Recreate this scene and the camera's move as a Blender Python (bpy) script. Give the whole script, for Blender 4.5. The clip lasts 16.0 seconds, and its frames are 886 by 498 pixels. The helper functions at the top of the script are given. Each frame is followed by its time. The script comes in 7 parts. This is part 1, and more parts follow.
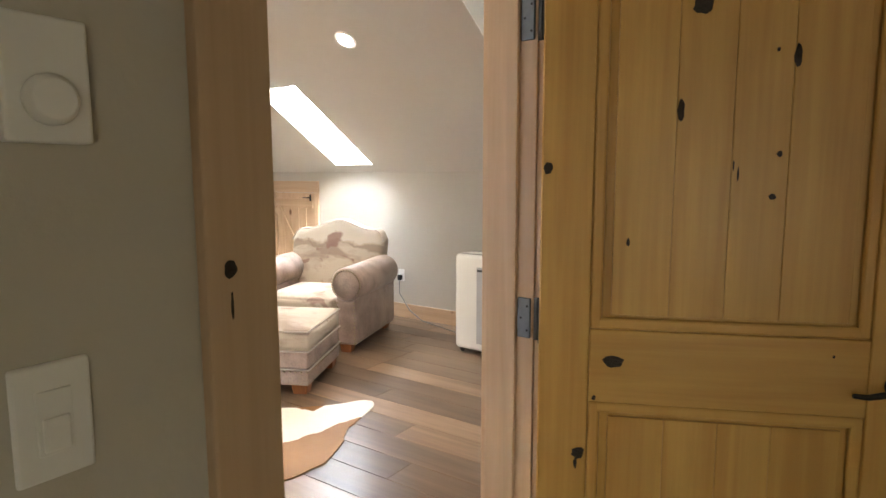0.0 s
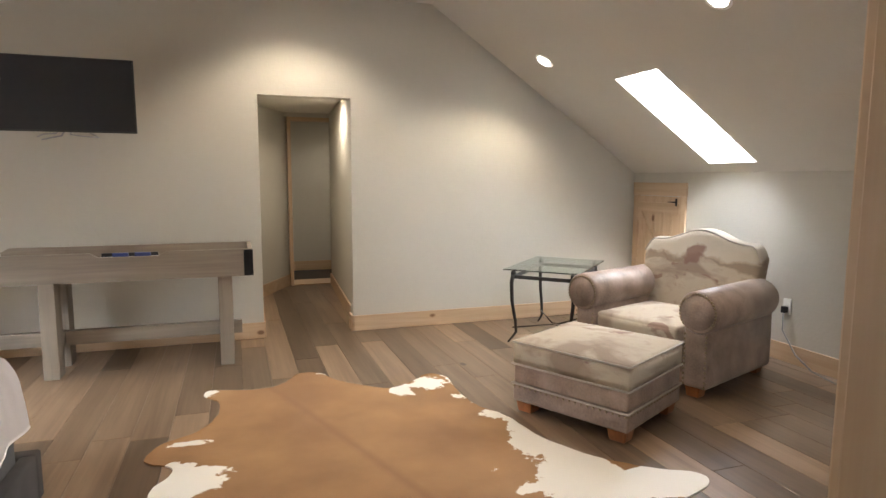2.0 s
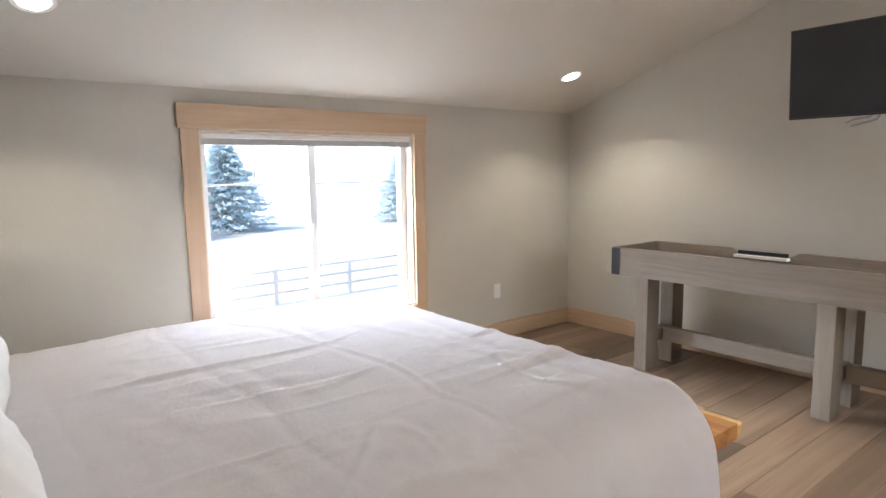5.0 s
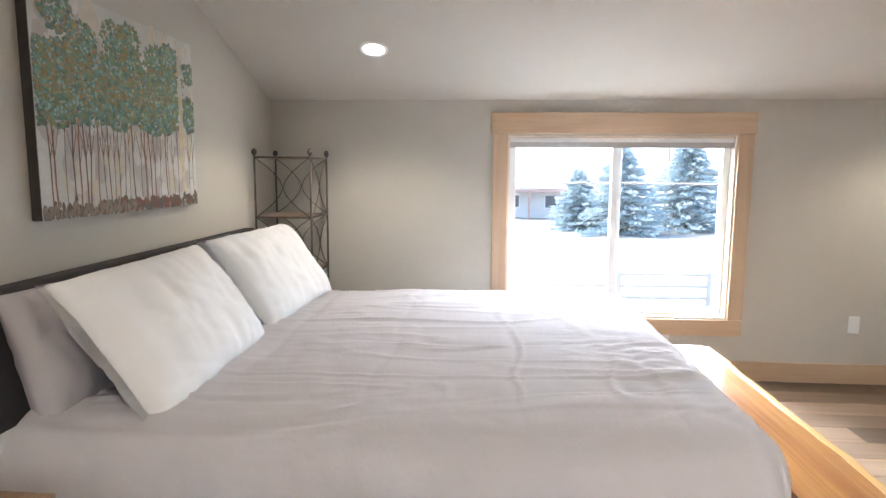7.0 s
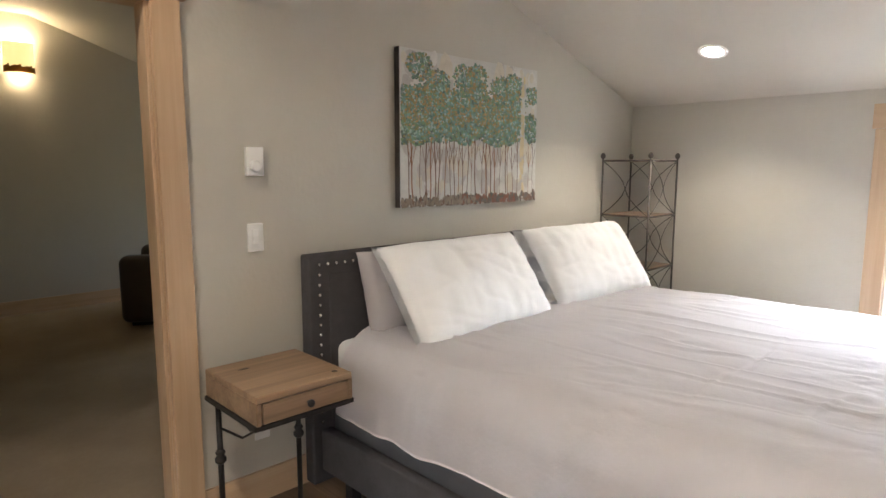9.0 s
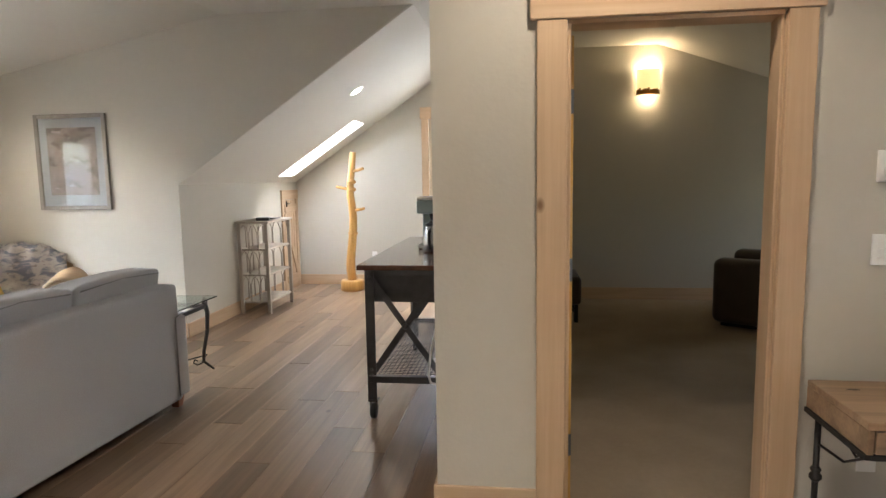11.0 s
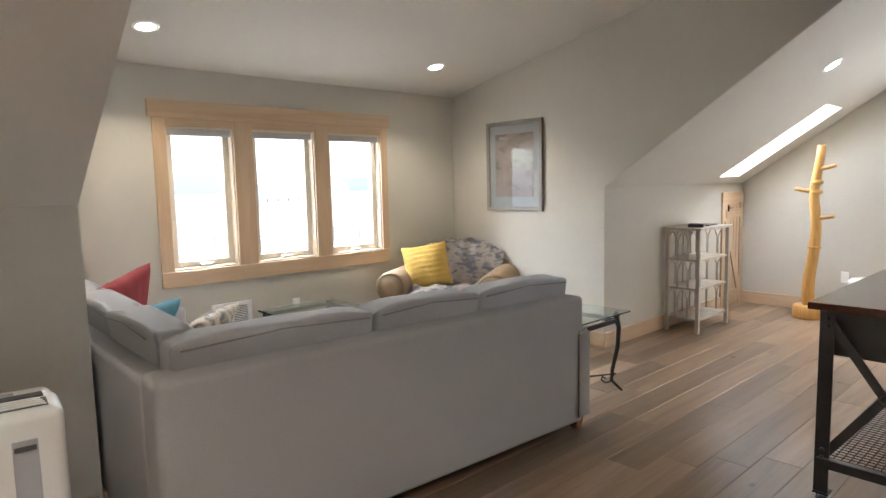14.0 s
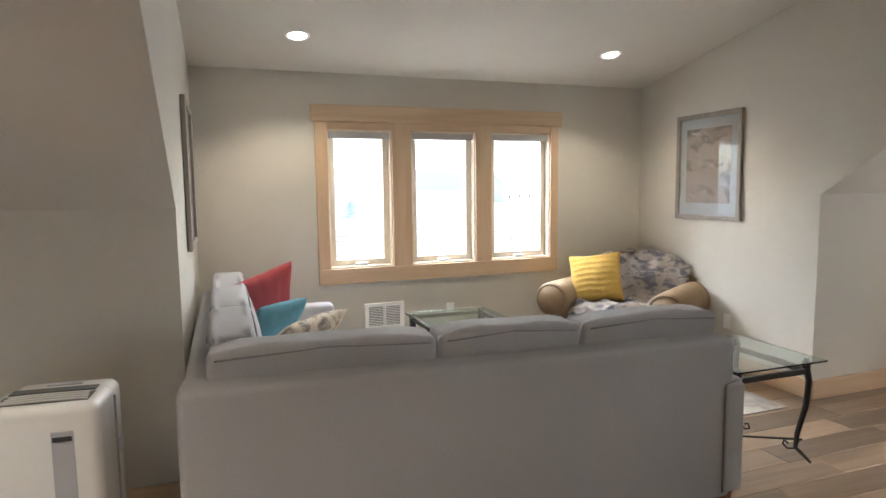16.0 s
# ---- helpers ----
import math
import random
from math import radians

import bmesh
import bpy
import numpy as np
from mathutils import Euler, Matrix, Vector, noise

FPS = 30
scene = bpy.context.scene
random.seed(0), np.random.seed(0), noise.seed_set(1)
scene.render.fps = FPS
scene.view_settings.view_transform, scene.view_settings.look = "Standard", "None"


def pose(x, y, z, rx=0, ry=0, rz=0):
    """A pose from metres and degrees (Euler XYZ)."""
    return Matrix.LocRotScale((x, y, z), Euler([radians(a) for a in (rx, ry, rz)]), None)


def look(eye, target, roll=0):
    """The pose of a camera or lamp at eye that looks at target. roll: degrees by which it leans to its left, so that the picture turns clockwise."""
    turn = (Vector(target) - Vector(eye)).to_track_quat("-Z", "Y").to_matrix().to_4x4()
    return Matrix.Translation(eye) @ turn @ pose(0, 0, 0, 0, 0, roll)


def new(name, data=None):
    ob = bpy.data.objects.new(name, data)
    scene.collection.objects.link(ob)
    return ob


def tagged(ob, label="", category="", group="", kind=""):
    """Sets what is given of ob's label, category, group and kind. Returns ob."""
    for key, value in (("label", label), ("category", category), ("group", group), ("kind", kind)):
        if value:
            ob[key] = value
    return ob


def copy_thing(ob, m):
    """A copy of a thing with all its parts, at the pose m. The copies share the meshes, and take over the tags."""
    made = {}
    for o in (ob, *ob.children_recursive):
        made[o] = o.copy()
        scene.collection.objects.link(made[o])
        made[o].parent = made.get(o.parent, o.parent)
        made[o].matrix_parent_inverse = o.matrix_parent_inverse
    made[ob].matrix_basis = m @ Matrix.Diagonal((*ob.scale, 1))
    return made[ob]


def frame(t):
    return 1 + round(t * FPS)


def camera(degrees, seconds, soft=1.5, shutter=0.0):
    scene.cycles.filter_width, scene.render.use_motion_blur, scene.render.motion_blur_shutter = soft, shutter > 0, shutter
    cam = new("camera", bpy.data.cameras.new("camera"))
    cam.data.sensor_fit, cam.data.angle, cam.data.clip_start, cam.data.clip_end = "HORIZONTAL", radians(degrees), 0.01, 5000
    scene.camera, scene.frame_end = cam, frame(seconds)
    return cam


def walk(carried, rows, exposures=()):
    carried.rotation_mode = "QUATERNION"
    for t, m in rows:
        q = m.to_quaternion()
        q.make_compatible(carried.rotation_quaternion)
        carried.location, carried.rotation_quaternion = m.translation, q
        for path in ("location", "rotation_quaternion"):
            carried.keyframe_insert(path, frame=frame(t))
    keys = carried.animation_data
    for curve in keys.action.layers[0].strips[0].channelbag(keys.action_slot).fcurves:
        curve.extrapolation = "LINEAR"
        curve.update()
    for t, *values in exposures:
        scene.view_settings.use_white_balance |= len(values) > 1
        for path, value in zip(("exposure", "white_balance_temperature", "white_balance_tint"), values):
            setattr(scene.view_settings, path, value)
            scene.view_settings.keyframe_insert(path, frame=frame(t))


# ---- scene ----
cam = camera(72.1, 16.0)
PATH = [
    (0, (-0.32, -0.791, 1.406), (1.301, 0.354, 1.162), -0.1),
    (0.5, (-0.037, -0.724, 1.39), (1.399, 0.648, 1.151), -0.0),
    (1, (0.133, -0.641, 1.396), (1.352, 0.926, 1.155), 0.2),
    (1.5, (0.276, -0.564, 1.375), (1.226, 1.18, 1.142), -0.0),
    (2, (0.378, -0.457, 1.372), (1.02, 1.423, 1.14), 0.2),
    (2.5, (0.457, -0.285, 1.361), (0.759, 1.679, 1.129), 0.1),
    (3, (0.473, -0.124, 1.35), (0.274, 1.852, 1.114), -0.2),
    (3.5, (0.366, 0.032, 1.375), (-0.291, 1.904, 1.118), -0.2),
    (4, (0.280, 0.184, 1.395), (-0.754, 1.876, 1.131), -0.4),
    (4.5, (0.300, 0.328, 1.412), (-1.007, 1.817, 1.142), -0.9),
    (5, (0.404, 0.520, 1.419), (-1.148, 1.755, 1.161), -0.9),
    (5.2, (0.459, 0.590, 1.419), (-1.186, 1.700, 1.165), -0.9),
    (7.3, (0.993, 1.685, 1.428), (-0.958, 1.339, 1.171), 0.2),
    (7.5, (0.955, 1.805, 1.422), (-0.968, 1.332, 1.166), 0.0),
    (8, (0.884, 1.998, 1.438), (-0.96, 1.269, 1.174), 0.3),
    (8.5, (0.907, 2.205, 1.447), (-0.767, 1.14, 1.182), 0.4),
    (9, (1.018, 2.364, 1.452), (-0.355, 0.938, 1.187), 0.1),
    (9.5, (1.084, 2.385, 1.459), (0.091, 0.667, 1.212), -0.6),
    (10, (1.106, 2.451, 1.44), (0.488, 0.564, 1.204), -0.8),
    (10.2, (1.116, 2.47, 1.446), (0.67, 0.535, 1.205), -0.8),
    (12.3, (1.257, 2.482, 1.466), (2.326, 0.807, 1.24), -0.9),
    (12.5, (1.265, 2.456, 1.467), (2.398, 0.824, 1.241), -0.9),
    (13, (1.319, 2.27, 1.46), (2.573, 0.727, 1.246), -1.2),
    (13.5, (1.335, 2.081, 1.468), (2.672, 0.608, 1.26), -1.1),
    (14, (1.299, 1.87, 1.475), (2.774, 0.536, 1.268), -1.3),
    (14.5, (1.263, 1.681, 1.488), (2.888, 0.533, 1.287), -1.4),
    (15, (1.273, 1.497, 1.499), (3.013, 0.531, 1.303), -1.3),
    (15.5, (1.275, 1.268, 1.507), (3.093, 0.46, 1.308), -0.9),
    (16, (1.26, 1.061, 1.511), (3.134, 0.391, 1.308), -0.7),
]
walk(cam, [(t, look(eye, target, roll)) for t, eye, target, roll in PATH], exposures=[(0.0, 3.2, 6350, 10), (0.5, 2.52, 6400, 10), (1.0, 2.36, 6400, 10), (1.5, 2.38, 6350, 10), (3.0, 2.34, 6250, 10), (5.0, 2.38, 5900, 10), (7.5, 2.55, 5850, 10), (9.0, 2.6, 6100, 10), (10.0, 2.6, 6250, 10), (12.5, 2.5, 6050, 10), (15.0, 2.42, 6150, 10), (16.0, 2.42, 6150, 10)])

# ---- light and sky ----
world = bpy.data.worlds.new("world")
scene.world = world
world.use_nodes = True
wn = world.node_tree.nodes
sky = wn.new("ShaderNodeTexSky")
sky.sky_type = "NISHITA"
sky.sun_disc = False
sky.sun_elevation = radians(50)
sky.sun_rotation = radians(197)
sky.air_density, sky.dust_density, sky.ozone_density = 1.0, 1.0, 1.0
wn["Background"].inputs["Strength"].default_value = 0.15
world.node_tree.links.new(sky.outputs[0], wn["Background"].inputs["Color"])

sun_data = bpy.data.lights.new("sun", "SUN")
sun_data.energy, sun_data.angle, sun_data.color = 1.3, radians(14), (1.0, 0.95, 0.88)
sun = new("sun", sun_data)
sun.matrix_world = look((0, 0, 30), (5, 16, 10))


XW_CARPET = -3.225


def fill_lamp(name, eye, target, w, h, watts, color=(0.91, 0.95, 1.0)):
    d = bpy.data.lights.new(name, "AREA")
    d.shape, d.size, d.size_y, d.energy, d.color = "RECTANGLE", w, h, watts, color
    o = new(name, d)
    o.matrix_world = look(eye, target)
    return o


# added area lamps, unseen above the two large windows' heads, for the sky's light
fill_lamp("sky_fill", (-6.4, 2.35, 3.2), (-3.2, 2.35, 1.0), 4.5, 1.8, 420.0)
fill_lamp("sky_fill", (7.35, -0.74, 2.5), (6.2, -0.74, 1.4), 2.3, 1.1, 105.0)
# added area lamps in the gable window and skylights, standing in for daylight
fill_lamp("window_fill", (2.05, -5.95, 1.65), (2.05, 0, 0.2), 0.9, 1.3, 10.0)
fill_lamp("skylight_fill", (3.86, 3.476, 2.08), (3.2, 3.476, 1.09), 0.48, 1.1, 9.0)
fill_lamp("skylight_fill", (3.84, -5.02, 2.08), (3.18, -5.02, 1.09), 0.48, 1.1, 8.0)
# warm fill lamp in the unseen window, added to brighten the carpeted room
fill_lamp("window_fill", (XW_CARPET - 0.06, -3.95, 1.1), (0.6, -1.2, 1.0), 1.0, 0.9, 2.0, (1.0, 0.87, 0.52))

# ---- materials ----


def material(name, color, rough=0.5, metal=0.0, scale=8.0, spread=0.06, bump=0.0, bump_scale=60.0, fine=0.0, coat=0.0, spec=0.5, per_object=0.0):
    m = bpy.data.materials.new(name)
    m.use_nodes = True
    t = m.node_tree
    n, l = t.nodes, t.links
    b = n["Principled BSDF"]
    b.inputs["Roughness"].default_value = rough
    b.inputs["Metallic"].default_value = metal
    b.inputs["Coat Weight"].default_value = coat
    b.inputs["Specular IOR Level"].default_value = spec
    co = n.new("ShaderNodeTexCoord")
    big = n.new("ShaderNodeTexNoise")
    big.inputs["Scale"].default_value, big.inputs["Detail"].default_value = scale, 5
    l.new(co.outputs["Object"], big.inputs["Vector"])
    small = n.new("ShaderNodeTexNoise")
    small.inputs["Scale"].default_value, small.inputs["Detail"].default_value = scale * 14, 3
    l.new(co.outputs["Object"], small.inputs["Vector"])
    mix = n.new("ShaderNodeMath")
    mix.operation = "MULTIPLY_ADD"
    l.new(small.outputs[0], mix.inputs[0])
    mix.inputs[1].default_value = 0.35
    l.new(big.outputs[0], mix.inputs[2])
    ramp = n.new("ShaderNodeMapRange")
    ramp.inputs["From Min"].default_value, ramp.inputs["From Max"].default_value = 0.35, 1.0
    ramp.inputs["To Min"].default_value, ramp.inputs["To Max"].default_value = 1 - spread, 1 + spread
    l.new(mix.outputs[0], ramp.inputs["Value"])
    value = ramp.outputs[0]
    if per_object:
        info = n.new("ShaderNodeObjectInfo")
        each = n.new("ShaderNodeMapRange")
        each.inputs["To Min"].default_value, each.inputs["To Max"].default_value = 1 - per_object, 1 + per_object
        l.new(info.outputs["Random"], each.inputs["Value"])
        both = n.new("ShaderNodeMath")
        both.operation = "MULTIPLY"
        l.new(value, both.inputs[0])
        l.new(each.outputs[0], both.inputs[1])
        value = both.outputs[0]
    tint = n.new("ShaderNodeVectorMath")
    tint.operation = "SCALE"
    tint.inputs[0].default_value = color
    l.new(value, tint.inputs["Scale"])
    l.new(tint.outputs[0], b.inputs["Base Color"])
    if bump:
        bt = n.new("ShaderNodeTexNoise")
        bt.inputs["Scale"].default_value, bt.inputs["Detail"].default_value = bump_scale, 4
        l.new(co.outputs["Object"], bt.inputs["Vector"])
        bp = n.new("ShaderNodeBump")
        bp.inputs["Strength"].default_value, bp.inputs["Distance"].default_value = bump, 0.01
        l.new(bt.outputs[0], bp.inputs["Height"])
        l.new(bp.outputs[0], b.inputs["Normal"])
    return m


def wood(name, light, dark, axis="x", rough=0.45, grain=1.0, knots=True, per_object=0.0, coat=0.0, knot_color=(0.035, 0.02, 0.012), knot_scale=2.2, knot_size=0.045):
    """Grain that runs along one axis of the object, with dark knots here and there."""
    m = bpy.data.materials.new(name)
    m.use_nodes = True
    t = m.node_tree
    n, l = t.nodes, t.links
    b = n["Principled BSDF"]
    b.inputs["Roughness"].default_value = rough
    b.inputs["Coat Weight"].default_value = coat
    co = n.new("ShaderNodeTexCoord")
    info = n.new("ShaderNodeObjectInfo")
    shift = n.new("ShaderNodeVectorMath")
    shift.operation = "SCALE"
    shift.inputs[0].default_value = (37.0, 23.0, 11.0)
    l.new(info.outputs["Random"], shift.inputs["Scale"])
    place = n.new("ShaderNodeVectorMath")
    l.new(co.outputs["Object"], place.inputs[0])
    l.new(shift.outputs[0], place.inputs[1])
    stretch = n.new("ShaderNodeMapping")
    s = [14.0 * grain] * 3
    s["xyz".index(axis)] = 0.9 * grain
    stretch.inputs["Scale"].default_value = s
    l.new(place.outputs[0], stretch.inputs["Vector"])
    g1 = n.new("ShaderNodeTexNoise")
    g1.inputs["Scale"].default_value, g1.inputs["Detail"].default_value, g1.inputs["Distortion"].default_value = 1.0, 6, 0.8
    l.new(stretch.outputs[0], g1.inputs["Vector"])
    stretch2 = n.new("ShaderNodeMapping")
    s = [90.0 * grain] * 3
    s["xyz".index(axis)] = 3.0 * grain
    stretch2.inputs["Scale"].default_value = s
    l.new(place.outputs[0], stretch2.inputs["Vector"])
    g2 = n.new("ShaderNodeTexNoise")
    g2.inputs["Scale"].default_value, g2.inputs["Detail"].default_value = 1.0, 3
    l.new(stretch2.outputs[0], g2.inputs["Vector"])
    add = n.new("ShaderNodeMath")
    add.operation = "MULTIPLY_ADD"
    l.new(g2.outputs[0], add.inputs[0])
    add.inputs[1].default_value = 0.4
    l.new(g1.outputs[0], add.inputs[2])
    ramp = n.new("ShaderNodeValToRGB")
    ramp.color_ramp.elements[0].position, ramp.color_ramp.elements[1].position = 0.5, 0.9
    ramp.color_ramp.elements[0].color, ramp.color_ramp.elements[1].color = (*light, 1), (*dark, 1)
    l.new(add.outputs[0], ramp.inputs[0])
    color = ramp.outputs[0]
    if knots:
        flat = n.new("ShaderNodeMapping")
        s = [knot_scale] * 3
        s["xyz".index(axis)] = knot_scale * 0.6
        flat.inputs["Scale"].default_value = s
        l.new(place.outputs[0], flat.inputs["Vector"])
        cell = n.new("ShaderNodeTexVoronoi")
        cell.inputs["Scale"].default_value = 1.0
        l.new(flat.outputs[0], cell.inputs["Vector"])
        edge = n.new("ShaderNodeMapRange")
        edge.inputs["From Min"].default_value, edge.inputs["From Max"].default_value = knot_size * 0.75, knot_size * 1.35
        edge.inputs["To Min"].default_value, edge.inputs["To Max"].default_value = 1.0, 0.0
        l.new(cell.outputs["Distance"], edge.inputs["Value"])
        kn = n.new("ShaderNodeMix")
        kn.data_type = "RGBA"
        l.new(edge.outputs[0], kn.inputs["Factor"])
        l.new(color, kn.inputs["A"])
        kn.inputs["B"].default_value = (*knot_color, 1)
        color = kn.outputs["Result"]
    if per_object:
        each = n.new("ShaderNodeMapRange")
        each.inputs["To Min"].default_value, each.inputs["To Max"].default_value = 1 - per_object, 1 + per_object
        l.new(info.outputs["Random"], each.inputs["Value"])
        sc = n.new("ShaderNodeVectorMath")
        sc.operation = "SCALE"
        l.new(color, sc.inputs[0])
        l.new(each.outputs[0], sc.inputs["Scale"])
        color = sc.outputs[0]
    l.new(color, b.inputs["Base Color"])
    bp = n.new("ShaderNodeBump")
    bp.inputs["Strength"].default_value, bp.inputs["Distance"].default_value = 0.12, 0.004
    l.new(add.outputs[0], bp.inputs["Height"])
    l.new(bp.outputs[0], b.inputs["Normal"])
    return m


def glow(name, color, strength):
    m = bpy.data.materials.new(name)
    m.use_nodes = True
    b = m.node_tree.nodes["Principled BSDF"]
    b.inputs["Base Color"].default_value = (0.9, 0.9, 0.88, 1)
    b.inputs["Emission Color"].default_value = (*color, 1)
    b.inputs["Emission Strength"].default_value = strength
    return m


def glass(name, tint=(1, 1, 1), rough=0.0):
    m = bpy.data.materials.new(name)
    m.use_nodes = True
    b = m.node_tree.nodes["Principled BSDF"]
    b.inputs["Base Color"].default_value = (*tint, 1)
    b.inputs["Roughness"].default_value = rough
    b.inputs["Transmission Weight"].default_value = 1.0
    b.inputs["IOR"].default_value = 1.45
    return m


PLASTER = material("plaster", (0.54, 0.51, 0.445), 0.85, scale=1.2, spread=0.035, bump=0.12, bump_scale=45)
CEILING = material("ceiling_paint", (0.61, 0.58, 0.52), 0.9, scale=1.5, spread=0.03, bump=0.14, bump_scale=40)
TRIM_X = wood("pine_trim_x", (0.60, 0.435, 0.285), (0.51, 0.35, 0.215), "x", 0.45, knot_color=(0.20, 0.105, 0.05), knot_scale=3.0, knot_size=0.055)
TRIM_Y = wood("pine_trim_y", (0.60, 0.435, 0.285), (0.51, 0.35, 0.215), "y", 0.45, knot_color=(0.20, 0.105, 0.05), knot_scale=3.0, knot_size=0.055)
TRIM_Z = wood("pine_trim_z", (0.60, 0.435, 0.285), (0.51, 0.35, 0.215), "z", 0.45, knot_color=(0.20, 0.105, 0.05), knot_scale=3.0, knot_size=0.055)
DOORWOOD = wood("alder_door", (0.63, 0.385, 0.105), (0.51, 0.28, 0.068), "z", 0.4, knot_scale=3.2, knot_size=0.05)
DOORWOOD_X = wood("alder_door_rail", (0.63, 0.385, 0.105), (0.51, 0.28, 0.068), "x", 0.4, knot_scale=3.2, knot_size=0.05)
PLANK = wood("oak_plank", (0.232, 0.157, 0.101), (0.135, 0.088, 0.056), "y", 0.29, grain=0.7, per_object=0.5, knot_scale=1.5, knot_size=0.03)
SUBFLOOR = material("plank_gap", (0.05, 0.035, 0.025), 0.8)
CARPET = material("carpet", (0.36, 0.285, 0.20), 0.95, scale=2.5, spread=0.16, bump=0.9, bump_scale=260)
WHITE = material("white_plastic", (0.82, 0.82, 0.8), 0.35, scale=3, spread=0.02)
VINYL = material("white_vinyl", (0.80, 0.80, 0.79), 0.4, scale=3, spread=0.02)
SASH = wood("pine_sash", (0.75, 0.665, 0.54), (0.67, 0.57, 0.43), "z", 0.4, knots=False)
BLIND = material("blind_fabric", (0.50, 0.49, 0.48), 0.8, scale=20, spread=0.05)
BLACK_IRON = material("black_iron", (0.025, 0.025, 0.027), 0.5, 0.6, scale=30, spread=0.25, bump=0.2, bump_scale=90)
GLASS = glass("window_glass")
LAMP = glow("lamp_glow", (1.0, 0.93, 0.80), 8.0)

# ---- geometry helpers ----


def box(bm, x0, x1, y0, y1, z0, z1, m=None):
    r = bmesh.ops.create_cube(bm, size=1.0, matrix=Matrix.LocRotScale(((x0 + x1) / 2, (y0 + y1) / 2, (z0 + z1) / 2), None, (abs(x1 - x0), abs(y1 - y0), abs(z1 - z0))))
    if m is not None:
        bmesh.ops.transform(bm, matrix=m, verts=r["verts"])
    return r["verts"]


def rounded(bm, w=0.006, seg=2, angle=0.6):
    edges = [e for e in bm.edges if len(e.link_faces) == 2 and e.calc_face_angle() > angle]
    bmesh.ops.bevel(bm, geom=edges, offset=w, segments=seg, profile=0.5, affect="EDGES", clamp_overlap=True)
    return bm


def prism(bm, pts, axis, a, b):
    """Extrudes a polygon in the plane across axis, from a to b along it. The points name the two other axes in order."""
    def at(p, v):
        return (v, *p) if axis == "x" else (p[0], v, p[1]) if axis == "y" else (*p, v)
    lo, hi = [bm.verts.new(at(p, a)) for p in pts], [bm.verts.new(at(p, b)) for p in pts]
    bm.faces.new(lo), bm.faces.new(hi[::-1])
    for i in range(len(pts)):
        j = (i + 1) % len(pts)
        bm.faces.new((lo[j], lo[i], hi[i], hi[j]))
    bmesh.ops.recalc_face_normals(bm, faces=bm.faces)


def tube(bm, pts, r, seg=8, r_end=None):
    """A round bar along points."""
    pts = [Vector(p) for p in pts]
    rings, up = [], None
    for i, p in enumerate(pts):
        d = (pts[min(i + 1, len(pts) - 1)] - pts[max(i - 1, 0)]).normalized()
        side = d.cross(Vector((0, 0, 1)) if abs(d.z) < 0.9 else Vector((1, 0, 0))).normalized()
        if up is not None and side.dot(up) < 0:
            side = -side
        up = side
        other = d.cross(side)
        rr = r if r_end is None else r + (r_end - r) * i / (len(pts) - 1)
        rings.append([bm.verts.new(p + rr * (math.cos(a) * side + math.sin(a) * other)) for a in [2 * math.pi * k / seg for k in range(seg)]])
    for a, b in zip(rings, rings[1:]):
        for k in range(seg):
            f = bm.faces.new((a[k], a[(k + 1) % seg], b[(k + 1) % seg], b[k]))
            f.smooth = True
    bm.faces.new(rings[0][::-1]), bm.faces.new(rings[-1])
    bmesh.ops.recalc_face_normals(bm, faces=bm.faces)


def lathe(bm, profile, seg=24, m=None):
    """Turns (radius, height) pairs round z."""
    rings = [[bm.verts.new((r * math.cos(2 * math.pi * k / seg), r * math.sin(2 * math.pi * k / seg), z)) for k in range(seg)] for r, z in profile]
    for a, b in zip(rings, rings[1:]):
        for k in range(seg):
            bm.faces.new((a[k], a[(k + 1) % seg], b[(k + 1) % seg], b[k])).smooth = True
    bm.faces.new(rings[0][::-1]), bm.faces.new(rings[-1])
    if m is not None:
        bmesh.ops.transform(bm, matrix=m, verts=[v for ring in rings for v in ring])
    bmesh.ops.recalc_face_normals(bm, faces=bm.faces)


def part(name, bm, mat, parent=None, label="", smooth=False):
    me = bpy.data.meshes.new(name)
    if smooth:
        for f in bm.faces:
            f.smooth = True
    bm.to_mesh(me)
    bm.free()
    me.materials.append(mat)
    ob = new(name, me)
    if parent is not None:
        ob.parent = parent
    if label:
        ob["label"] = label
    return ob


def boxes(name, mat, rows, parent=None, bevel=0.0, label="", seg=2):
    bm = bmesh.new()
    for r in rows:
        box(bm, *r)
    if bevel:
        rounded(bm, bevel, seg)
    return part(name, bm, mat, parent, label)


def thing(name, label, category, group="", m=None):
    ob = tagged(new(name), label, category, group)
    if m is not None:
        ob.matrix_world = m
    return ob


def structure(ob, label="", category=""):
    return tagged(ob, label, category, kind="structure")


# ---- shell of the place ----
XW, XE, XD, YN, YS, XEND = -3.225, 4.285, 6.2, 4.878, -5.66, 1.541
YD0, YD1 = -2.736, 1.27
RIDGE = 2.9


def zw(x):
    return 1.9 + 0.345 * (x - XW)


def ze(x):
    return 1.43 + 0.667 * (XE - x)


def zd(x):
    return 2.42 + 0.2 * (XD - x)


X1 = XW + (RIDGE - 1.9) / 0.345
X2 = XE - (RIDGE - 1.43) / 0.667
X3 = XD - (RIDGE - 2.42) / 0.2


def roofline(x0, x1):
    """The ceiling's line between two x, from right to left."""
    f = lambda x: min(zw(x), RIDGE, ze(x))
    xs = [x1] + [x for x in (X2, X1) if x0 < x < x1] + [x0]
    return [(x, f(x) + 0.02) for x in xs]


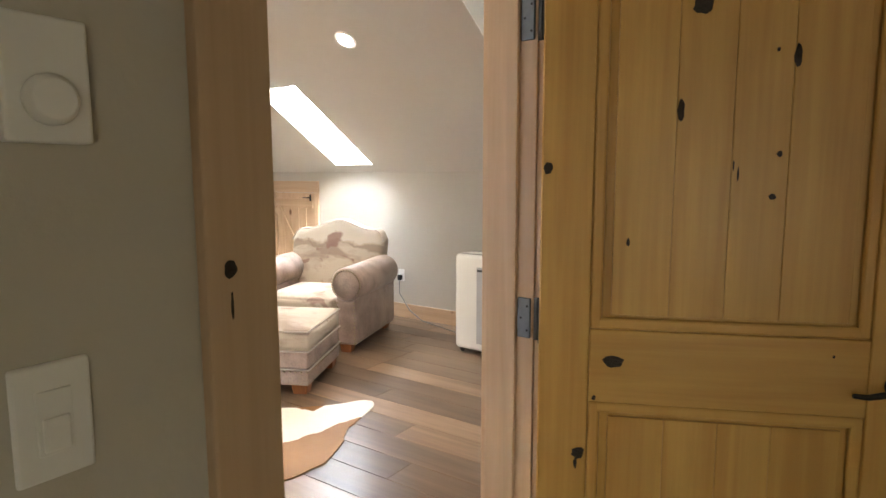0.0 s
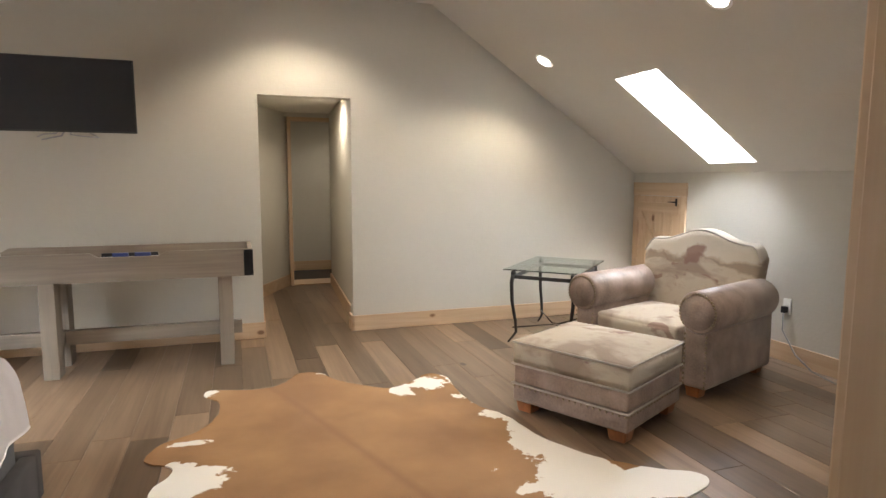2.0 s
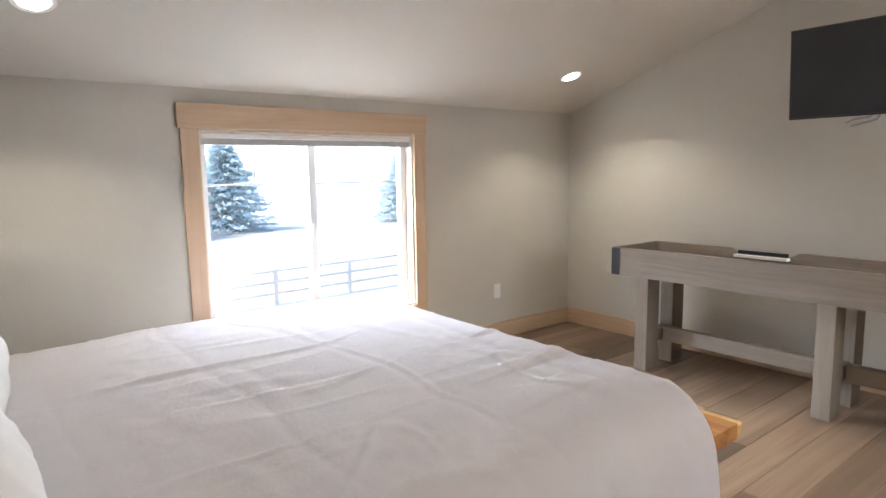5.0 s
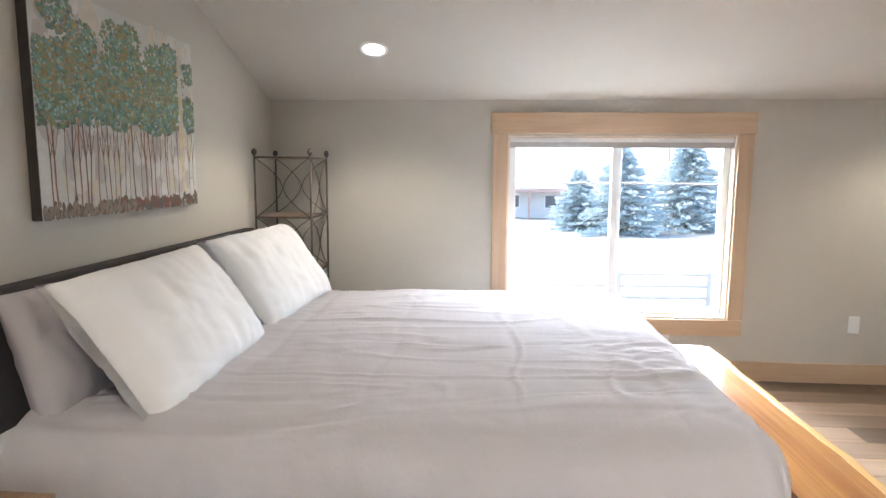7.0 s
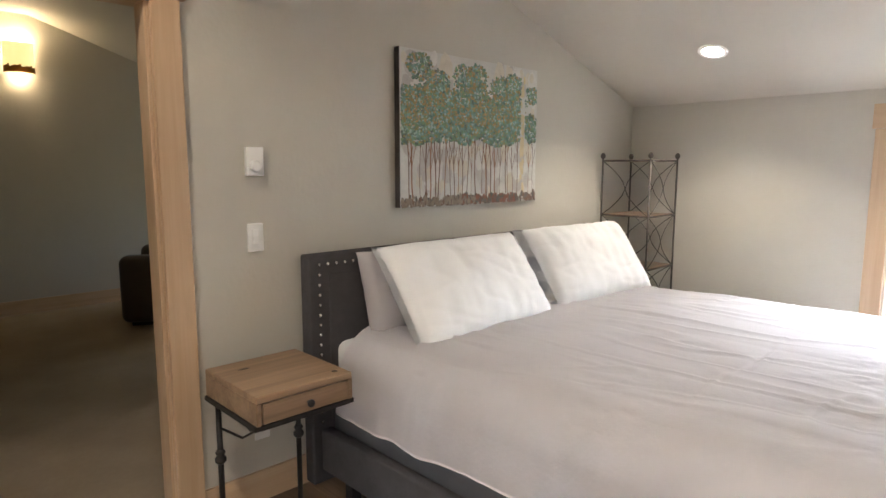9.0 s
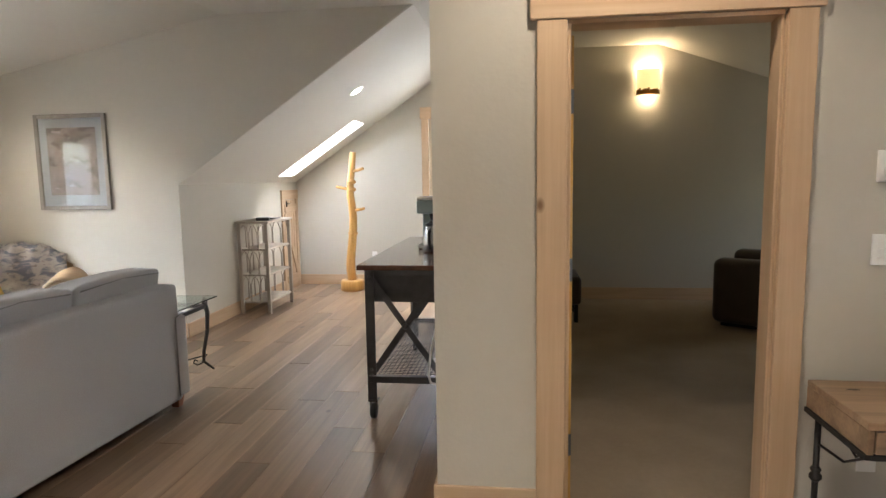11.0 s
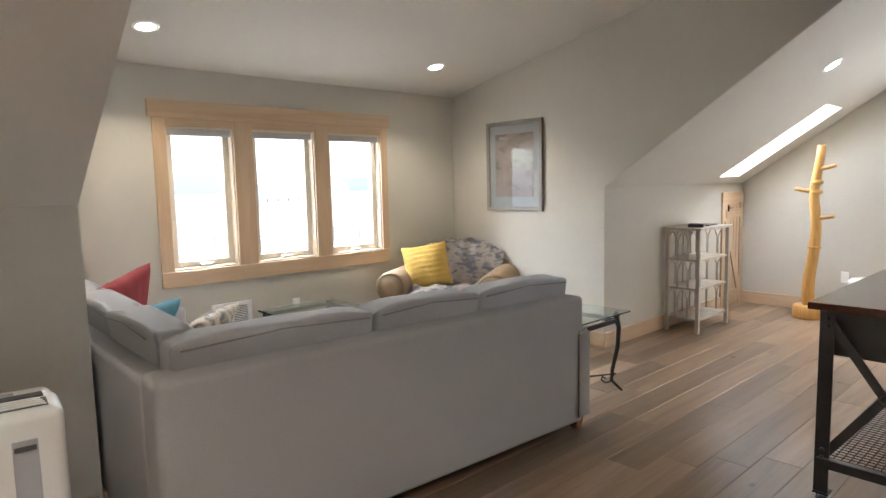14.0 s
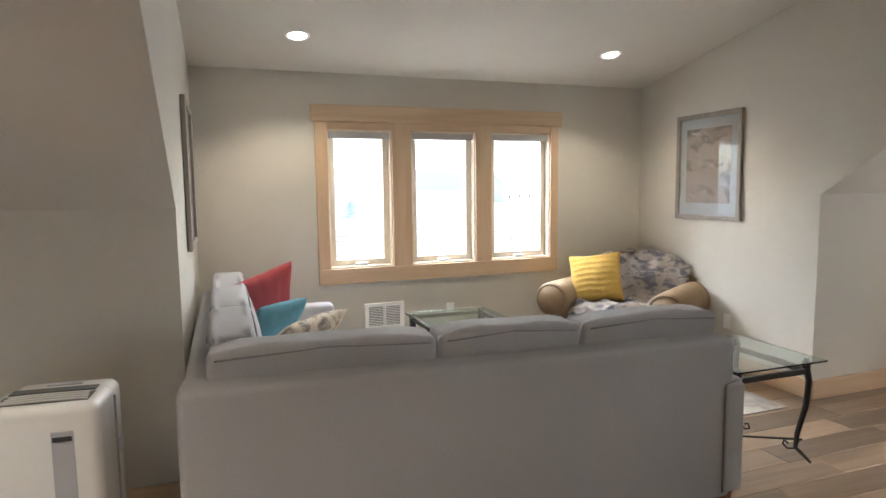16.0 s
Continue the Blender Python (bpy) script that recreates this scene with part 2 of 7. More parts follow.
def gable(name, y0, y1, spans, label):
    bm = bmesh.new()
    for x0, x1, z0 in spans:
        prism(bm, [(x0, z0), (x1, z0)] + roofline(x0, x1), "y", y0, y1)
    return structure(part(name, bm, PLASTER), label, "wall")


gable("wall_north", YN, YN + 0.14, [(XW - 0.14, 0.58, 0), (0.58, 1.352, 2.05), (1.352, XE + 0.14, 0)], "cream textured plaster gable wall with an open passage")
gable("wall_bedroom", -0.13, 0, [(XW - 0.14, 0.19, 0), (0.19, 1.02, 2.06), (1.02, XEND, 0)], "cream textured plaster wall with a cased doorway")
gable("wall_south", YS - 0.14, YS, [(1.40, 1.62, 0), (1.62, 2.42, 2.23), (2.42, XE + 0.14, 0)], "cream plaster gable wall with a window")
boxes("wall_south_sill", PLASTER, [(1.62, 2.42, YS - 0.14, YS, 0, 1.07)])
structure(bpy.data.objects["wall_south_sill"], "cream plaster wall below a window", "wall")
structure(boxes("wall_west", PLASTER, [(XW - 0.14, XW, -0.13, 1.632, 0, 1.92), (XW - 0.14, XW, 3.14, YN, 0, 1.92), (XW - 0.14, XW, 1.632, 3.14, 0, 0.427), (XW - 0.14, XW, 1.632, 3.14, 1.667, 1.92)]), "cream plaster side wall with a sliding window", "wall")
structure(boxes("wall_knee_north", PLASTER, [(XE, XE + 0.14, YD1 + 0.12, YN, 0, 1.432)]), "low cream plaster knee wall under the sloping ceiling", "wall")
structure(boxes("wall_knee_south", PLASTER, [(XE, XE + 0.14, YS, YD0 - 0.12, 0, 1.432)]), "low cream plaster knee wall under the sloping ceiling", "wall")
CHEEK = [(XE, 0), (XD, 0), (XD, zd(XD) + 0.02), (X3, RIDGE + 0.02), (X2, RIDGE + 0.02), (XE, 1.43)]
for nm, a, b in (("wall_cheek_north", YD1, YD1 + 0.12), ("wall_cheek_south", YD0 - 0.12, YD0)):
    bm = bmesh.new()
    prism(bm, CHEEK, "y", a, b)
    structure(part(nm, bm, PLASTER), "cream plaster side wall of the dormer", "wall")
DW = [(-0.262, 0.268), (-1.01, -0.427), (-1.747, -1.16)]
DZ0, DZ1 = 0.855, 1.978
rows = [(XD, XD + 0.14, YD0 - 0.12, DW[2][0], 0, 2.445), (XD, XD + 0.14, DW[0][1], YD1 + 0.12, 0, 2.445),
        (XD, XD + 0.14, DW[2][0], DW[0][1], 0, DZ0), (XD, XD + 0.14, DW[2][0], DW[0][1], DZ1, 2.445),
        (XD, XD + 0.14, DW[1][1], DW[0][0], DZ0, DZ1), (XD, XD + 0.14, DW[2][1], DW[1][0], DZ0, DZ1)]
structure(boxes("wall_dormer", PLASTER, rows), "cream plaster dormer wall with three windows", "wall")
# wall between the carpeted room and the sitting room, and the carpeted room's far walls
CY = -4.80
structure(boxes("wall_partition", PLASTER, [(1.40, XEND, YS, -0.13, 0, RIDGE + 0.02)]), "cream plaster partition wall", "wall")
gable("wall_carpet_room", CY - 0.14, CY, [(XW - 0.14, 1.40, 0)], "cream plaster wall of the dim carpeted room")
structure(boxes("wall_carpet_west", PLASTER, [(XW - 0.14, XW, CY, -4.5, 0, 1.92), (XW - 0.14, XW, -3.4, -0.13, 0, 1.92), (XW - 0.14, XW, -4.5, -3.4, 0, 0.6), (XW - 0.14, XW, -4.5, -3.4, 1.6, 1.92)]), "cream plaster side wall of the carpeted room", "wall")

# ceilings
def slope_quad(bm, xa, za, xb, zb, y0, y1, t=0.1):
    prism(bm, [(xa, za), (xb, zb), (xb, zb + t), (xa, za + t)], "y", y0, y1)


bm = bmesh.new()
slope_quad(bm, XW - 0.2, zw(XW - 0.2), X1, RIDGE, CY - 0.2, YN + 0.2)
slope_quad(bm, X1, RIDGE, X2, RIDGE, YS - 0.2, YN + 0.2)
structure(part("ceiling_west", bm, CEILING), "pale textured sloping plaster ceiling", "ceiling")
SK1 = (3.22, 4.18, 3.225, 3.727)
SK2 = (3.19, 4.176, -5.27, -4.77)


def slope_east(name, y0, y1, hole):
    xa, xb, ya, yb = hole
    bm = bmesh.new()
    xl = XE + 0.2
    for p, q, u, v in ((X2, xa, y0, y1), (xb, xl, y0, y1), (xa, xb, y0, ya), (xa, xb, yb, y1)):
        prism(bm, [(p, ze(p)), (q, ze(q)), (q + 0.12, ze(q) + 0.18), (p + 0.12, ze(p) + 0.18)], "y", u, v)
    return structure(part(name, bm, CEILING), "pale sloping plaster ceiling with a skylight", "ceiling")


slope_east("ceiling_east", YD1 + 0.001, YN + 0.2, SK1)
slope_east("ceiling_south", YS - 0.2, YD0 - 0.001, SK2)
bm = bmesh.new()
slope_quad(bm, X2, RIDGE, X3, RIDGE, YD0, YD1)
slope_quad(bm, X3, RIDGE, XD + 0.2, zd(XD + 0.2), YD0 - 0.1, YD1 + 0.1)
structure(part("ceiling_dormer", bm, CEILING), "pale plaster dormer ceiling", "ceiling")

# floors
structure(boxes("floor", SUBFLOOR, [(XW - 0.1, XD + 0.1, -0.13, YN + 6.0, -0.1, -0.012), (1.40, XD + 0.1, YS - 0.1, -0.13, -0.1, -0.012)]), "wide plank hardwood floor in mixed browns", "floor")
structure(boxes("carpet_floor", CARPET, [(XW - 0.1, 1.40, CY - 0.1, -0.06, -0.1, 0.0)]), "beige cut pile carpet floor", "carpet")

# passage behind the gable wall, with a slanting wall that leads to an inner doorway
bm = bmesh.new()
prism(bm, [(0.44, YN + 0.14), (0.58, YN + 0.14), (0.60, 6.66), (1.03, 7.52), (0.90, 7.58), (0.44, 6.70)], "z", 0, 2.45)
structure(part("wall_passage_west", bm, PLASTER), "cream plaster passage wall that turns at a slant", "wall")
bm = bmesh.new()
prism(bm, [(1.40, YN + 0.14), (1.535, 7.40), (2.6, 7.40), (2.6, 7.26), (1.68, 7.26), (1.54, YN + 0.14)], "z", 0, 2.45)
structure(part("wall_passage_east", bm, PLASTER), "cream plaster passage wall", "wall")
structure(boxes("wall_passage_head", PLASTER, [(0.9, 1.75, 7.41, 7.53, 2.12, 2.45)]), "cream plaster above the inner doorway", "wall")
# the third box is an unseen wall added to stop sky light leaking in
structure(boxes("wall_passage_end", PLASTER, [(0.2, 2.6, 8.7, 8.84, 0, 2.45), (0.2, 0.34, 7.5, 8.7, 0, 2.45), (0.2, 0.92, 7.42, 7.56, 0, 2.45), (2.46, 2.6, 7.40, 8.7, 0, 2.45)]), "cream plaster wall at the passage's end", "wall")
structure(boxes("ceiling_passage", CEILING, [(0.2, 2.6, YN + 0.14, 8.9, 2.17, 2.5)]), "pale passage ceiling", "ceiling")

# ---- joinery ----
BASE_H, BASE_T = 0.14, 0.016


def baseboard(axis, at, a, b, side):
    """A board along x or y from a to b on the wall face at "at"; side +1 stands towards larger values."""
    t0, t1 = sorted((at, at + side * BASE_T))
    bm = bmesh.new()
    if axis == "y":
        box(bm, t0, t1, a, b, 0.001, BASE_H)
    else:
        box(bm, a, b, t0, t1, 0.001, BASE_H)
    rounded(bm, 0.004, 2)
    structure(part("baseboard", bm, TRIM_Y if axis == "y" else TRIM_X), "knotty pine baseboard along the wall", "baseboard")


for row in (("x", YN, XW, 0.58, -1), ("x", YN, 1.352, XE, -1), ("y", XW, 0, YN - 0.016, 1), ("y", XE, YD1 + 0.016, YN - 0.016, -1), ("y", XE, YS + 0.016, YD0, -1),
            ("x", 0, XW, 0.10, 1), ("x", 0, 1.12, XEND + 0.016, 1), ("y", XEND, YS, 0, 1), ("x", YS, 1.56, XE, 1),
            ("x", YD1, XE - 0.016, XD, -1), ("x", YD0, XE, XD, 1), ("y", XD, YD0, YD1, -1),
            ("x", 8.7, 0.4, 2.4, -1), ("x", CY, XW, 1.40, 1), ("y", 1.40, CY, -0.3, -1), ("x", -0.13, XW, 0.08, -1)):
    baseboard(*row)
bm = bmesh.new()
prism(bm, [(0.58, YN + 0.0), (0.596, YN), (0.616, 6.655), (1.045, 7.51), (1.03, 7.52), (0.60, 6.66)], "z", 0.001, BASE_H)
structure(part("baseboard", bm, TRIM_Y), "knotty pine baseboard along the slanting wall", "baseboard")
bm = bmesh.new()
prism(bm, [(1.352, YN), (1.352, YN + 0.14), (1.40, YN + 0.14), (1.535, 7.40), (1.519, 7.40), (1.384, YN + 0.156), (1.336, YN + 0.156), (1.336, YN)], "z", 0.001, BASE_H)
structure(part("baseboard", bm, TRIM_Y), "knotty pine baseboard along the passage", "baseboard")
structure(boxes("trim_inner_doorway", TRIM_Z, [(1.015, 1.06, 7.40, 7.52, 0.001, 2.12)], bevel=0.004), "pine casing of the inner doorway", "trim")
structure(boxes("trim_inner_head", TRIM_X, [(1.06, 1.56, 7.405, 7.52, 2.07, 2.118)], bevel=0.004), "pine head casing of the inner doorway", "trim")
structure(boxes("trim_threshold", TRIM_X, [(1.03, 1.57, 7.405, 7.80, 0.001, 0.012)], bevel=0.003), "light wood threshold", "trim")

# doorway: jambs, stops and casings on both faces
dw = tagged(new("door_1"), "pine door frame with knotty casings and an open plank door", "door", kind="structure")
bm = bmesh.new()
for y0, y1, z in ((0.0, 0.022, 2.055), (-0.152, -0.13, 2.055)):
    box(bm, 0.10, 0.205, y0, y1, 0.001, z)
part("casing_side", rounded(bm, 0.004), TRIM_Z, dw)
bm = bmesh.new()
for y0, y1 in ((0.0, 0.022), (-0.152, -0.13)):
    box(bm, 1.003, 1.12, y0, y1, 0.001, 2.055)
part("casing_side", rounded(bm, 0.004), TRIM_Z, dw)
boxes("casing_head", TRIM_X, [(0.078, 1.146, 0.0, 0.028, 2.057, 2.19), (0.078, 1.146, -0.158, -0.13, 2.057, 2.19)], dw, 0.004)
boxes("jamb", TRIM_Z, [(0.19, 0.21, -0.13, 0.0, 0.001, 2.04)], dw, 0.002)
boxes("jamb", TRIM_Z, [(0.998, 1.02, -0.13, 0.0, 0.001, 2.04)], dw, 0.002)
boxes("head_jamb", TRIM_X, [(0.21, 0.998, -0.13, 0.0, 2.04, 2.057)], dw, 0.002)
boxes("door_stop", TRIM_Z, [(0.986, 0.998, -0.085, -0.002, 0.001, 2.04)], dw, 0.003)
boxes("door_stop", TRIM_Z, [(0.21, 0.222, -0.085, -0.002, 0.001, 2.04)], dw, 0.003)
HINGE = material("hinge_steel", (0.16, 0.18, 0.20), 0.4, 0.9, scale=40, spread=0.15)
for hz in (1.765, 1.055, 0.268):
    bm = bmesh.new()
    box(bm, 0.990, 0.9975, -0.125, -0.089, hz - 0.05, hz + 0.05)
    rounded(bm, 0.003)
    lathe(bm, [(0.0065, hz - 0.052), (0.0065, hz + 0.052)], 10, Matrix.Translation((1.0, -0.137, 0)))
    hg = part("hinge", bm, HINGE, dw, "dark steel butt hinge")
    bm = bmesh.new()
    for sx, sz in ((-0.117, 0.03), (-0.1, 0.0), (-0.117, -0.03)):
        lathe(bm, [(0.003, 0), (0.003, 0.001)], 8, Matrix.Translation((0.99, sx, hz + sz)) @ pose(0, 0, 0, 0, -90, 0))
    part("screw", bm, BLACK_IRON, hg)

# the door leaf, swung wide open into the carpeted room
leaf = thing("door_leaf", "knotty alder two-panel plank door standing wide open", "door", m=pose(1.0, -0.145, 0.012, 0, 0, 180 + 115))
LW, LH, T = 0.832, 2.02, 0.042
# local x runs from the hinge to the latch edge; depth is counted inwards from the face that is seen
def leaf_box(name, mat, x0, x1, z0, z1, y0, y1, bev=0.004):
    bm = bmesh.new()
    box(bm, x0, x1, -T - y1, -T - y0, z0, z1)
    part(name, rounded(bm, bev), mat, leaf)
S0 = 0.118
leaf_box("stile", DOORWOOD, 0, S0, 0, LH, -T, 0)
leaf_box("stile", DOORWOOD, LW - S0, LW, 0, LH, -T, 0)
for z0, z1 in ((0, 0.24), (0.858, 1.034), (1.88, LH)):
    leaf_box("rail", DOORWOOD_X, S0, LW - S0, z0, z1, -T, 0)
for z0, z1 in ((0.24, 0.858), (1.034, 1.88)):
    cuts = (0.165, 0.292, 0.41, 0.525, LW - S0 - 0.045)
    leaf_box("panel_backing", DOORWOOD, S0, LW - S0, z0, z1, -T + 0.012, -0.016, 0.001)
    for a, b in zip(cuts, cuts[1:]):
        leaf_box("panel_plank", DOORWOOD, a + 0.0002, b - 0.0002, z0 + 0.035, z1 - 0.035, -0.014, -0.006, 0.0016)
    for a in (0, 1):
        x = S0 + 0.006 if a == 0 else LW - S0 - 0.006
        leaf_box("panel_moulding", DOORWOOD, x - 0.006 - 0.016 * a, x + 0.022 - 0.016 * a, z0, z1, -0.016, -0.003, 0.009)
        z = z0 + 0.006 if a == 0 else z1 - 0.006
        leaf_box("panel_moulding", DOORWOOD_X, S0, LW - S0, z - 0.006 - 0.016 * a, z + 0.022 - 0.016 * a, -0.016, -0.0032, 0.009)
KNOT = material("knot_dark", (0.025, 0.016, 0.010), 0.6, scale=90, spread=0.5, bump=0.5, bump_scale=200)
rng = random.Random(5)
for kx, kz, rx, rz, yy in ((0.015, 1.406, 0.011, 0.015, 0.0), (0.173, 0.958, 0.025, 0.014, 0.0), (0.131, 0.869, 0.005, 0.006, 0.0), (0.098, 0.73, 0.016, 0.016, 0.0), (0.092, 0.703, 0.004, 0.014, 0.0),
                           (0.300, 1.532, 0.008, 0.024, -0.006), (0.530, 1.640, 0.008, 0.024, -0.006), (0.491, 1.655, 0.004, 0.005, -0.006), (0.198, 1.239, 0.004, 0.010, -0.006),
                           (0.506, 1.436, 0.006, 0.007, -0.006), (0.496, 1.344, 0.008, 0.007, -0.006), (0.337, 1.752, 0.024, 0.020, -0.006), (0.424, 1.392, 0.0022, 0.016, -0.006), (0.414, 1.412, 0.002, 0.012, -0.006),
                           (0.640, 0.995, 0.003, 0.004, 0.0), (0.3, 0.5, 0.01, 0.02, -0.006)):
    bm = bmesh.new()
    ring = [bm.verts.new((kx + rx * math.cos(a) * rng.uniform(0.75, 1.15), -T - yy - 0.0012, kz + rz * math.sin(a) * rng.uniform(0.75, 1.15))) for a in [2 * math.pi * k / 14 for k in range(14)]]
    bm.faces.new(ring)
    part("knot", bm, KNOT, leaf, "dark open knot")
bm = bmesh.new()
HX = 0.772
lathe(bm, [(0.028, 0), (0.028, 0.008), (0.012, 0.012), (0.012, 0.04)], 20, Matrix.Translation((HX, -T, 0.935)) @ pose(0, 0, 0, 90, 0, 0))
tube(bm, [(HX, -T - 0.038, 0.935), (HX - 0.035, -T - 0.042, 0.930), (HX - 0.075, -T - 0.04, 0.920), (HX - 0.105, -T - 0.04, 0.922)], 0.009, 10, 0.005)
part("door_handle", bm, BLACK_IRON, leaf, "black iron lever handle")
for hz in (1.765, 1.055, 0.268):
    leaf_box("hinge_leaf", HINGE, -0.002, 0.0, hz - 0.062, hz + 0.038, -0.036, -0.002, 0.0005)


for kx, kz, rx, rz in ((0.132, 1.292, 0.011, 0.012), (0.133, 1.245, 0.0025, 0.02)):
    bm = bmesh.new()
    bm.faces.new([bm.verts.new((kx + rx * math.cos(a) * rng.uniform(0.7, 1.15), -0.1526, kz + rz * math.sin(a) * rng.uniform(0.75, 1.15))) for a in [2 * math.pi * k / 14 for k in range(14)]])
    part("knot", bm, KNOT, dw, "dark open knot")


def switch_plate(y, x, z, w, h, facing, name, label, dial=False, paddle=True):
    ob = thing(name, label, "switch", m=pose(x, y, z, 0, 0, 0 if facing > 0 else 180))
    d = 0.008 if paddle else 0.02
    bm = bmesh.new()
    box(bm, -w / 2, w / 2, 0, d, -h / 2, h / 2)
    part("plate", rounded(bm, 0.004, 3), WHITE, ob)
    if paddle:
        bm = bmesh.new()
        box(bm, -0.0165, 0.0165, d - 0.001, d + 0.003, -0.033, 0.033)
        part("rocker_frame", rounded(bm, 0.001), WHITE, ob)
        bm = bmesh.new()
        box(bm, -0.013, 0.013, d + 0.002, d + 0.007, -0.029, 0.006)
        part("paddle", rounded(bm, 0.003), WHITE, ob)
    if dial:
        bm = bmesh.new()
        lathe(bm, [(0.024, d - 0.001), (0.024, d + 0.008), (0.02, d + 0.014), (0.018, d + 0.015)], 28, pose(0, 0, -h * 0.16, -90, 0, 0))
        part("dial", bm, WHITE, ob, "round white dial")
    return ob


switch_plate(0.0, -0.172, 1.475, 0.078, 0.118, 1, "thermostat", "white wall thermostat with a round dial", True, False)
switch_plate(0.0, -0.168, 1.162, 0.072, 0.118, 1, "light_switch", "white rocker light switch on cream wall")
switch_plate(-0.13, -0.055, 1.495, 0.078, 0.118, -1, "thermostat", "white wall thermostat with a round dial", True, False)
switch_plate(-0.13, -0.068, 1.162, 0.074, 0.12, -1, "light_switch", "white rocker light switch beside the doorway")


def outlet(x, y, z, rz, plug=False):
    ob = thing("power_outlet", "white wall outlet with a black plug" if plug else "white double wall outlet", "outlet", m=pose(x, y, z, 0, 0, rz))
    bm = bmesh.new()
    box(bm, -0.036, 0.036, 0, 0.007, -0.06, 0.06)
    part("plate", rounded(bm, 0.003), WHITE, ob)
    for s in (0.022, -0.022):
        bm = bmesh.new()
        lathe(bm, [(0.016, 0.006), (0.016, 0.009)], 16, pose(0, 0, s, -90, 0, 0))
        part("socket", bm, WHITE, ob)
    if plug:
        boxes("plug", BLACK_IRON, [(-0.018, 0.018, 0.009, 0.05, -0.045, 0.005)], ob, 0.006, "black power plug")
    return ob


outlet(XW, 3.975, 0.41, -90)
outlet(XE, 2.96, 0.42, 90, True)
outlet(-0.165, 0, 0.34, 0)
outlet(XD, -0.765, 0.44, 90)
outlet(5.05, YD0, 0.40, 0)
outlet(3.2, YS, 0.40, 0)

# ---- windows ----


def board(name, x0, x1, y0, y1, z0, z1, mat, parent):
    bm = bmesh.new()
    box(bm, x0, x1, y0, y1, z0, z1)
    return part(name, rounded(bm, 0.004), mat, parent)


w1 = tagged(new("window_1"), "white sliding window in a knotty pine casing", "window", kind="structure")
o0, o1, zb, zt = 1.632, 3.14, 0.427, 1.667
board("casing_side", XW, XW + 0.02, 1.53, o0, 0.427, 1.675, TRIM_Z, w1)
board("casing_side", XW, XW + 0.02, o1, 3.24, 0.427, 1.675, TRIM_Z, w1)
board("casing_head", XW, XW + 0.027, 1.515, 3.25, 1.676, 1.815, TRIM_Y, w1)
board("casing_apron", XW, XW + 0.02, 1.53, 3.24, 0.313, 0.426, TRIM_Y, w1)
board("liner_side", XW - 0.09, XW, o0, o0 + 0.014, zb, zt, SASH, w1)
board("liner_side", XW - 0.09, XW, o1 - 0.014, o1, zb, zt, SASH, w1)
board("window_sill", XW - 0.09, XW + 0.004, o0 + 0.014, o1 - 0.014, zb, zb + 0.014, SASH, w1)
board("liner_head", XW - 0.09, XW, o0 + 0.014, o1 - 0.014, zt - 0.014, zt, SASH, w1)
fy0, fy1, fz0, fz1 = o0 + 0.015, o1 - 0.015, zb + 0.015, zt - 0.015
xf = XW - 0.095
for a in ((fy0, fy0 + 0.045, fz0, fz1), (fy1 - 0.045, fy1, fz0, fz1), (fy0 + 0.045, fy1 - 0.045, fz0, fz0 + 0.045), (fy0 + 0.045, fy1 - 0.045, fz1 - 0.045, fz1)):
    board("window_frame", xf - 0.04, xf + 0.02, *a, VINYL, w1)
board("meeting_stile", xf - 0.03, xf + 0.025, 2.345, 2.385, fz0 + 0.046, fz1 - 0.046, VINYL, w1)
board("meeting_stile", xf - 0.045, xf - 0.012, 2.386, 2.418, fz0 + 0.046, fz1 - 0.046, VINYL, w1)
for y0, y1, ym in ((fy0 + 0.046, 2.344, 1.995), (2.419, fy1 - 0.046, 2.735)):
    board("muntin", xf - 0.022, xf - 0.012, y0, y1, 1.338, 1.352, BLIND, w1)
    board("muntin", xf - 0.022, xf - 0.012, ym - 0.006, ym + 0.006, 1.353, fz1 - 0.046, BLIND, w1)
    p = boxes("pane", GLASS, [(xf - 0.010, xf - 0.006, y0, y1, fz0 + 0.046, fz1 - 0.046)], w1)
    p.visible_shadow = False
board("latch", xf + 0.025, xf + 0.037, 2.353, 2.373, 0.98, 1.08, VINYL, w1)
bl = thing("roller_blind", "grey cellular blind drawn up in the window head", "blind")
bm = bmesh.new()
box(bm, XW - 0.075, XW - 0.008, o0 + 0.016, o1 - 0.016, 1.622, 1.651)
part("headrail", rounded(bm, 0.005), VINYL, bl)
bm = bmesh.new()
for k in range(4):
    box(bm, XW - 0.07, XW - 0.013, o0 + 0.018, o1 - 0.018, 1.586 + k * 0.009, 1.594 + k * 0.009)
part("pleats", bm, BLIND, bl)

# unseen window, assumed from a reflection on the door; place chosen to limit leaks
w4 = tagged(new("window_4"), "unseen plain window assumed in the carpeted room", "window", kind="structure")
for a in ((-4.5, -4.45, 0.6, 1.6), (-3.45, -3.4, 0.6, 1.6), (-4.45, -3.45, 0.6, 0.65), (-4.45, -3.45, 1.55, 1.6)):
    board("window_frame", XW - 0.08, XW - 0.03, *a, VINYL, w4)
w2 = tagged(new("window_2"), "triple dormer window in a knotty pine casing", "window", kind="structure")
board("casing_head", XD - 0.027, XD, -1.86, 0.395, 2.042, 2.172, TRIM_Y, w2)
board("casing_apron", XD - 0.02, XD, -1.825, 0.365, 0.728, 0.853, TRIM_Y, w2)
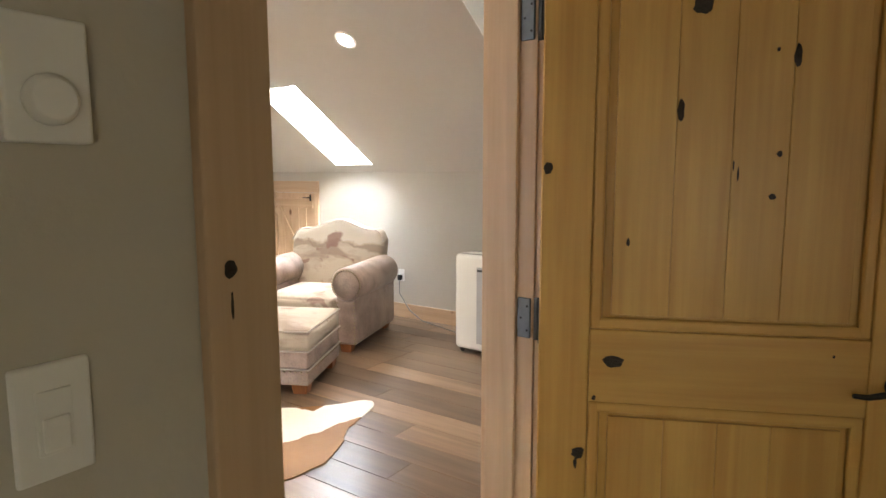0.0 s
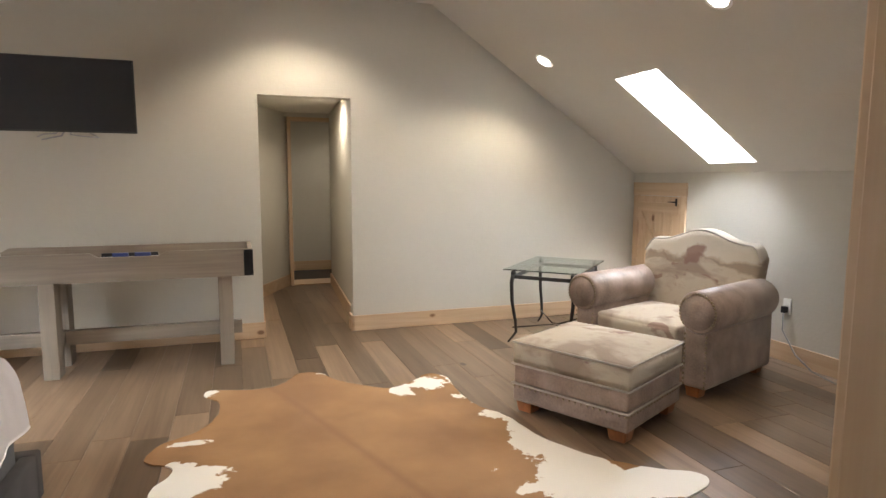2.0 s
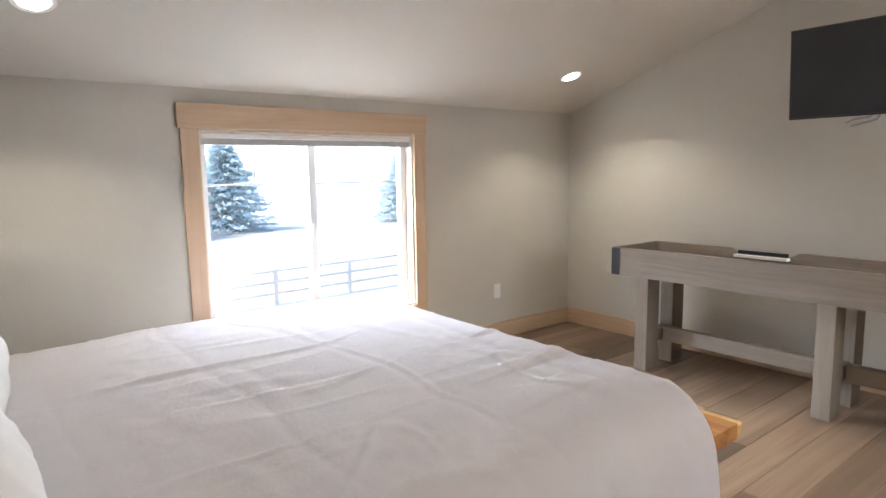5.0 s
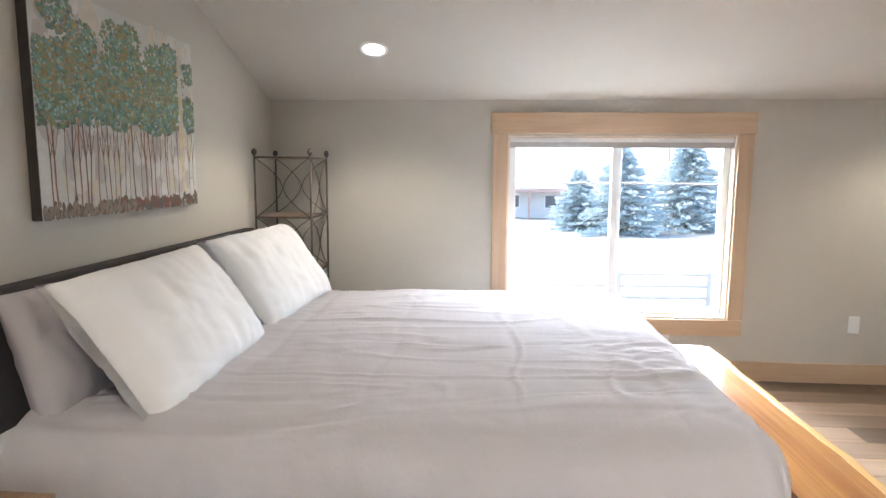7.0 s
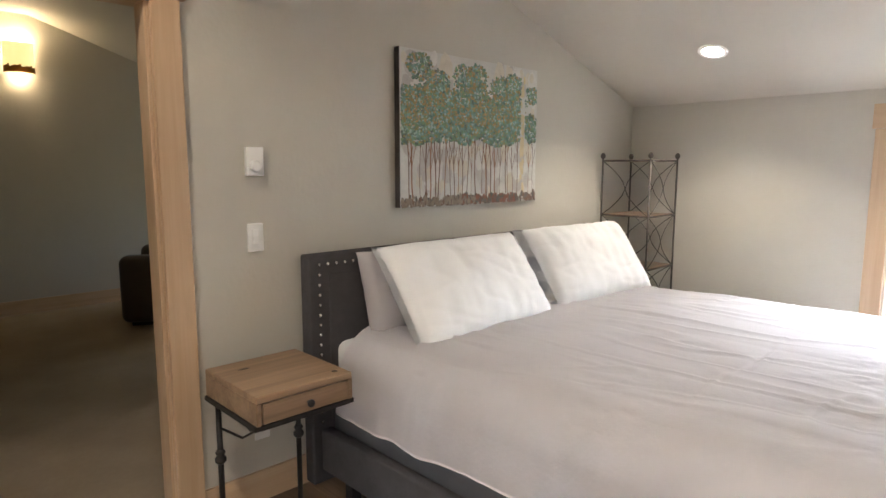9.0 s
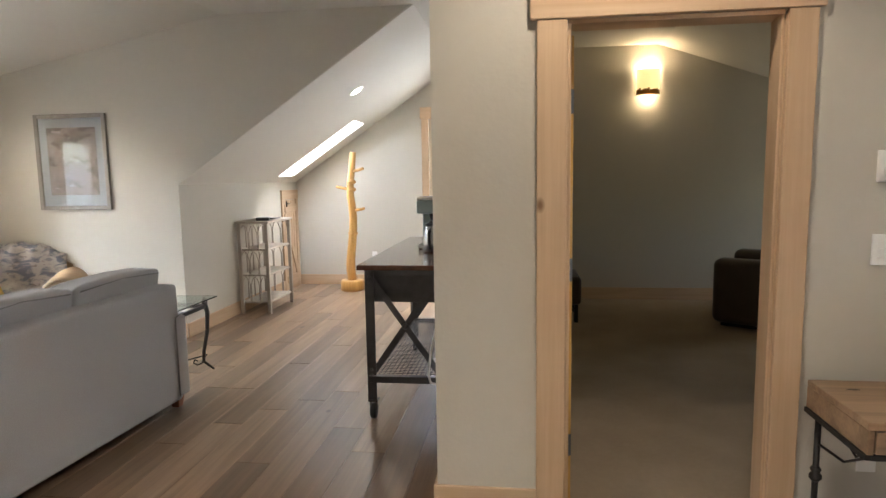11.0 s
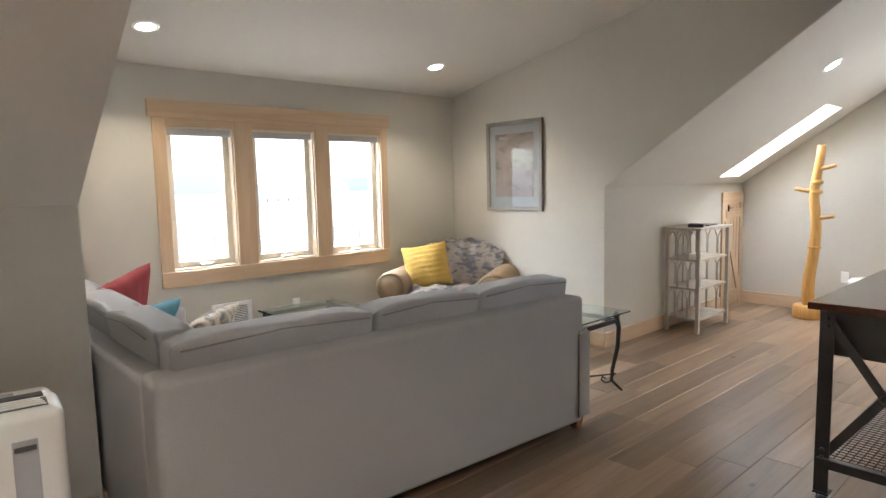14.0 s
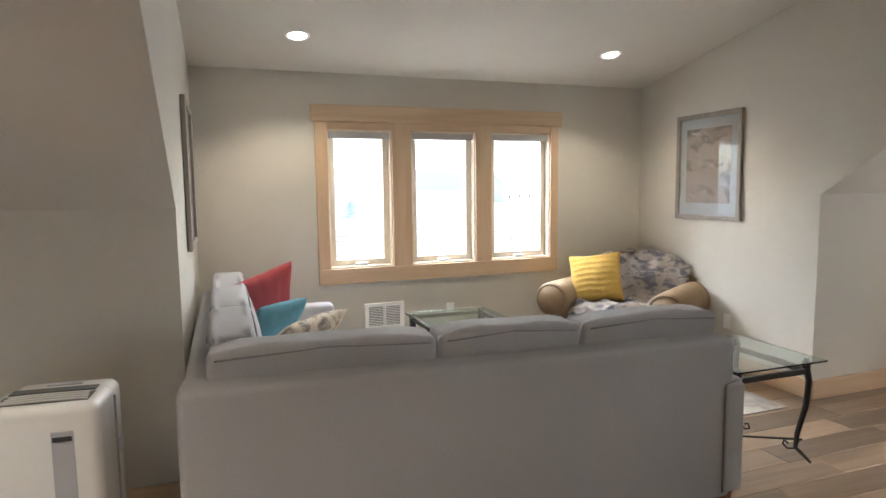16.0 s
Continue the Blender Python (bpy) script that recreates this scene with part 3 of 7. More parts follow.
for y0, y1 in ((0.268, 0.365), (-0.427, -0.262), (-1.16, -1.01), (-1.825, -1.747)):
    board("casing_post", XD - 0.02, XD, y0, y1, 0.854, 2.041, TRIM_Z, w2)
board("casing_head_fill", XD - 0.018, XD, -1.746, 0.267, DZ1, 2.041, TRIM_Y, w2)
for i, (y0, y1) in enumerate(DW):
    board("liner_side", XD, XD + 0.10, y0, y0 + 0.012, DZ0, DZ1, SASH, w2)
    board("liner_side", XD, XD + 0.10, y1 - 0.012, y1, DZ0, DZ1, SASH, w2)
    board("window_sill", XD, XD + 0.10, y0 + 0.012, y1 - 0.012, DZ0, DZ0 + 0.014, SASH, w2)
    board("liner_head", XD, XD + 0.10, y0 + 0.012, y1 - 0.012, DZ1 - 0.014, DZ1, SASH, w2)
    a, b, c, d = y0 + 0.013, y1 - 0.013, DZ0 + 0.015, DZ1 - 0.015
    for q in ((a, a + 0.05, c, d), (b - 0.05, b, c, d), (a + 0.05, b - 0.05, c, c + 0.05), (a + 0.05, b - 0.05, d - 0.05, d)):
        board("sash", XD + 0.06, XD + 0.115, *q, SASH, w2)
    p = boxes("pane", GLASS, [(XD + 0.085, XD + 0.089, a + 0.05, b - 0.05, c + 0.05, d - 0.05)], w2)
    p.visible_shadow = False
    bm = bmesh.new()
    box(bm, XD + 0.015, XD + 0.058, (a + b) / 2 - 0.05, (a + b) / 2 + 0.05, DZ0 + 0.015, DZ0 + 0.04)
    part("crank", rounded(bm, 0.008, 3), WHITE, w2, "white window crank housing")
    rb = thing("roller_blind", "grey cellular blind drawn up in the window head", "blind", "dormer blinds")
    bm = bmesh.new()
    for k in range(5):
        box(bm, XD + 0.008, XD + 0.055, y0 + 0.016, y1 - 0.016, 1.912 + k * 0.0105, 1.921 + k * 0.0105)
    part("pleats", bm, BLIND, rb)

w3 = tagged(new("window_3"), "gable window in a knotty pine casing", "window", kind="structure")
board("casing_side", 2.42, 2.515, YS, YS + 0.02, 1.07, 2.23, TRIM_Z, w3)
board("casing_side", 1.565, 1.62, YS, YS + 0.02, 1.07, 2.23, TRIM_Z, w3)
board("casing_head", 1.56, 2.53, YS, YS + 0.027, 2.231, 2.385, TRIM_X, w3)
board("casing_apron", 1.565, 2.515, YS, YS + 0.02, 0.945, 1.069, TRIM_X, w3)
for a in ((2.37, 2.42, 1.07, 2.23), (1.62, 1.67, 1.07, 2.23)):
    board("sash", a[0], a[1], YS - 0.12, YS - 0.02, a[2], a[3], SASH, w3)
for a in ((1.07, 1.12), (2.18, 2.23)):
    board("sash", 1.671, 2.369, YS - 0.12, YS - 0.02, a[0], a[1], SASH, w3)
p = boxes("pane", GLASS, [(1.67, 2.37, YS - 0.08, YS - 0.076, 1.12, 2.18)], w3)
p.visible_shadow = False
rb = thing("roller_blind", "grey blind drawn up in the gable window", "blind")
bm = bmesh.new()
for k in range(4):
    box(bm, 1.672, 2.368, YS - 0.018, YS - 0.004, 2.15 + k * 0.018, 2.165 + k * 0.018)
part("pleats", bm, BLIND, rb)


def skylight(name, hole):
    xa, xb, ya, yb = hole
    ob = tagged(new(name), "fixed glass skylight in the sloping ceiling", "skylight", kind="structure")
    bm = bmesh.new()
    n = Vector((0.555, 0, 0.832)) * 0.20
    v = [bm.verts.new(Vector((x, y, ze(x))) + n) for x, y in ((xa - 0.05, ya - 0.05), (xb + 0.05, ya - 0.05), (xb + 0.05, yb + 0.05), (xa - 0.05, yb + 0.05))]
    bm.faces.new(v)
    bmesh.ops.solidify(bm, geom=bm.faces[:], thickness=0.006)
    g = part("pane", bm, FROST, ob, "milky skylight glass")
    g.visible_shadow = False
    return ob


FROST = bpy.data.materials.new("skylight_glass")
FROST.use_nodes = True
fb = FROST.node_tree.nodes["Principled BSDF"]
fb.inputs["Roughness"].default_value = 0.6
fb.inputs["Transmission Weight"].default_value = 1.0
fb.inputs["IOR"].default_value = 1.2
skylight("skylight_1", SK1)
skylight("skylight_2", SK2)

# ---- low attic doors ----


def hatch(name, y0, y1, z1, strap_y):
    ob = tagged(new(name), "small pine plank attic door with black strap hinges", "door", kind="structure")
    x = XE
    board("casing_head", x - 0.024, x, y0 - 0.0, y1 + 0.0, z1 - 0.125, z1, TRIM_Y, ob)
    board("casing_side", x - 0.02, x, y0 + 0.006, y0 + 0.085, 0.0, z1 - 0.126, TRIM_Z, ob)
    board("casing_side", x - 0.02, x, y1 - 0.085, y1 - 0.006, 0.0, z1 - 0.126, TRIM_Z, ob)
    n = 5
    w = (y1 - y0 - 0.17) / n
    for k in range(n):
        board("plank", x - 0.012, x, y0 + 0.085 + k * w + 0.002, y0 + 0.085 + (k + 1) * w - 0.002, 0.02, z1 - 0.13, TRIM_Z, ob)
    for zz in (z1 - 0.24, 0.14):
        board("batten", x - 0.026, x - 0.012, y0 + 0.09, y1 - 0.09, zz - 0.05, zz + 0.05, TRIM_Y, ob)
    bm = bmesh.new()
    ya, yb, za, zb2 = y0 + 0.10, y1 - 0.10, 0.2, z1 - 0.30
    d = Vector((0, yb - ya, zb2 - za)).normalized()
    s = Vector((0, -d.z, d.y)) * 0.045
    a, b = Vector((x - 0.019, ya, za)), Vector((x - 0.019, yb, zb2))
    lo = [a - s, a + s, b + s, b - s]
    prism(bm, [(p.y, p.z) for p in lo], "x", x - 0.026, x - 0.012)
    part("brace", bm, TRIM_Z, ob)
    bm = bmesh.new()
    sgn = 1 if strap_y < (y0 + y1) / 2 else -1
    zz = z1 - 0.18
    tube(bm, [(x - 0.03, strap_y, zz), (x - 0.03, strap_y + sgn * 0.04, zz), (x - 0.03, strap_y + sgn * 0.12, zz)], 0.010, 6, 0.004)
    lathe(bm, [(0.009, -0.035), (0.009, 0.035)], 10, Matrix.Translation((x - 0.032, strap_y, zz)))
    part("strap_hinge", bm, BLACK_IRON, ob, "black iron strap hinge")
    return ob


hatch("door_2", 4.085, 4.86, 1.334, 4.20)
hatch("door_3", -5.64, -5.073, 1.326, -5.20)

# ---- recessed lamps ----
LAMP_TRIM = material("lamp_trim", (0.85, 0.84, 0.82), 0.4)
can = None


def downlight(x, y, z, tilt, watts=9.0, spread=125):
    """tilt: the ceiling's lean about y, in degrees."""
    global can
    m = pose(x, y, z, 0, tilt, 0)
    if can is None:
        can = thing("recessed_light", "round white recessed ceiling light, lit", "ceiling light", "recessed lights")
        bm = bmesh.new()
        lathe(bm, [(0.060, 0.0), (0.064, -0.004), (0.078, -0.004), (0.082, 0.0), (0.082, 0.004), (0.060, 0.004)], 32)
        part("trim_ring", bm, LAMP_TRIM, can)
        bm = bmesh.new()
        lathe(bm, [(0.0595, 0.002), (0.0595, -0.001), (0.02, -0.002)], 32)
        part("lens", bm, LAMP, can, "glowing frosted lens")
        can.matrix_world = m
    else:
        copy_thing(can, m)
    d = bpy.data.lights.new("downlight", "SPOT")
    d.energy, d.color, d.spot_size, d.spot_blend, d.shadow_soft_size = watts, (1.0, 0.85, 0.66), radians(spread), 0.55, 0.05
    o = new("downlight", d)
    o.matrix_world = m @ pose(0, 0, -0.03) @ pose(0, 0, 0, 0, -tilt * 0.5, 0)


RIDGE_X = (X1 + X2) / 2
TE, TW, TD = 33.7, -19.0, 11.3
for x, y, w in ((2.895, 4.284, 10.5), (2.91, 2.332, 8.0), (2.883, -3.807, 12.0)):
    downlight(x, y, ze(x) - 0.003, TE, w)
downlight(2.184, -5.261, ze(2.184) - 0.003, TE, 0.5)
for x, y in ((-2.652, 4.202), (-2.60, 0.835)):
    downlight(x, y, zw(x) - 0.003, TW, 7.5)
for x, y in ((5.582, 0.542), (5.537, -1.922)):
    downlight(x, y, zd(x) - 0.003, TD)
downlight(1.245, 5.85, 2.166, 0, 8.0, 165)
# unseen lamp added beyond the inner doorway to brighten the end room
downlight(1.9, 7.95, 2.166, 0, 2.5, 165)
# unseen ridge lamps: first inferred from its wall scallop, others added to brighten bed
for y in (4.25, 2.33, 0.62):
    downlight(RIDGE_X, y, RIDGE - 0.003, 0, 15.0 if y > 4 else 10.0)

# ---- wall heaters ----
GRILLE = material("grille_shadow", (0.10, 0.10, 0.10), 0.7)


def heater(x, y, z, w, h, rz):
    ob = thing("wall_heater", "white wall heater with a two-part louvred grille", "heater", m=pose(x, y, z, 0, 0, rz))
    for a in ((-w / 2, -w / 2 + 0.035, -h / 2, h / 2), (w / 2 - 0.035, w / 2, -h / 2, h / 2), (-w / 2 + 0.035, w / 2 - 0.035, -h / 2, -h / 2 + 0.03), (-w / 2 + 0.035, w / 2 - 0.035, h / 2 - 0.03, h / 2), (-0.012, 0.012, -h / 2 + 0.03, h / 2 - 0.03)):
        bm = bmesh.new()
        box(bm, a[0], a[1], 0, 0.022, a[2], a[3])
        part("frame", rounded(bm, 0.002), WHITE, ob)
    boxes("backing", GRILLE, [(-w / 2 + 0.02, w / 2 - 0.02, 0.0, 0.004, -h / 2 + 0.02, h / 2 - 0.02)], ob)
    n = 12
    for k in range(n):
        zz = -h / 2 + 0.035 + (h - 0.07) * k / (n - 1)
        bm = bmesh.new()
        box(bm, -w / 2 + 0.03, w / 2 - 0.03, 0.006, 0.014, -0.003, 0.003)
        bmesh.ops.transform(bm, matrix=pose(0, 0, zz, 25, 0, 0), verts=bm.verts)
        part("louvre", bm, WHITE, ob)
    return ob


heater(XD, -0.17, 0.435, 0.34, 0.225, 90)
heater(XW, 2.58, 0.215, 0.36, 0.20, -90)

# ---- soft shapes ----


def weave(name, color, rough=0.9, spread=0.1, scale=9.0, bump=0.35, bump_scale=420.0):
    return material(name, color, rough, scale=scale, spread=spread, bump=bump, bump_scale=bump_scale, spec=0.2)


def cushion_mesh(bm, w, d, h, n=14, crown=0.5, pinch=0.0, m=None, wrinkle=0.0, seed=0):
    """A stuffed cushion: w by d, h thick at its middle, edges drawn in to a seam."""
    grid = {}
    for s in (1, -1):
        for i in range(n + 1):
            for j in range(n + 1):
                u, v = 2 * i / n - 1, 2 * j / n - 1
                edge = i in (0, n) or j in (0, n)
                if s == -1 and edge:
                    grid[s, i, j] = grid[1, i, j]
                    continue
                fu, fv = max(0.0, 1 - abs(u) ** 3.2), max(0.0, 1 - abs(v) ** 3.2)
                z = s * h / 2 * (fu * fv) ** crown
                x = u * w / 2 * (1 - pinch * 0.5 * (1 - v * v) * abs(u))
                y = v * d / 2 * (1 - pinch * 0.5 * (1 - u * u) * abs(v))
                if wrinkle:
                    z += s * wrinkle * noise.noise((x * 7 + seed, y * 7, seed * 1.7)) * (fu * fv) ** 0.3
                    z += s * wrinkle * 0.5 * noise.noise((x * 22 + seed, y * 5, seed))
                grid[s, i, j] = bm.verts.new((x, y, z))
    out = [v for v in set(grid.values())]
    for s in (1, -1):
        for i in range(n):
            for j in range(n):
                q = [grid[s, i, j], grid[s, i + 1, j], grid[s, i + 1, j + 1], grid[s, i, j + 1]]
                if s == -1:
                    q.reverse()
                f = bm.faces.new(q)
                f.smooth = True
    if m is not None:
        bmesh.ops.transform(bm, matrix=m, verts=out)
    return out


def soft_box(name, x0, x1, y0, y1, z0, z1, mat, parent, r=0.05, seg=4, label="", m=None, puff=0.0):
    bm = bmesh.new()
    box(bm, x0, x1, y0, y1, z0, z1)
    if puff:
        bmesh.ops.subdivide_edges(bm, edges=bm.edges[:], cuts=5, use_grid_fill=True)
        cx, cy, cz = (x0 + x1) / 2, (y0 + y1) / 2, (z0 + z1) / 2
        sx, sy, sz = (x1 - x0) / 2, (y1 - y0) / 2, (z1 - z0) / 2
        for v in bm.verts:
            a, b, c = (v.co.x - cx) / sx, (v.co.y - cy) / sy, (v.co.z - cz) / sz
            v.co.z += puff * (1 - a * a) * (1 - b * b) * (1 if c > 0 else -0.2) * abs(c)
            v.co.x += puff * 0.5 * (1 - b * b) * (1 - c * c) * (1 if a > 0 else -1) * abs(a)
            v.co.y += puff * 0.5 * (1 - a * a) * (1 - c * c) * (1 if b > 0 else -1) * abs(b)
    edges = [e for e in bm.edges if len(e.link_faces) == 2 and e.calc_face_angle() > 0.9]
    bmesh.ops.bevel(bm, geom=edges, offset=r, segments=seg, profile=0.5, affect="EDGES", clamp_overlap=True)
    if m is not None:
        bmesh.ops.transform(bm, matrix=m, verts=bm.verts)
    return part(name, bm, mat, parent, label, smooth=True)


def piping(name, pts, mat, parent, r=0.005):
    bm = bmesh.new()
    tube(bm, pts, r, 6)
    return part(name, bm, mat, parent)


# ---- bed ----
LINEN = material("white_linen", (0.85, 0.815, 0.825), 0.95, scale=4, spread=0.025, bump=0.10, bump_scale=70, spec=0.15)
PILLOW_W = material("white_cotton", (0.86, 0.85, 0.84), 0.95, scale=4, spread=0.02, bump=0.2, bump_scale=300, spec=0.15)
PILLOW_G = material("grey_cotton", (0.50, 0.47, 0.475), 0.95, scale=4, spread=0.04, bump=0.2, bump_scale=300, spec=0.15)
CHARCOAL = weave("charcoal_fabric", (0.075, 0.07, 0.072), spread=0.18, scale=14)
NAIL = material("nickel_nail", (0.75, 0.74, 0.72), 0.25, 1.0, scale=30, spread=0.1)
BX0, BX1, BY0, BY1 = -2.50, -0.47, 0.10, 2.26
bed = thing("bed", "king bed with charcoal upholstered frame and studded headboard", "bed")
soft_box("headboard", -2.62, -0.36, 0.025, 0.098, 0.02, 1.074, CHARCOAL, bed, 0.012, 3)
soft_box("headboard_panel", -2.52, -0.46, 0.096, 0.106, 0.3, 0.985, CHARCOAL, bed, 0.005, 2)
bm = bmesh.new()
for k in range(17):
    for x in (-0.412, -2.568):
        lathe(bm, [(0.009, 0.0), (0.007, 0.004), (0.003, 0.006)], 10, pose(x, 0.098, 1.03 - k * 0.045, -90, 0, 0))
for k in range(1, 48):
    lathe(bm, [(0.009, 0.0), (0.007, 0.004), (0.003, 0.006)], 10, pose(-0.412 - k * 0.045, 0.098, 1.03, -90, 0, 0))
tagged(part("nailhead_trim", bm, NAIL, bed, "row of shiny nickel nailheads"), kind="stuff")
soft_box("side_rail", -0.455, -0.395, 0.106, 2.22, 0.09, 0.285, CHARCOAL, bed, 0.012, 3)
soft_box("side_rail", -2.575, -2.515, 0.106, 2.22, 0.09, 0.285, CHARCOAL, bed, 0.012, 3)
soft_box("foot_rail", -2.575, -0.395, 2.222, 2.285, 0.09, 0.285, CHARCOAL, bed, 0.012, 3)
for x in (-0.43, -2.54):
    for y in (2.25, 0.3):
        boxes("leg", BLACK_IRON, [(x - 0.025, x + 0.025, y - 0.025, y + 0.025, 0.0, 0.095)], bed, 0.004)
soft_box("box_spring", -2.505, -0.46, 0.11, 2.215, 0.16, 0.42, weave("grey_ticking", (0.13, 0.13, 0.135), spread=0.1), bed, 0.02, 3)
soft_box("mattress", BX0, BX1, 0.11, 2.22, 0.42, 0.685, PILLOW_W, bed, 0.05, 4)

# the comforter lies over the bed and hangs down at both sides and the foot
duvet = thing("comforter", "white rumpled comforter spread over the bed", "comforter")


def drape(s, half, r):
    """Arc length from the middle to sideways place and drop, over a rounded edge of radius r."""
    a, sg = abs(s), (1 if s >= 0 else -1)
    flat = half - r
    if a <= flat:
        return sg * a, 0.0, 0.0
    arc = a - flat
    if arc < r * math.pi / 2:
        t = arc / r
        return sg * (flat + r * math.sin(t)), r * (1 - math.cos(t)), t / (math.pi / 2)
    return sg * half, r + (arc - r * math.pi / 2), 1.0


bm = bmesh.new()
NX, NY = 250, 230
cx, half, R = (BX0 + BX1) / 2, (BX1 - BX0) / 2 + 0.03, 0.17
drop = 0.34
slen, ylen = half - R + R * math.pi / 2 + drop - R, 2.30 + 0.26
rows_v = []
for j in range(NY + 1):
    row = []
    b = ylen * j / NY
    for i in range(NX + 1):
        s = slen * (2 * i / NX - 1)
        # hang a little unevenly
        ss = s * (1 + 0.03 * noise.noise((b * 1.3, 0.0, 3.0 if s > 0 else 9.0)))
        x, dz, hx = drape(ss, half, R)
        yl = 2.075
        if b < yl - 0.12:
            y, dy, hy = b, 0.0, 0.0
        else:
            q, dy, hy = drape(b, yl, 0.12)
            y = q
        z = 0.762 - max(dz, dy) - 0.45 * min(dz, dy)
        flare = 0.0
        hang = max(hx, hy)
        fold = noise.noise((s * 0.5 + (b * 5.0 if hx > hy else 0), (s * 5.0 if hy >= hx else 0), 2.0))
        if hx > 0.3:
            flare = (0.05 * (dz / 0.4) + 0.028 * fold * dz / 0.3) * (1 if s > 0 else -1)
        y_f = 0.0
        if hy > 0.3:
            y_f = 0.03 * dy / 0.4 + 0.03 * fold * dy / 0.3
        corner = min(hx, hy)
        # quilting puffs, long creases and fine rumples on the top
        px, py = x + 0.04 * noise.noise((x * 2, b * 2, 5)), b + 0.05 * noise.noise((x * 2, b * 2, 8))
        seam_y, seam_x = abs(math.sin(py * math.pi / 0.46)), abs(math.sin(px * math.pi / 0.52))
        puff = 0.004 * min(1.0, seam_y * 3) ** 0.5 + 0.003 * min(1.0, seam_x * 3) ** 0.5
        bend = 0.22 * noise.noise((x * 1.1, b * 1.1, 21.0))
        crease = 0.0
        # long soft pulls that run along the bed, then short rumples gathered in patches
        for fx, fy, dep, wid, key in ((3.2, 0.6, 0.0085, 0.05, 4.0), (5.4, 1.1, 0.0045, 0.05, 14.0), (1.2, 3.0, 0.005, 0.045, 33.0)):
            f = noise.noise((x * fx + bend * 3.0 + 0.4 * b, b * fy + bend * 2.0, key))
            gate = min(1.0, max(0.0, 0.55 + 1.6 * noise.noise((x * 1.4, b * 1.4, key + 5.0))))
            crease += dep * gate * (math.exp(-(f / wid) ** 2) - 0.45 * math.exp(-((f - 1.8 * wid) / (1.4 * wid)) ** 2))
        patch = max(0.0, noise.noise((x * 2.0, b * 2.0, 41.0)) + 0.12)
        fine = 0.010 * patch * noise.noise((x * 16 + 3 * bend, b * 7 + 6 * x, 6.0)) + 0.0045 * patch * noise.noise((x * 38, b * 19 + 9 * x, 9.0)) + 0.008 * noise.noise((x * 3, b * 3, 7))
        top = (puff + crease + fine) * (1 - 0.6 * hang)
        z += top - 0.028 + 0.022 * min(1.0, b / 1.6)
        if hx > 0.6 or hy > 0.6:
            x_n = 0.006 * noise.noise((b * 18, s * 6, 1.5))
            flare += x_n * (1 if s > 0 else -1)
        row.append(bm.verts.new((cx + x + flare - corner * 0.10 * (1 if s > 0 else -1), 0.22 + y + y_f - corner * 0.05, z)))
    rows_v.append(row)
for j in range(NY):
    for i in range(NX):
        f = bm.faces.new((rows_v[j][i], rows_v[j][i + 1], rows_v[j + 1][i + 1], rows_v[j + 1][i]))
        f.smooth = True
hem_line = [tuple(v.co) for v in [r[0] for r in rows_v[:-1:3]] + rows_v[-1][::3] + [r[-1] for r in rows_v[-2::-3]]]
bmesh.ops.solidify(bm, geom=bm.faces[:], thickness=0.018)
bmesh.ops.recalc_face_normals(bm, faces=bm.faces)
part("cover", bm, LINEN, duvet, smooth=True)
bm = bmesh.new()
tube(bm, hem_line, 0.003, 6)
part("hem", bm, LINEN, duvet, smooth=True)


def pillow(name, label, w, h, t, mat, m, seed, flange=0.0):
    ob = thing(name, label, "pillow", "bed pillows", m)
    bm = bmesh.new()
    cushion_mesh(bm, w, h, t, 44, 0.42, 0.07, None, 0.015 if flange else 0.03, seed)
    for v in bm.verts:
        f = noise.noise((v.co.x * 3.2 + seed, v.co.y * 9.0 + 2.5 * v.co.x, seed * 3.1))
        v.co.z -= (1 if v.co.z > 0 else -1) * 0.005 * math.exp(-(f / 0.07) ** 2) * min(1.0, abs(v.co.z) / 0.03)
    part("case", bm, mat, ob, smooth=True)
    if flange:
        bm = bmesh.new()
        n = 40
        a = [bm.verts.new((-w / 2 * (1 - 0.05 * (1 - (2 * k / n - 1) ** 2)) + 0.03, h * (k / n - 0.5) * 1.0, 0.004 + 0.003 * noise.noise((k * 0.09, seed, 0)))) for k in range(n + 1)]
        b = [bm.verts.new((-w / 2 - flange * (1 + 0.10 * noise.noise((k * 0.12, seed, 7))), h * (k / n - 0.5) * 1.03, 0.010 * noise.noise((k * 0.09, seed, 3)))) for k in range(n + 1)]
        for k in range(n):
            bm.faces.new((a[k], a[k + 1], b[k + 1], b[k])).smooth = True
        bmesh.ops.solidify(bm, geom=bm.faces[:], thickness=0.006)
        part("flange", bm, mat, ob)
    return ob


pillow("pillow", "plump white pillow leaning on the headboard", 0.92, 0.50, 0.21, PILLOW_W, pose(-1.04, 0.425, 0.905, 54, 0, 180 + 2), 1.0, 0.022)
pillow("pillow", "plump white pillow leaning on the headboard", 0.90, 0.50, 0.21, PILLOW_W, pose(-2.04, 0.425, 0.908, 54, 0, 180 - 3), 2.0, 0.06)
pillow("pillow", "grey pillow tucked behind the white one", 0.84, 0.42, 0.17, PILLOW_G, pose(-0.985, 0.22, 0.875, 74, 0, 180), 3.0)
pillow("pillow", "grey pillow tucked behind the white one", 0.82, 0.42, 0.17, PILLOW_G, pose(-1.96, 0.22, 0.87, 74, 0, 180), 4.0)

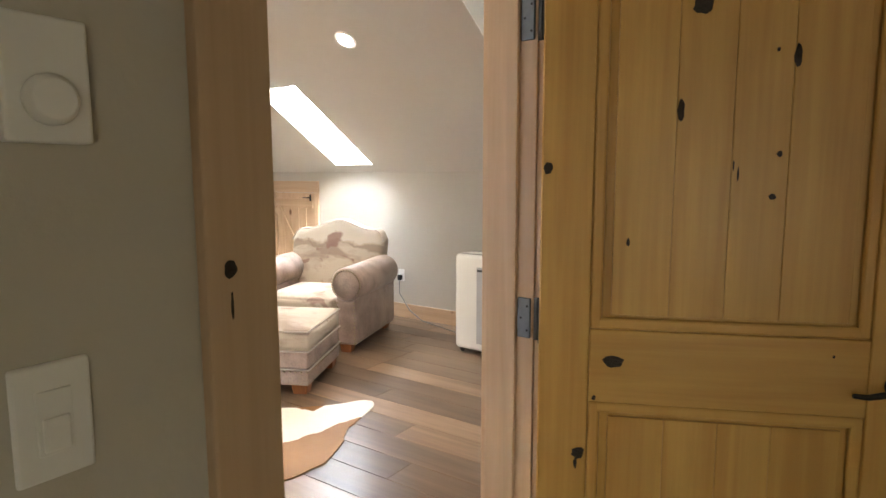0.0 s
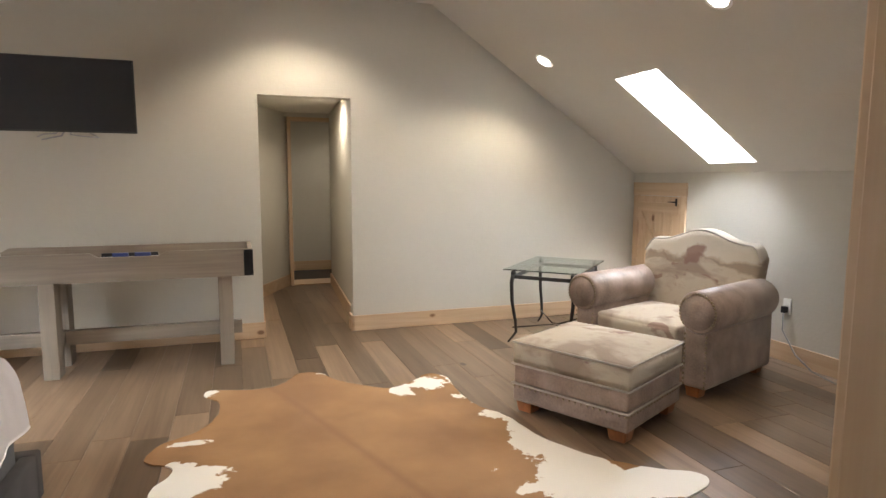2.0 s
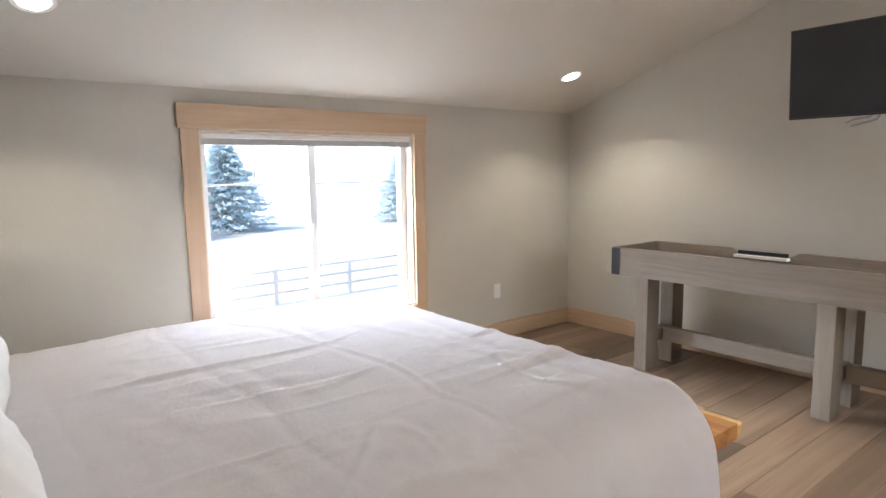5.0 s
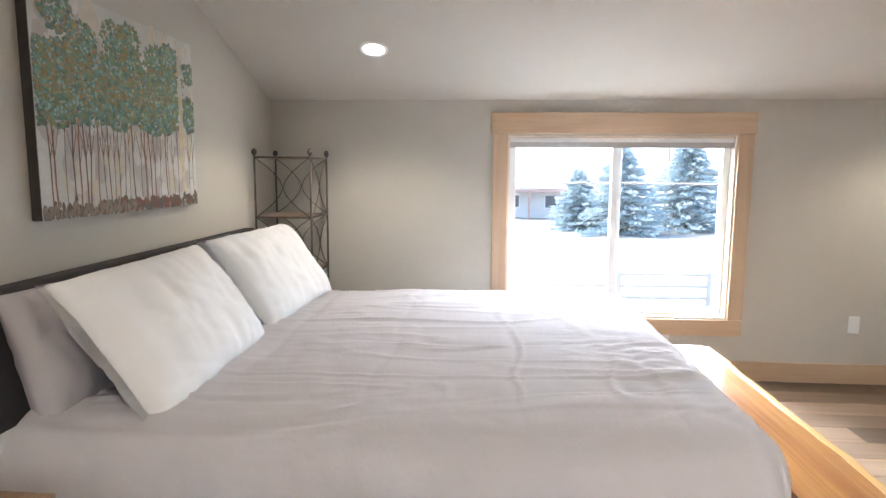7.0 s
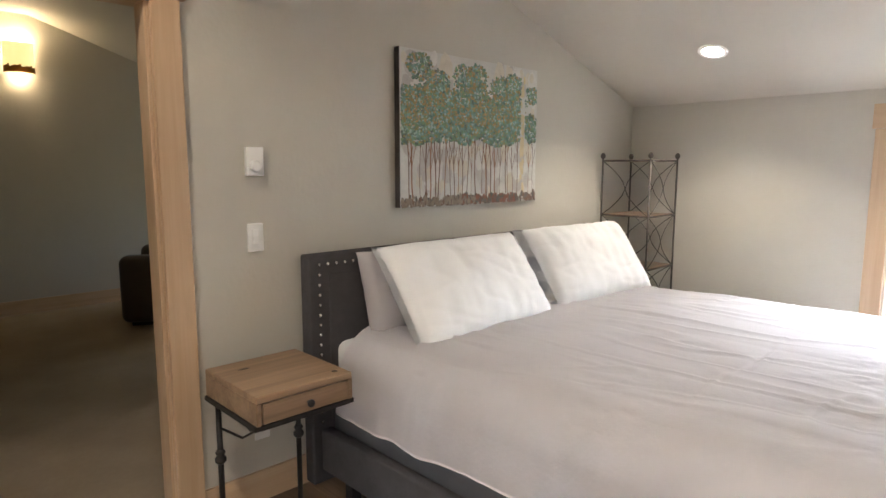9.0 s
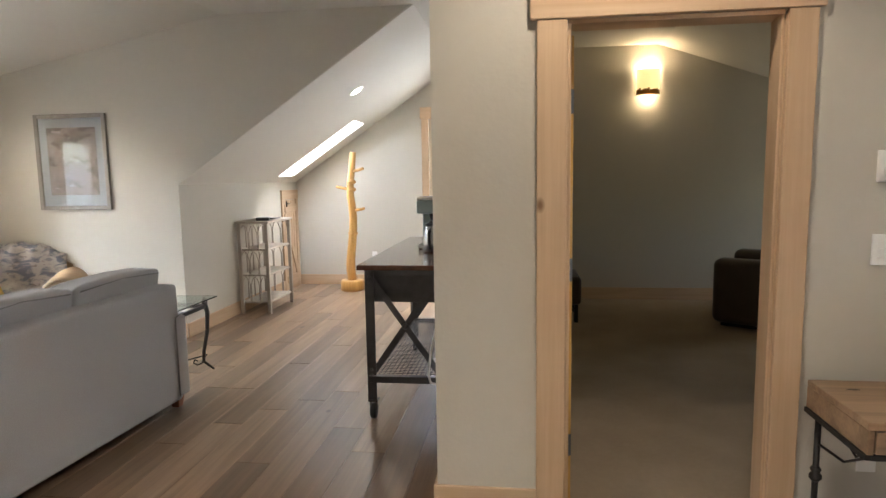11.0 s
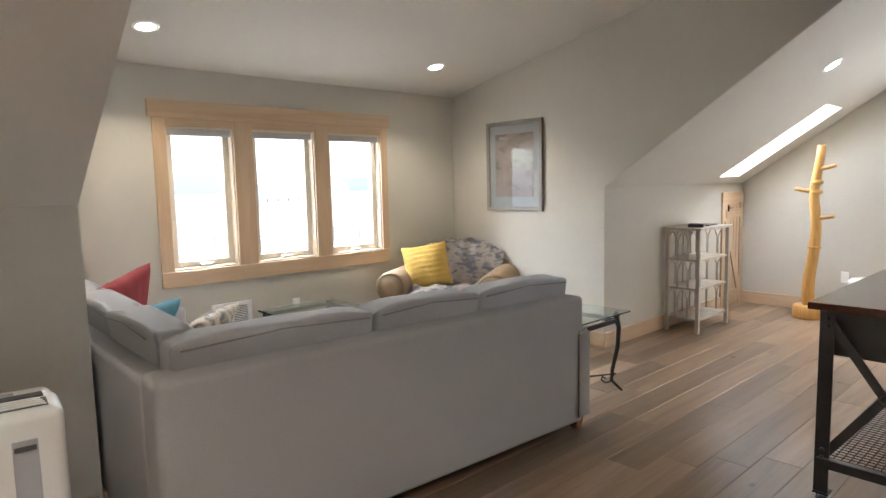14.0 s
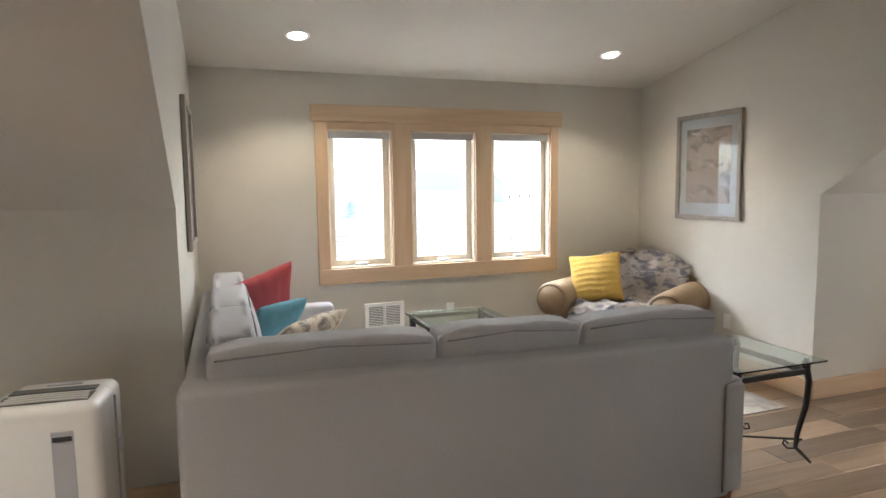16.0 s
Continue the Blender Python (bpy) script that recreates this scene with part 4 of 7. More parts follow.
# ---- live-edge bench at the bed's foot ----
SLAB = wood("golden_slab", (0.52, 0.25, 0.075), (0.30, 0.12, 0.035), "x", 0.22, grain=0.6, coat=0.6)
SAPWOOD = wood("pale_sapwood", (0.72, 0.47, 0.20), (0.6, 0.36, 0.14), "x", 0.25, knots=False, coat=0.5)
bench = thing("bench", "glossy live-edge wooden slab bench at the bed's foot", "bench")
bm = bmesh.new()
n = 30
top_in, top_out = [], []
lo = []
for k in range(n + 1):
    x = -2.40 + 1.80 * k / n
    wob = 0.025 * noise.noise((x * 2.2, 1, 0)) + 0.012 * noise.noise((x * 7, 2, 0))
    top_in.append((x, 2.43))
    top_out.append((x, 2.70 + wob))
prism(bm, top_in + top_out[::-1], "z", 0.415, 0.475)
part("slab", bm, SLAB, bench)
bm = bmesh.new()
prism(bm, top_out + [(x, y + 0.045 + 0.008 * noise.noise((x * 9, 5, 0))) for x, y in top_out[::-1]], "z", 0.418, 0.472)
part("live_edge", rounded(bm, 0.012, 3, 1.0), SAPWOOD, bench, "pale sapwood live edge")
for x in (-0.72, -2.25):
    for y in (2.47, 2.68):
        bm = bmesh.new()
        tube(bm, [(x, y, 0.415), (x + (0.06 if x > -1 else -0.06), y + (0.04 if y > 2.55 else -0.02), 0.0)], 0.028, 10, 0.022)
        part("leg", bm, SAPWOOD, bench)
    bm = bmesh.new()
    tube(bm, [(x + 0.03, 2.475, 0.2), (x + 0.03, 2.70, 0.2)], 0.016, 8)
    part("stretcher", bm, SAPWOOD, bench)

# ---- nightstand ----
MANGO = wood("mango_wood", (0.31, 0.203, 0.122), (0.175, 0.11, 0.063), "x", 0.45, grain=0.9)
IRON = material("dark_iron", (0.045, 0.042, 0.04), 0.5, 0.7, scale=30, spread=0.25)
ns = thing("nightstand", "wooden drawer nightstand on a thin black iron frame", "nightstand")
bm = bmesh.new()
box(bm, -0.285, 0.108, 0.095, 0.512, 0.655, 0.68)
part("top", rounded(bm, 0.004), MANGO, ns)
for a in ((-0.285, -0.265, 0.095, 0.512), (0.088, 0.108, 0.095, 0.512), (-0.265, 0.088, 0.095, 0.115)):
    boxes("side_panel", MANGO, [(*a, 0.575, 0.655)], ns, 0.003)
bm = bmesh.new()
box(bm, -0.262, 0.085, 0.497, 0.516, 0.579, 0.652)
dr = part("drawer", rounded(bm, 0.003), MANGO, ns)
bm = bmesh.new()
lathe(bm, [(0.006, 0), (0.006, 0.012), (0.014, 0.016), (0.014, 0.024), (0.008, 0.028)], 14, pose(-0.09, 0.516, 0.615, -90, 0, 0))
part("knob", bm, IRON, dr, "dark iron knob")
boxes("bottom_panel", MANGO, [(-0.265, 0.088, 0.115, 0.497, 0.575, 0.585)], ns)
for x in (-0.283, 0.106):
    boxes("frame_bar", IRON, [(x - 0.01, x + 0.01, 0.097, 0.51, 0.557, 0.575)], ns, 0.002)
for y in (0.10, 0.505):
    boxes("frame_bar", IRON, [(-0.273, 0.096, y - 0.008, y + 0.008, 0.557, 0.575)], ns, 0.002)
for x in (-0.263, 0.082):
    bm = bmesh.new()
    tube(bm, [(x, 0.14, 0.557), (x, 0.14, 0.012)], 0.011, 10)
    tube(bm, [(x, 0.14, 0.016), (x, 0.47, 0.014)], 0.010, 8)
    lathe(bm, [(0.012, 0.30), (0.022, 0.312), (0.022, 0.325), (0.014, 0.335), (0.020, 0.348), (0.012, 0.36)], 12, Matrix.Translation((x, 0.14, 0)))
    part("leg", bm, IRON, ns)
bm = bmesh.new()
tube(bm, [(-0.263, 0.47, 0.014), (0.082, 0.47, 0.014)], 0.010, 8)
part("stretcher", bm, IRON, ns)
bm = bmesh.new()
tube(bm, [(0.082, 0.14, 0.45), (0.04, 0.25, 0.43), (0.03, 0.40, 0.52), (0.07, 0.49, 0.557)], 0.005, 6)
part("brace", bm, IRON, ns, "thin curled iron brace")
bm = bmesh.new()
tube(bm, [(0.082, 0.14, 0.53), (0.05, 0.22, 0.54), (0.06, 0.36, 0.50), (0.08, 0.44, 0.557)], 0.004, 6)
part("brace", bm, IRON, ns, "thin curled iron brace")
bm = bmesh.new()
lathe(bm, [(0.014, 0.6802), (0.013, 0.6806)], 12, Matrix.Translation((0.0, 0.2, 0)) @ Matrix.Diagonal((1.8, 0.5, 1, 1)))
part("knot", bm, KNOT, ns)
bm = bmesh.new()
lathe(bm, [(0.012, 0.6802), (0.011, 0.6806)], 12, Matrix.Translation((-0.24, 0.46, 0)))
part("knot", bm, KNOT, ns)

# ---- painting of a grove ----
art = thing("canvas_painting", "canvas painting of slender trees with green crowns", "painting")
AX0, AX1, AZ0, AZ1 = -2.012, -0.928, 1.252, 2.03
PAINT_BG = material("painted_ground", (0.60, 0.59, 0.55), 0.75, scale=5, spread=0.12, bump=0.5, bump_scale=60)
boxes("canvas", PAINT_BG, [(AX0, AX1, 0.003, 0.036, AZ0, AZ1)], art, 0.002)
boxes("canvas_edge", material("canvas_edge_dark", (0.06, 0.05, 0.042), 0.8, scale=12, spread=0.3), [(AX1, AX1 + 0.004, 0.003, 0.037, AZ0, AZ1)], art)
rg = random.Random(8)
W, H = AX1 - AX0, AZ1 - AZ0
PAINT_BARK = material("painted_bark", (0.17, 0.10, 0.07), 0.7, scale=20, spread=0.6)
PAINT_RUST = material("painted_rust_bark", (0.27, 0.13, 0.075), 0.7, scale=20, spread=0.5)
STRIP = 0.125  # the pale gap between the last tree and the grove


def dab(bm, u, v, r, y, flat=1.0):
    """One brush mark: an uneven blob at u, v of the canvas, kept within its edges."""
    x, z = min(max(AX0 + u * W, AX0 + r * 1.2), AX1 - r * 1.2), min(max(AZ0 + v * H, AZ0 + r * 1.3), AZ1 - r * 1.3)
    turn = rg.uniform(0, 6.28)
    y += 0.0003 * rg.random()
    ring = []
    for q in range(8):
        a = 2 * math.pi * q / 8
        rr = r * rg.uniform(0.65, 1.15)
        ring.append(bm.verts.new((x + rr * math.cos(a + turn), y, z + rr * math.sin(a + turn) * flat)))
    bm.faces.new(ring)


grounds = [((0.50, 0.47, 0.44), 60), ((0.62, 0.57, 0.47), 60), ((0.66, 0.64, 0.60), 60)]
for ci, (col, count) in enumerate(grounds):
    bm = bmesh.new()
    for k in range(count):
        dab(bm, rg.random(), rg.uniform(0.05, 1.0), rg.uniform(0.02, 0.05), 0.0361, 1.6)
    tagged(part("painted_wash", bm, material("paint_wash", col, 0.75, scale=25, spread=0.12, bump=0.4, bump_scale=120), art), kind="stuff")
bm = bmesh.new()
for k in range(40):
    dab(bm, STRIP + rg.uniform(-0.012, 0.012), rg.uniform(0.08, 0.92), 0.012, 0.0365, 2.0)
tagged(part("painted_gap", bm, material("paint_cream", (0.62, 0.52, 0.33), 0.75, scale=25, spread=0.15), art), kind="stuff")
trunk_places = [0.03, 0.065] + [0.175 + 0.80 * (k + rg.uniform(-0.42, 0.42)) / 25 for k in range(25)]
for k, u in enumerate(trunk_places):
    bm = bmesh.new()
    wdt = rg.uniform(0.0018, 0.0045)
    x0 = AX0 + u * W
    lean = rg.uniform(-0.016, 0.016)
    z0, z1 = AZ0 + H * rg.uniform(0.02, 0.07), AZ0 + H * rg.uniform(0.44, 0.52)
    pts = [(x0 + lean * f + 0.003 * math.sin(7 * f + k), z0 + (z1 - z0) * f) for f in (0, 0.25, 0.5, 0.75, 1)]
    for (xa, za), (xb, zb_) in zip(pts, pts[1:]):
        bm.faces.new([bm.verts.new(p) for p in ((xa - wdt, 0.0372, za), (xa + wdt, 0.0372, za), (xb + wdt * 0.9, 0.0372, zb_), (xb - wdt * 0.9, 0.0372, zb_))])
    for sgn in (-1, 1):
        xa, za = pts[rg.choice((2, 3))]
        bm.faces.new([bm.verts.new(p) for p in ((xa - 0.002, 0.0373, za), (xa + 0.002, 0.0373, za), (xa + sgn * 0.026 + 0.0015, 0.0373, za + 0.10), (xa + sgn * 0.026 - 0.0015, 0.0373, za + 0.10))])
    tagged(part("painted_trunk", bm, PAINT_RUST if k % 3 == 1 else PAINT_BARK, art), kind="stuff")
soils = [((0.17, 0.105, 0.075), 240, 0.0, 1.0), ((0.24, 0.10, 0.065), 110, 0.18, 0.6), ((0.13, 0.115, 0.10), 120, 0.0, 1.0), ((0.26, 0.21, 0.16), 110, 0.5, 1.0)]
for ci, (col, count, ua, ub) in enumerate(soils):
    bm = bmesh.new()
    for k in range(count):
        u = rg.uniform(ua, ub)
        dab(bm, u, rg.uniform(0.0, 0.055 + 0.05 * max(0.0, noise.noise((u * 22, 1.0, ci)))), rg.uniform(0.005, 0.012), 0.0374 + 0.0001 * ci, 1.6)
    tagged(part("painted_soil", bm, material("paint_soil", col, 0.7, scale=30, spread=0.3, bump=0.4, bump_scale=150), art), kind="stuff")
# crowns in three loose tiers; each is a cloud of dabs, dark below and pale within
crowns = [(0.045, 0.80, 0.055), (0.06, 0.60, 0.055), (0.05, 0.52, 0.06)]
crowns += [(u, v, 0.075) for u, v in ((0.21, 0.85), (0.31, 0.82), (0.49, 0.88), (0.58, 0.86), (0.76, 0.80), (0.88, 0.90))]
crowns += [(0.185 + 0.80 * k / 8, 0.70 + rg.uniform(-0.03, 0.04), 0.085) for k in range(9)]
crowns += [(0.20 + 0.77 * k / 9, 0.61 + rg.uniform(-0.02, 0.02), 0.08) for k in range(10)]
crowns += [(0.175 + 0.80 * k / 10, 0.52 + rg.uniform(-0.03, 0.03), 0.075) for k in range(11)]
tones = [((0.13, 0.165, 0.14), 0), ((0.15, 0.24, 0.19), 1), ((0.20, 0.30, 0.17), 1), ((0.20, 0.33, 0.28), 2), ((0.36, 0.47, 0.42), 3), ((0.29, 0.26, 0.12), 4), ((0.40, 0.27, 0.13), 4), ((0.24, 0.27, 0.26), 0)]
marks = [[] for _ in tones]
for cu, cv, cr_ in crowns:
    for k in range(int(260 * (cr_ / 0.075) ** 2)):
        a, q = rg.uniform(0, 6.28), math.sqrt(rg.random())
        du, dv = q * math.cos(a), q * math.sin(a)
        u, v = cu + du * cr_ * rg.uniform(0.85, 1.2), cv + dv * cr_ * 1.25
        if abs(u - STRIP) < 0.02 or not 0.005 < u < 0.995 or v > 0.985:
            continue
        weight = [0.5 + 0.9 * max(0.0, -dv), 1.0, 0.9, 0.9 * (1 - q * 0.6), 0.75 * (1 - q) + 0.15 * max(0.0, dv), 0.5 * q, 0.40 * q * (1.5 if cv > 0.6 else 0.4), 0.7 if cv > 0.75 else 0.2]
        marks[rg.choices(range(len(tones)), weight)[0]].append((u, v))
for ci, (col, rank) in enumerate(tones):
    bm = bmesh.new()
    for u, v in marks[ci]:
        dab(bm, u, v, rg.uniform(0.005, 0.0125) * (0.75 if rank >= 3 else 1.0), 0.0378 + 0.0008 * rg.random() + 0.00025 * rank, rg.uniform(0.6, 1.2))
    tagged(part("painted_foliage", bm, material("paint_leaf", col, 0.7, scale=30, spread=0.35, bump=0.4, bump_scale=150), art), kind="stuff")

# ---- iron corner rack ----
RACK_IRON = material("brown_iron", (0.105, 0.092, 0.083), 0.55, 0.5, scale=30, spread=0.25)
rack = thing("iron_rack", "tall dark iron rack with wooden shelves in the corner", "shelf")
RX0, RX1, RY0, RY1 = -3.15, -2.765, 0.045, 0.40
for x in (RX0, RX1):
    for y in (RY0, RY1):
        bm = bmesh.new()
        tube(bm, [(x, y, 0), (x, y, 1.51)], 0.0068, 8)
        lathe(bm, [(0.005, 1.51), (0.014, 1.52), (0.018, 1.535), (0.012, 1.549), (0.004, 1.555)], 12, Matrix.Translation((x, y, 0)))
        part("post", bm, RACK_IRON, rack)
for z in (0.10, 0.45, 0.765, 1.125, 1.50):
    sh = boxes("shelf", MANGO, [(RX0 + 0.01, RX1 - 0.01, RY0 + 0.01, RY1 - 0.01, z - 0.006, z + 0.008)], rack, 0.002)
    bm = bmesh.new()
    for a, b in (((RX0, RY0), (RX1, RY0)), ((RX1, RY0), (RX1, RY1)), ((RX1, RY1), (RX0, RY1)), ((RX0, RY1), (RX0, RY0))):
        tube(bm, [(*a, z), (*b, z)], 0.006, 6)
    part("shelf_rim", bm, RACK_IRON, sh)
for za, zb_ in ((1.125, 1.50), (0.765, 1.125), (0.45, 0.765)):
    for a, b in (((RX1, RY0), (RX1, RY1)), ((RX0, RY1), (RX1, RY1)), ((RX0, RY0), (RX0, RY1))):
        p, q = Vector((*a, 0)), Vector((*b, 0))
        for f0, f1 in ((0, 1), (1, 0)):
            pts = []
            for k in range(9):
                f = k / 8
                bow = (f0 * (1 - f) + f1 * f)
                bow = 0.5 + (bow - 0.5) * abs(2 * f - 1) ** 0.6
                w = p.lerp(q, bow)
                pts.append((w.x, w.y, za + (zb_ - za) * f))
            bm = bmesh.new()
            tube(bm, pts, 0.0032, 6)
            part("scroll_brace", bm, RACK_IRON, rack, "curved iron brace")

# ---- shuffleboard table ----
GREYWOOD_X = wood("greywashed_wood_x", (0.285, 0.235, 0.18), (0.205, 0.165, 0.127), "x", 0.6, knots=False)
GREYWOOD_Z = wood("greywashed_wood_z", (0.285, 0.235, 0.18), (0.205, 0.165, 0.127), "z", 0.6, knots=False)
sb = thing("shuffleboard_table", "long grey-washed wooden shuffleboard table against the wall", "game table")
TX0, TX1, TY0, TY1, TZ0, TZ1 = -2.205, 0.485, 4.14, 4.675, 0.662, 0.858


def rail_with_notch(y0, y1, a, b):
    bm = bmesh.new()
    pts = [(TX0 + 0.03, TZ0), (TX1 - 0.03, TZ0), (TX1 - 0.03, TZ1), (b, TZ1), (b - 0.05, TZ1 - 0.03), (a + 0.05, TZ1 - 0.03), (a, TZ1), (TX0 + 0.03, TZ1)]
    prism(bm, pts, "y", y0, y1)
    part("side_rail", bm, GREYWOOD_X, sb)


rail_with_notch(TY0, TY0 + 0.03, -0.56, -0.085)
rail_with_notch(TY1 - 0.03, TY1, -1.61, -1.17)
PLATE = material("dark_corner_plate", (0.03, 0.033, 0.038), 0.35, 0.6, scale=25, spread=0.2)
for x0, x1 in ((TX0, TX0 + 0.03), (TX1 - 0.03, TX1)):
    boxes("end_rail", GREYWOOD_Z, [(x0, x1, TY0 + 0.002, TY1 - 0.002, TZ0, TZ1)], sb, 0.003)
for x0, x1 in ((TX0 - 0.004, TX0 + 0.06), (TX1 - 0.06, TX1 + 0.004)):
    bm = bmesh.new()
    box(bm, x0, x1, TY0 - 0.004, TY0 + 0.002, TZ0 + 0.002, TZ1 - 0.006)
    box(bm, x0 if x0 < -1 else x1 - 0.004, x0 + 0.004 if x0 < -1 else x1, TY0 + 0.002, TY0 + 0.07, TZ0 + 0.002, TZ1 - 0.006)
    pl = part("corner_plate", bm, PLATE, sb, "black metal corner plate")
boxes("playfield", wood("playfield_wood", (0.55, 0.40, 0.25), (0.45, 0.31, 0.18), "x", 0.25, knots=False, coat=0.4), [(TX0 + 0.14, TX1 - 0.14, TY0 + 0.09, TY1 - 0.09, TZ0 + 0.05, TZ0 + 0.105)], sb, 0.004)
boxes("gutter", GREYWOOD_X, [(TX0 + 0.03, TX1 - 0.03, TY0 + 0.03, TY1 - 0.03, TZ0 + 0.005, TZ0 + 0.03)], sb)
for a, b, y0, y1 in ((-0.51, -0.135, TY0 + 0.031, TY0 + 0.085), (-1.56, -1.22, TY1 - 0.085, TY1 - 0.031)):
    tr = boxes("score_tray", WHITE, [(a, b, y0, y1, TZ1 - 0.052, TZ1 - 0.034)], sb, 0.002, "white scoring tray")
    boxes("score_strip", PLATE, [(a + 0.01, b - 0.01, y1 - 0.012, y1, TZ1 - 0.034, TZ1 - 0.008)], tr)
for x in (-0.38, -0.24):
    boxes("score_bead", material("blue_plastic", (0.03, 0.05, 0.20), 0.4), [(x - 0.05, x + 0.05, TY0 + 0.034, TY0 + 0.066, TZ1 - 0.034, TZ1 - 0.006)], sb, 0.006, "blue sliding score marker")
for x in (-1.985, -0.835, 0.29):
    for y0, y1 in ((TY0 + 0.035, TY0 + 0.18), (TY1 - 0.18, TY1 - 0.035)):
        boxes("leg", GREYWOOD_Z, [(x - 0.048, x + 0.048, y0, y1, 0.0, TZ0)], sb, 0.003)
    boxes("leg_cross", GREYWOOD_X, [(x - 0.03, x + 0.03, TY0 + 0.18, TY1 - 0.18, 0.185, 0.275)], sb, 0.003)
for a, b in ((-1.937, -0.883), (-0.787, 0.242)):
    boxes("stretcher", GREYWOOD_X, [(a, b, 4.375, 4.435, 0.185, 0.285)], sb, 0.003)
boxes("stretcher_end", GREYWOOD_X, [(0.338, 0.40, 4.375, 4.435, 0.185, 0.285)], sb, 0.003)

# ---- television on its wall arm ----
tv = thing("television", "black flat television on a wall arm", "television", m=pose(-0.691, 4.275, 1.913, 4, 0, 0))
bm = bmesh.new()
box(bm, -0.443, 0.443, 0.0, 0.022, -0.245, 0.245)
part("bezel", rounded(bm, 0.003), material("black_plastic", (0.012, 0.012, 0.013), 0.35, scale=20, spread=0.1), tv)
bm = bmesh.new()
box(bm, -0.434, 0.434, -0.0015, 0.0005, -0.232, 0.237)
part("screen", bm, material("dark_screen", (0.032, 0.032, 0.038), 0.2, scale=2, spread=0.1), tv, "glossy dark screen")
boxes("back_housing", BLACK_IRON, [(-0.28, 0.28, 0.022, 0.065, -0.19, 0.12)], tv, 0.01)
bm = bmesh.new()
box(bm, -0.1, 0.1, 0.065, 0.085, -0.12, 0.1)
tube(bm, [(0, 0.08, -0.02), (0.20, 0.30, -0.02)], 0.02, 8)
tube(bm, [(0.20, 0.30, -0.02), (0.02, 0.58, -0.02)], 0.02, 8)
box(bm, -0.08, 0.12, 0.575, 0.598, -0.16, 0.14)
part("wall_arm", bm, BLACK_IRON, tv, "folding black wall arm")
bm = bmesh.new()
tube(bm, [(0.02, 0.05, -0.19), (-0.03, 0.06, -0.27), (-0.10, 0.08, -0.285), (-0.16, 0.10, -0.30)], 0.006)
tube(bm, [(0.05, 0.05, -0.19), (0.02, 0.07, -0.26), (0.08, 0.10, -0.27), (0.15, 0.3, -0.28), (0.05, 0.55, -0.25)], 0.005)
tube(bm, [(0.0, 0.05, -0.19), (-0.06, 0.05, -0.255), (-0.14, 0.07, -0.262), (-0.18, 0.08, -0.28)], 0.005)
part("cable", bm, material("pale_cable", (0.30, 0.30, 0.31), 0.5), tv, "tangle of loose cables")

# ---- rolled-arm armchairs ----
PIPE = weave("pale_piping", (0.50, 0.45, 0.40))
FOOTWOOD = wood("amber_foot", (0.32, 0.12, 0.04), (0.2, 0.07, 0.025), "z", 0.35, knots=False)
TACK = material("antique_brass_tack", (0.30, 0.24, 0.16), 0.35, 1.0, scale=30, spread=0.2)


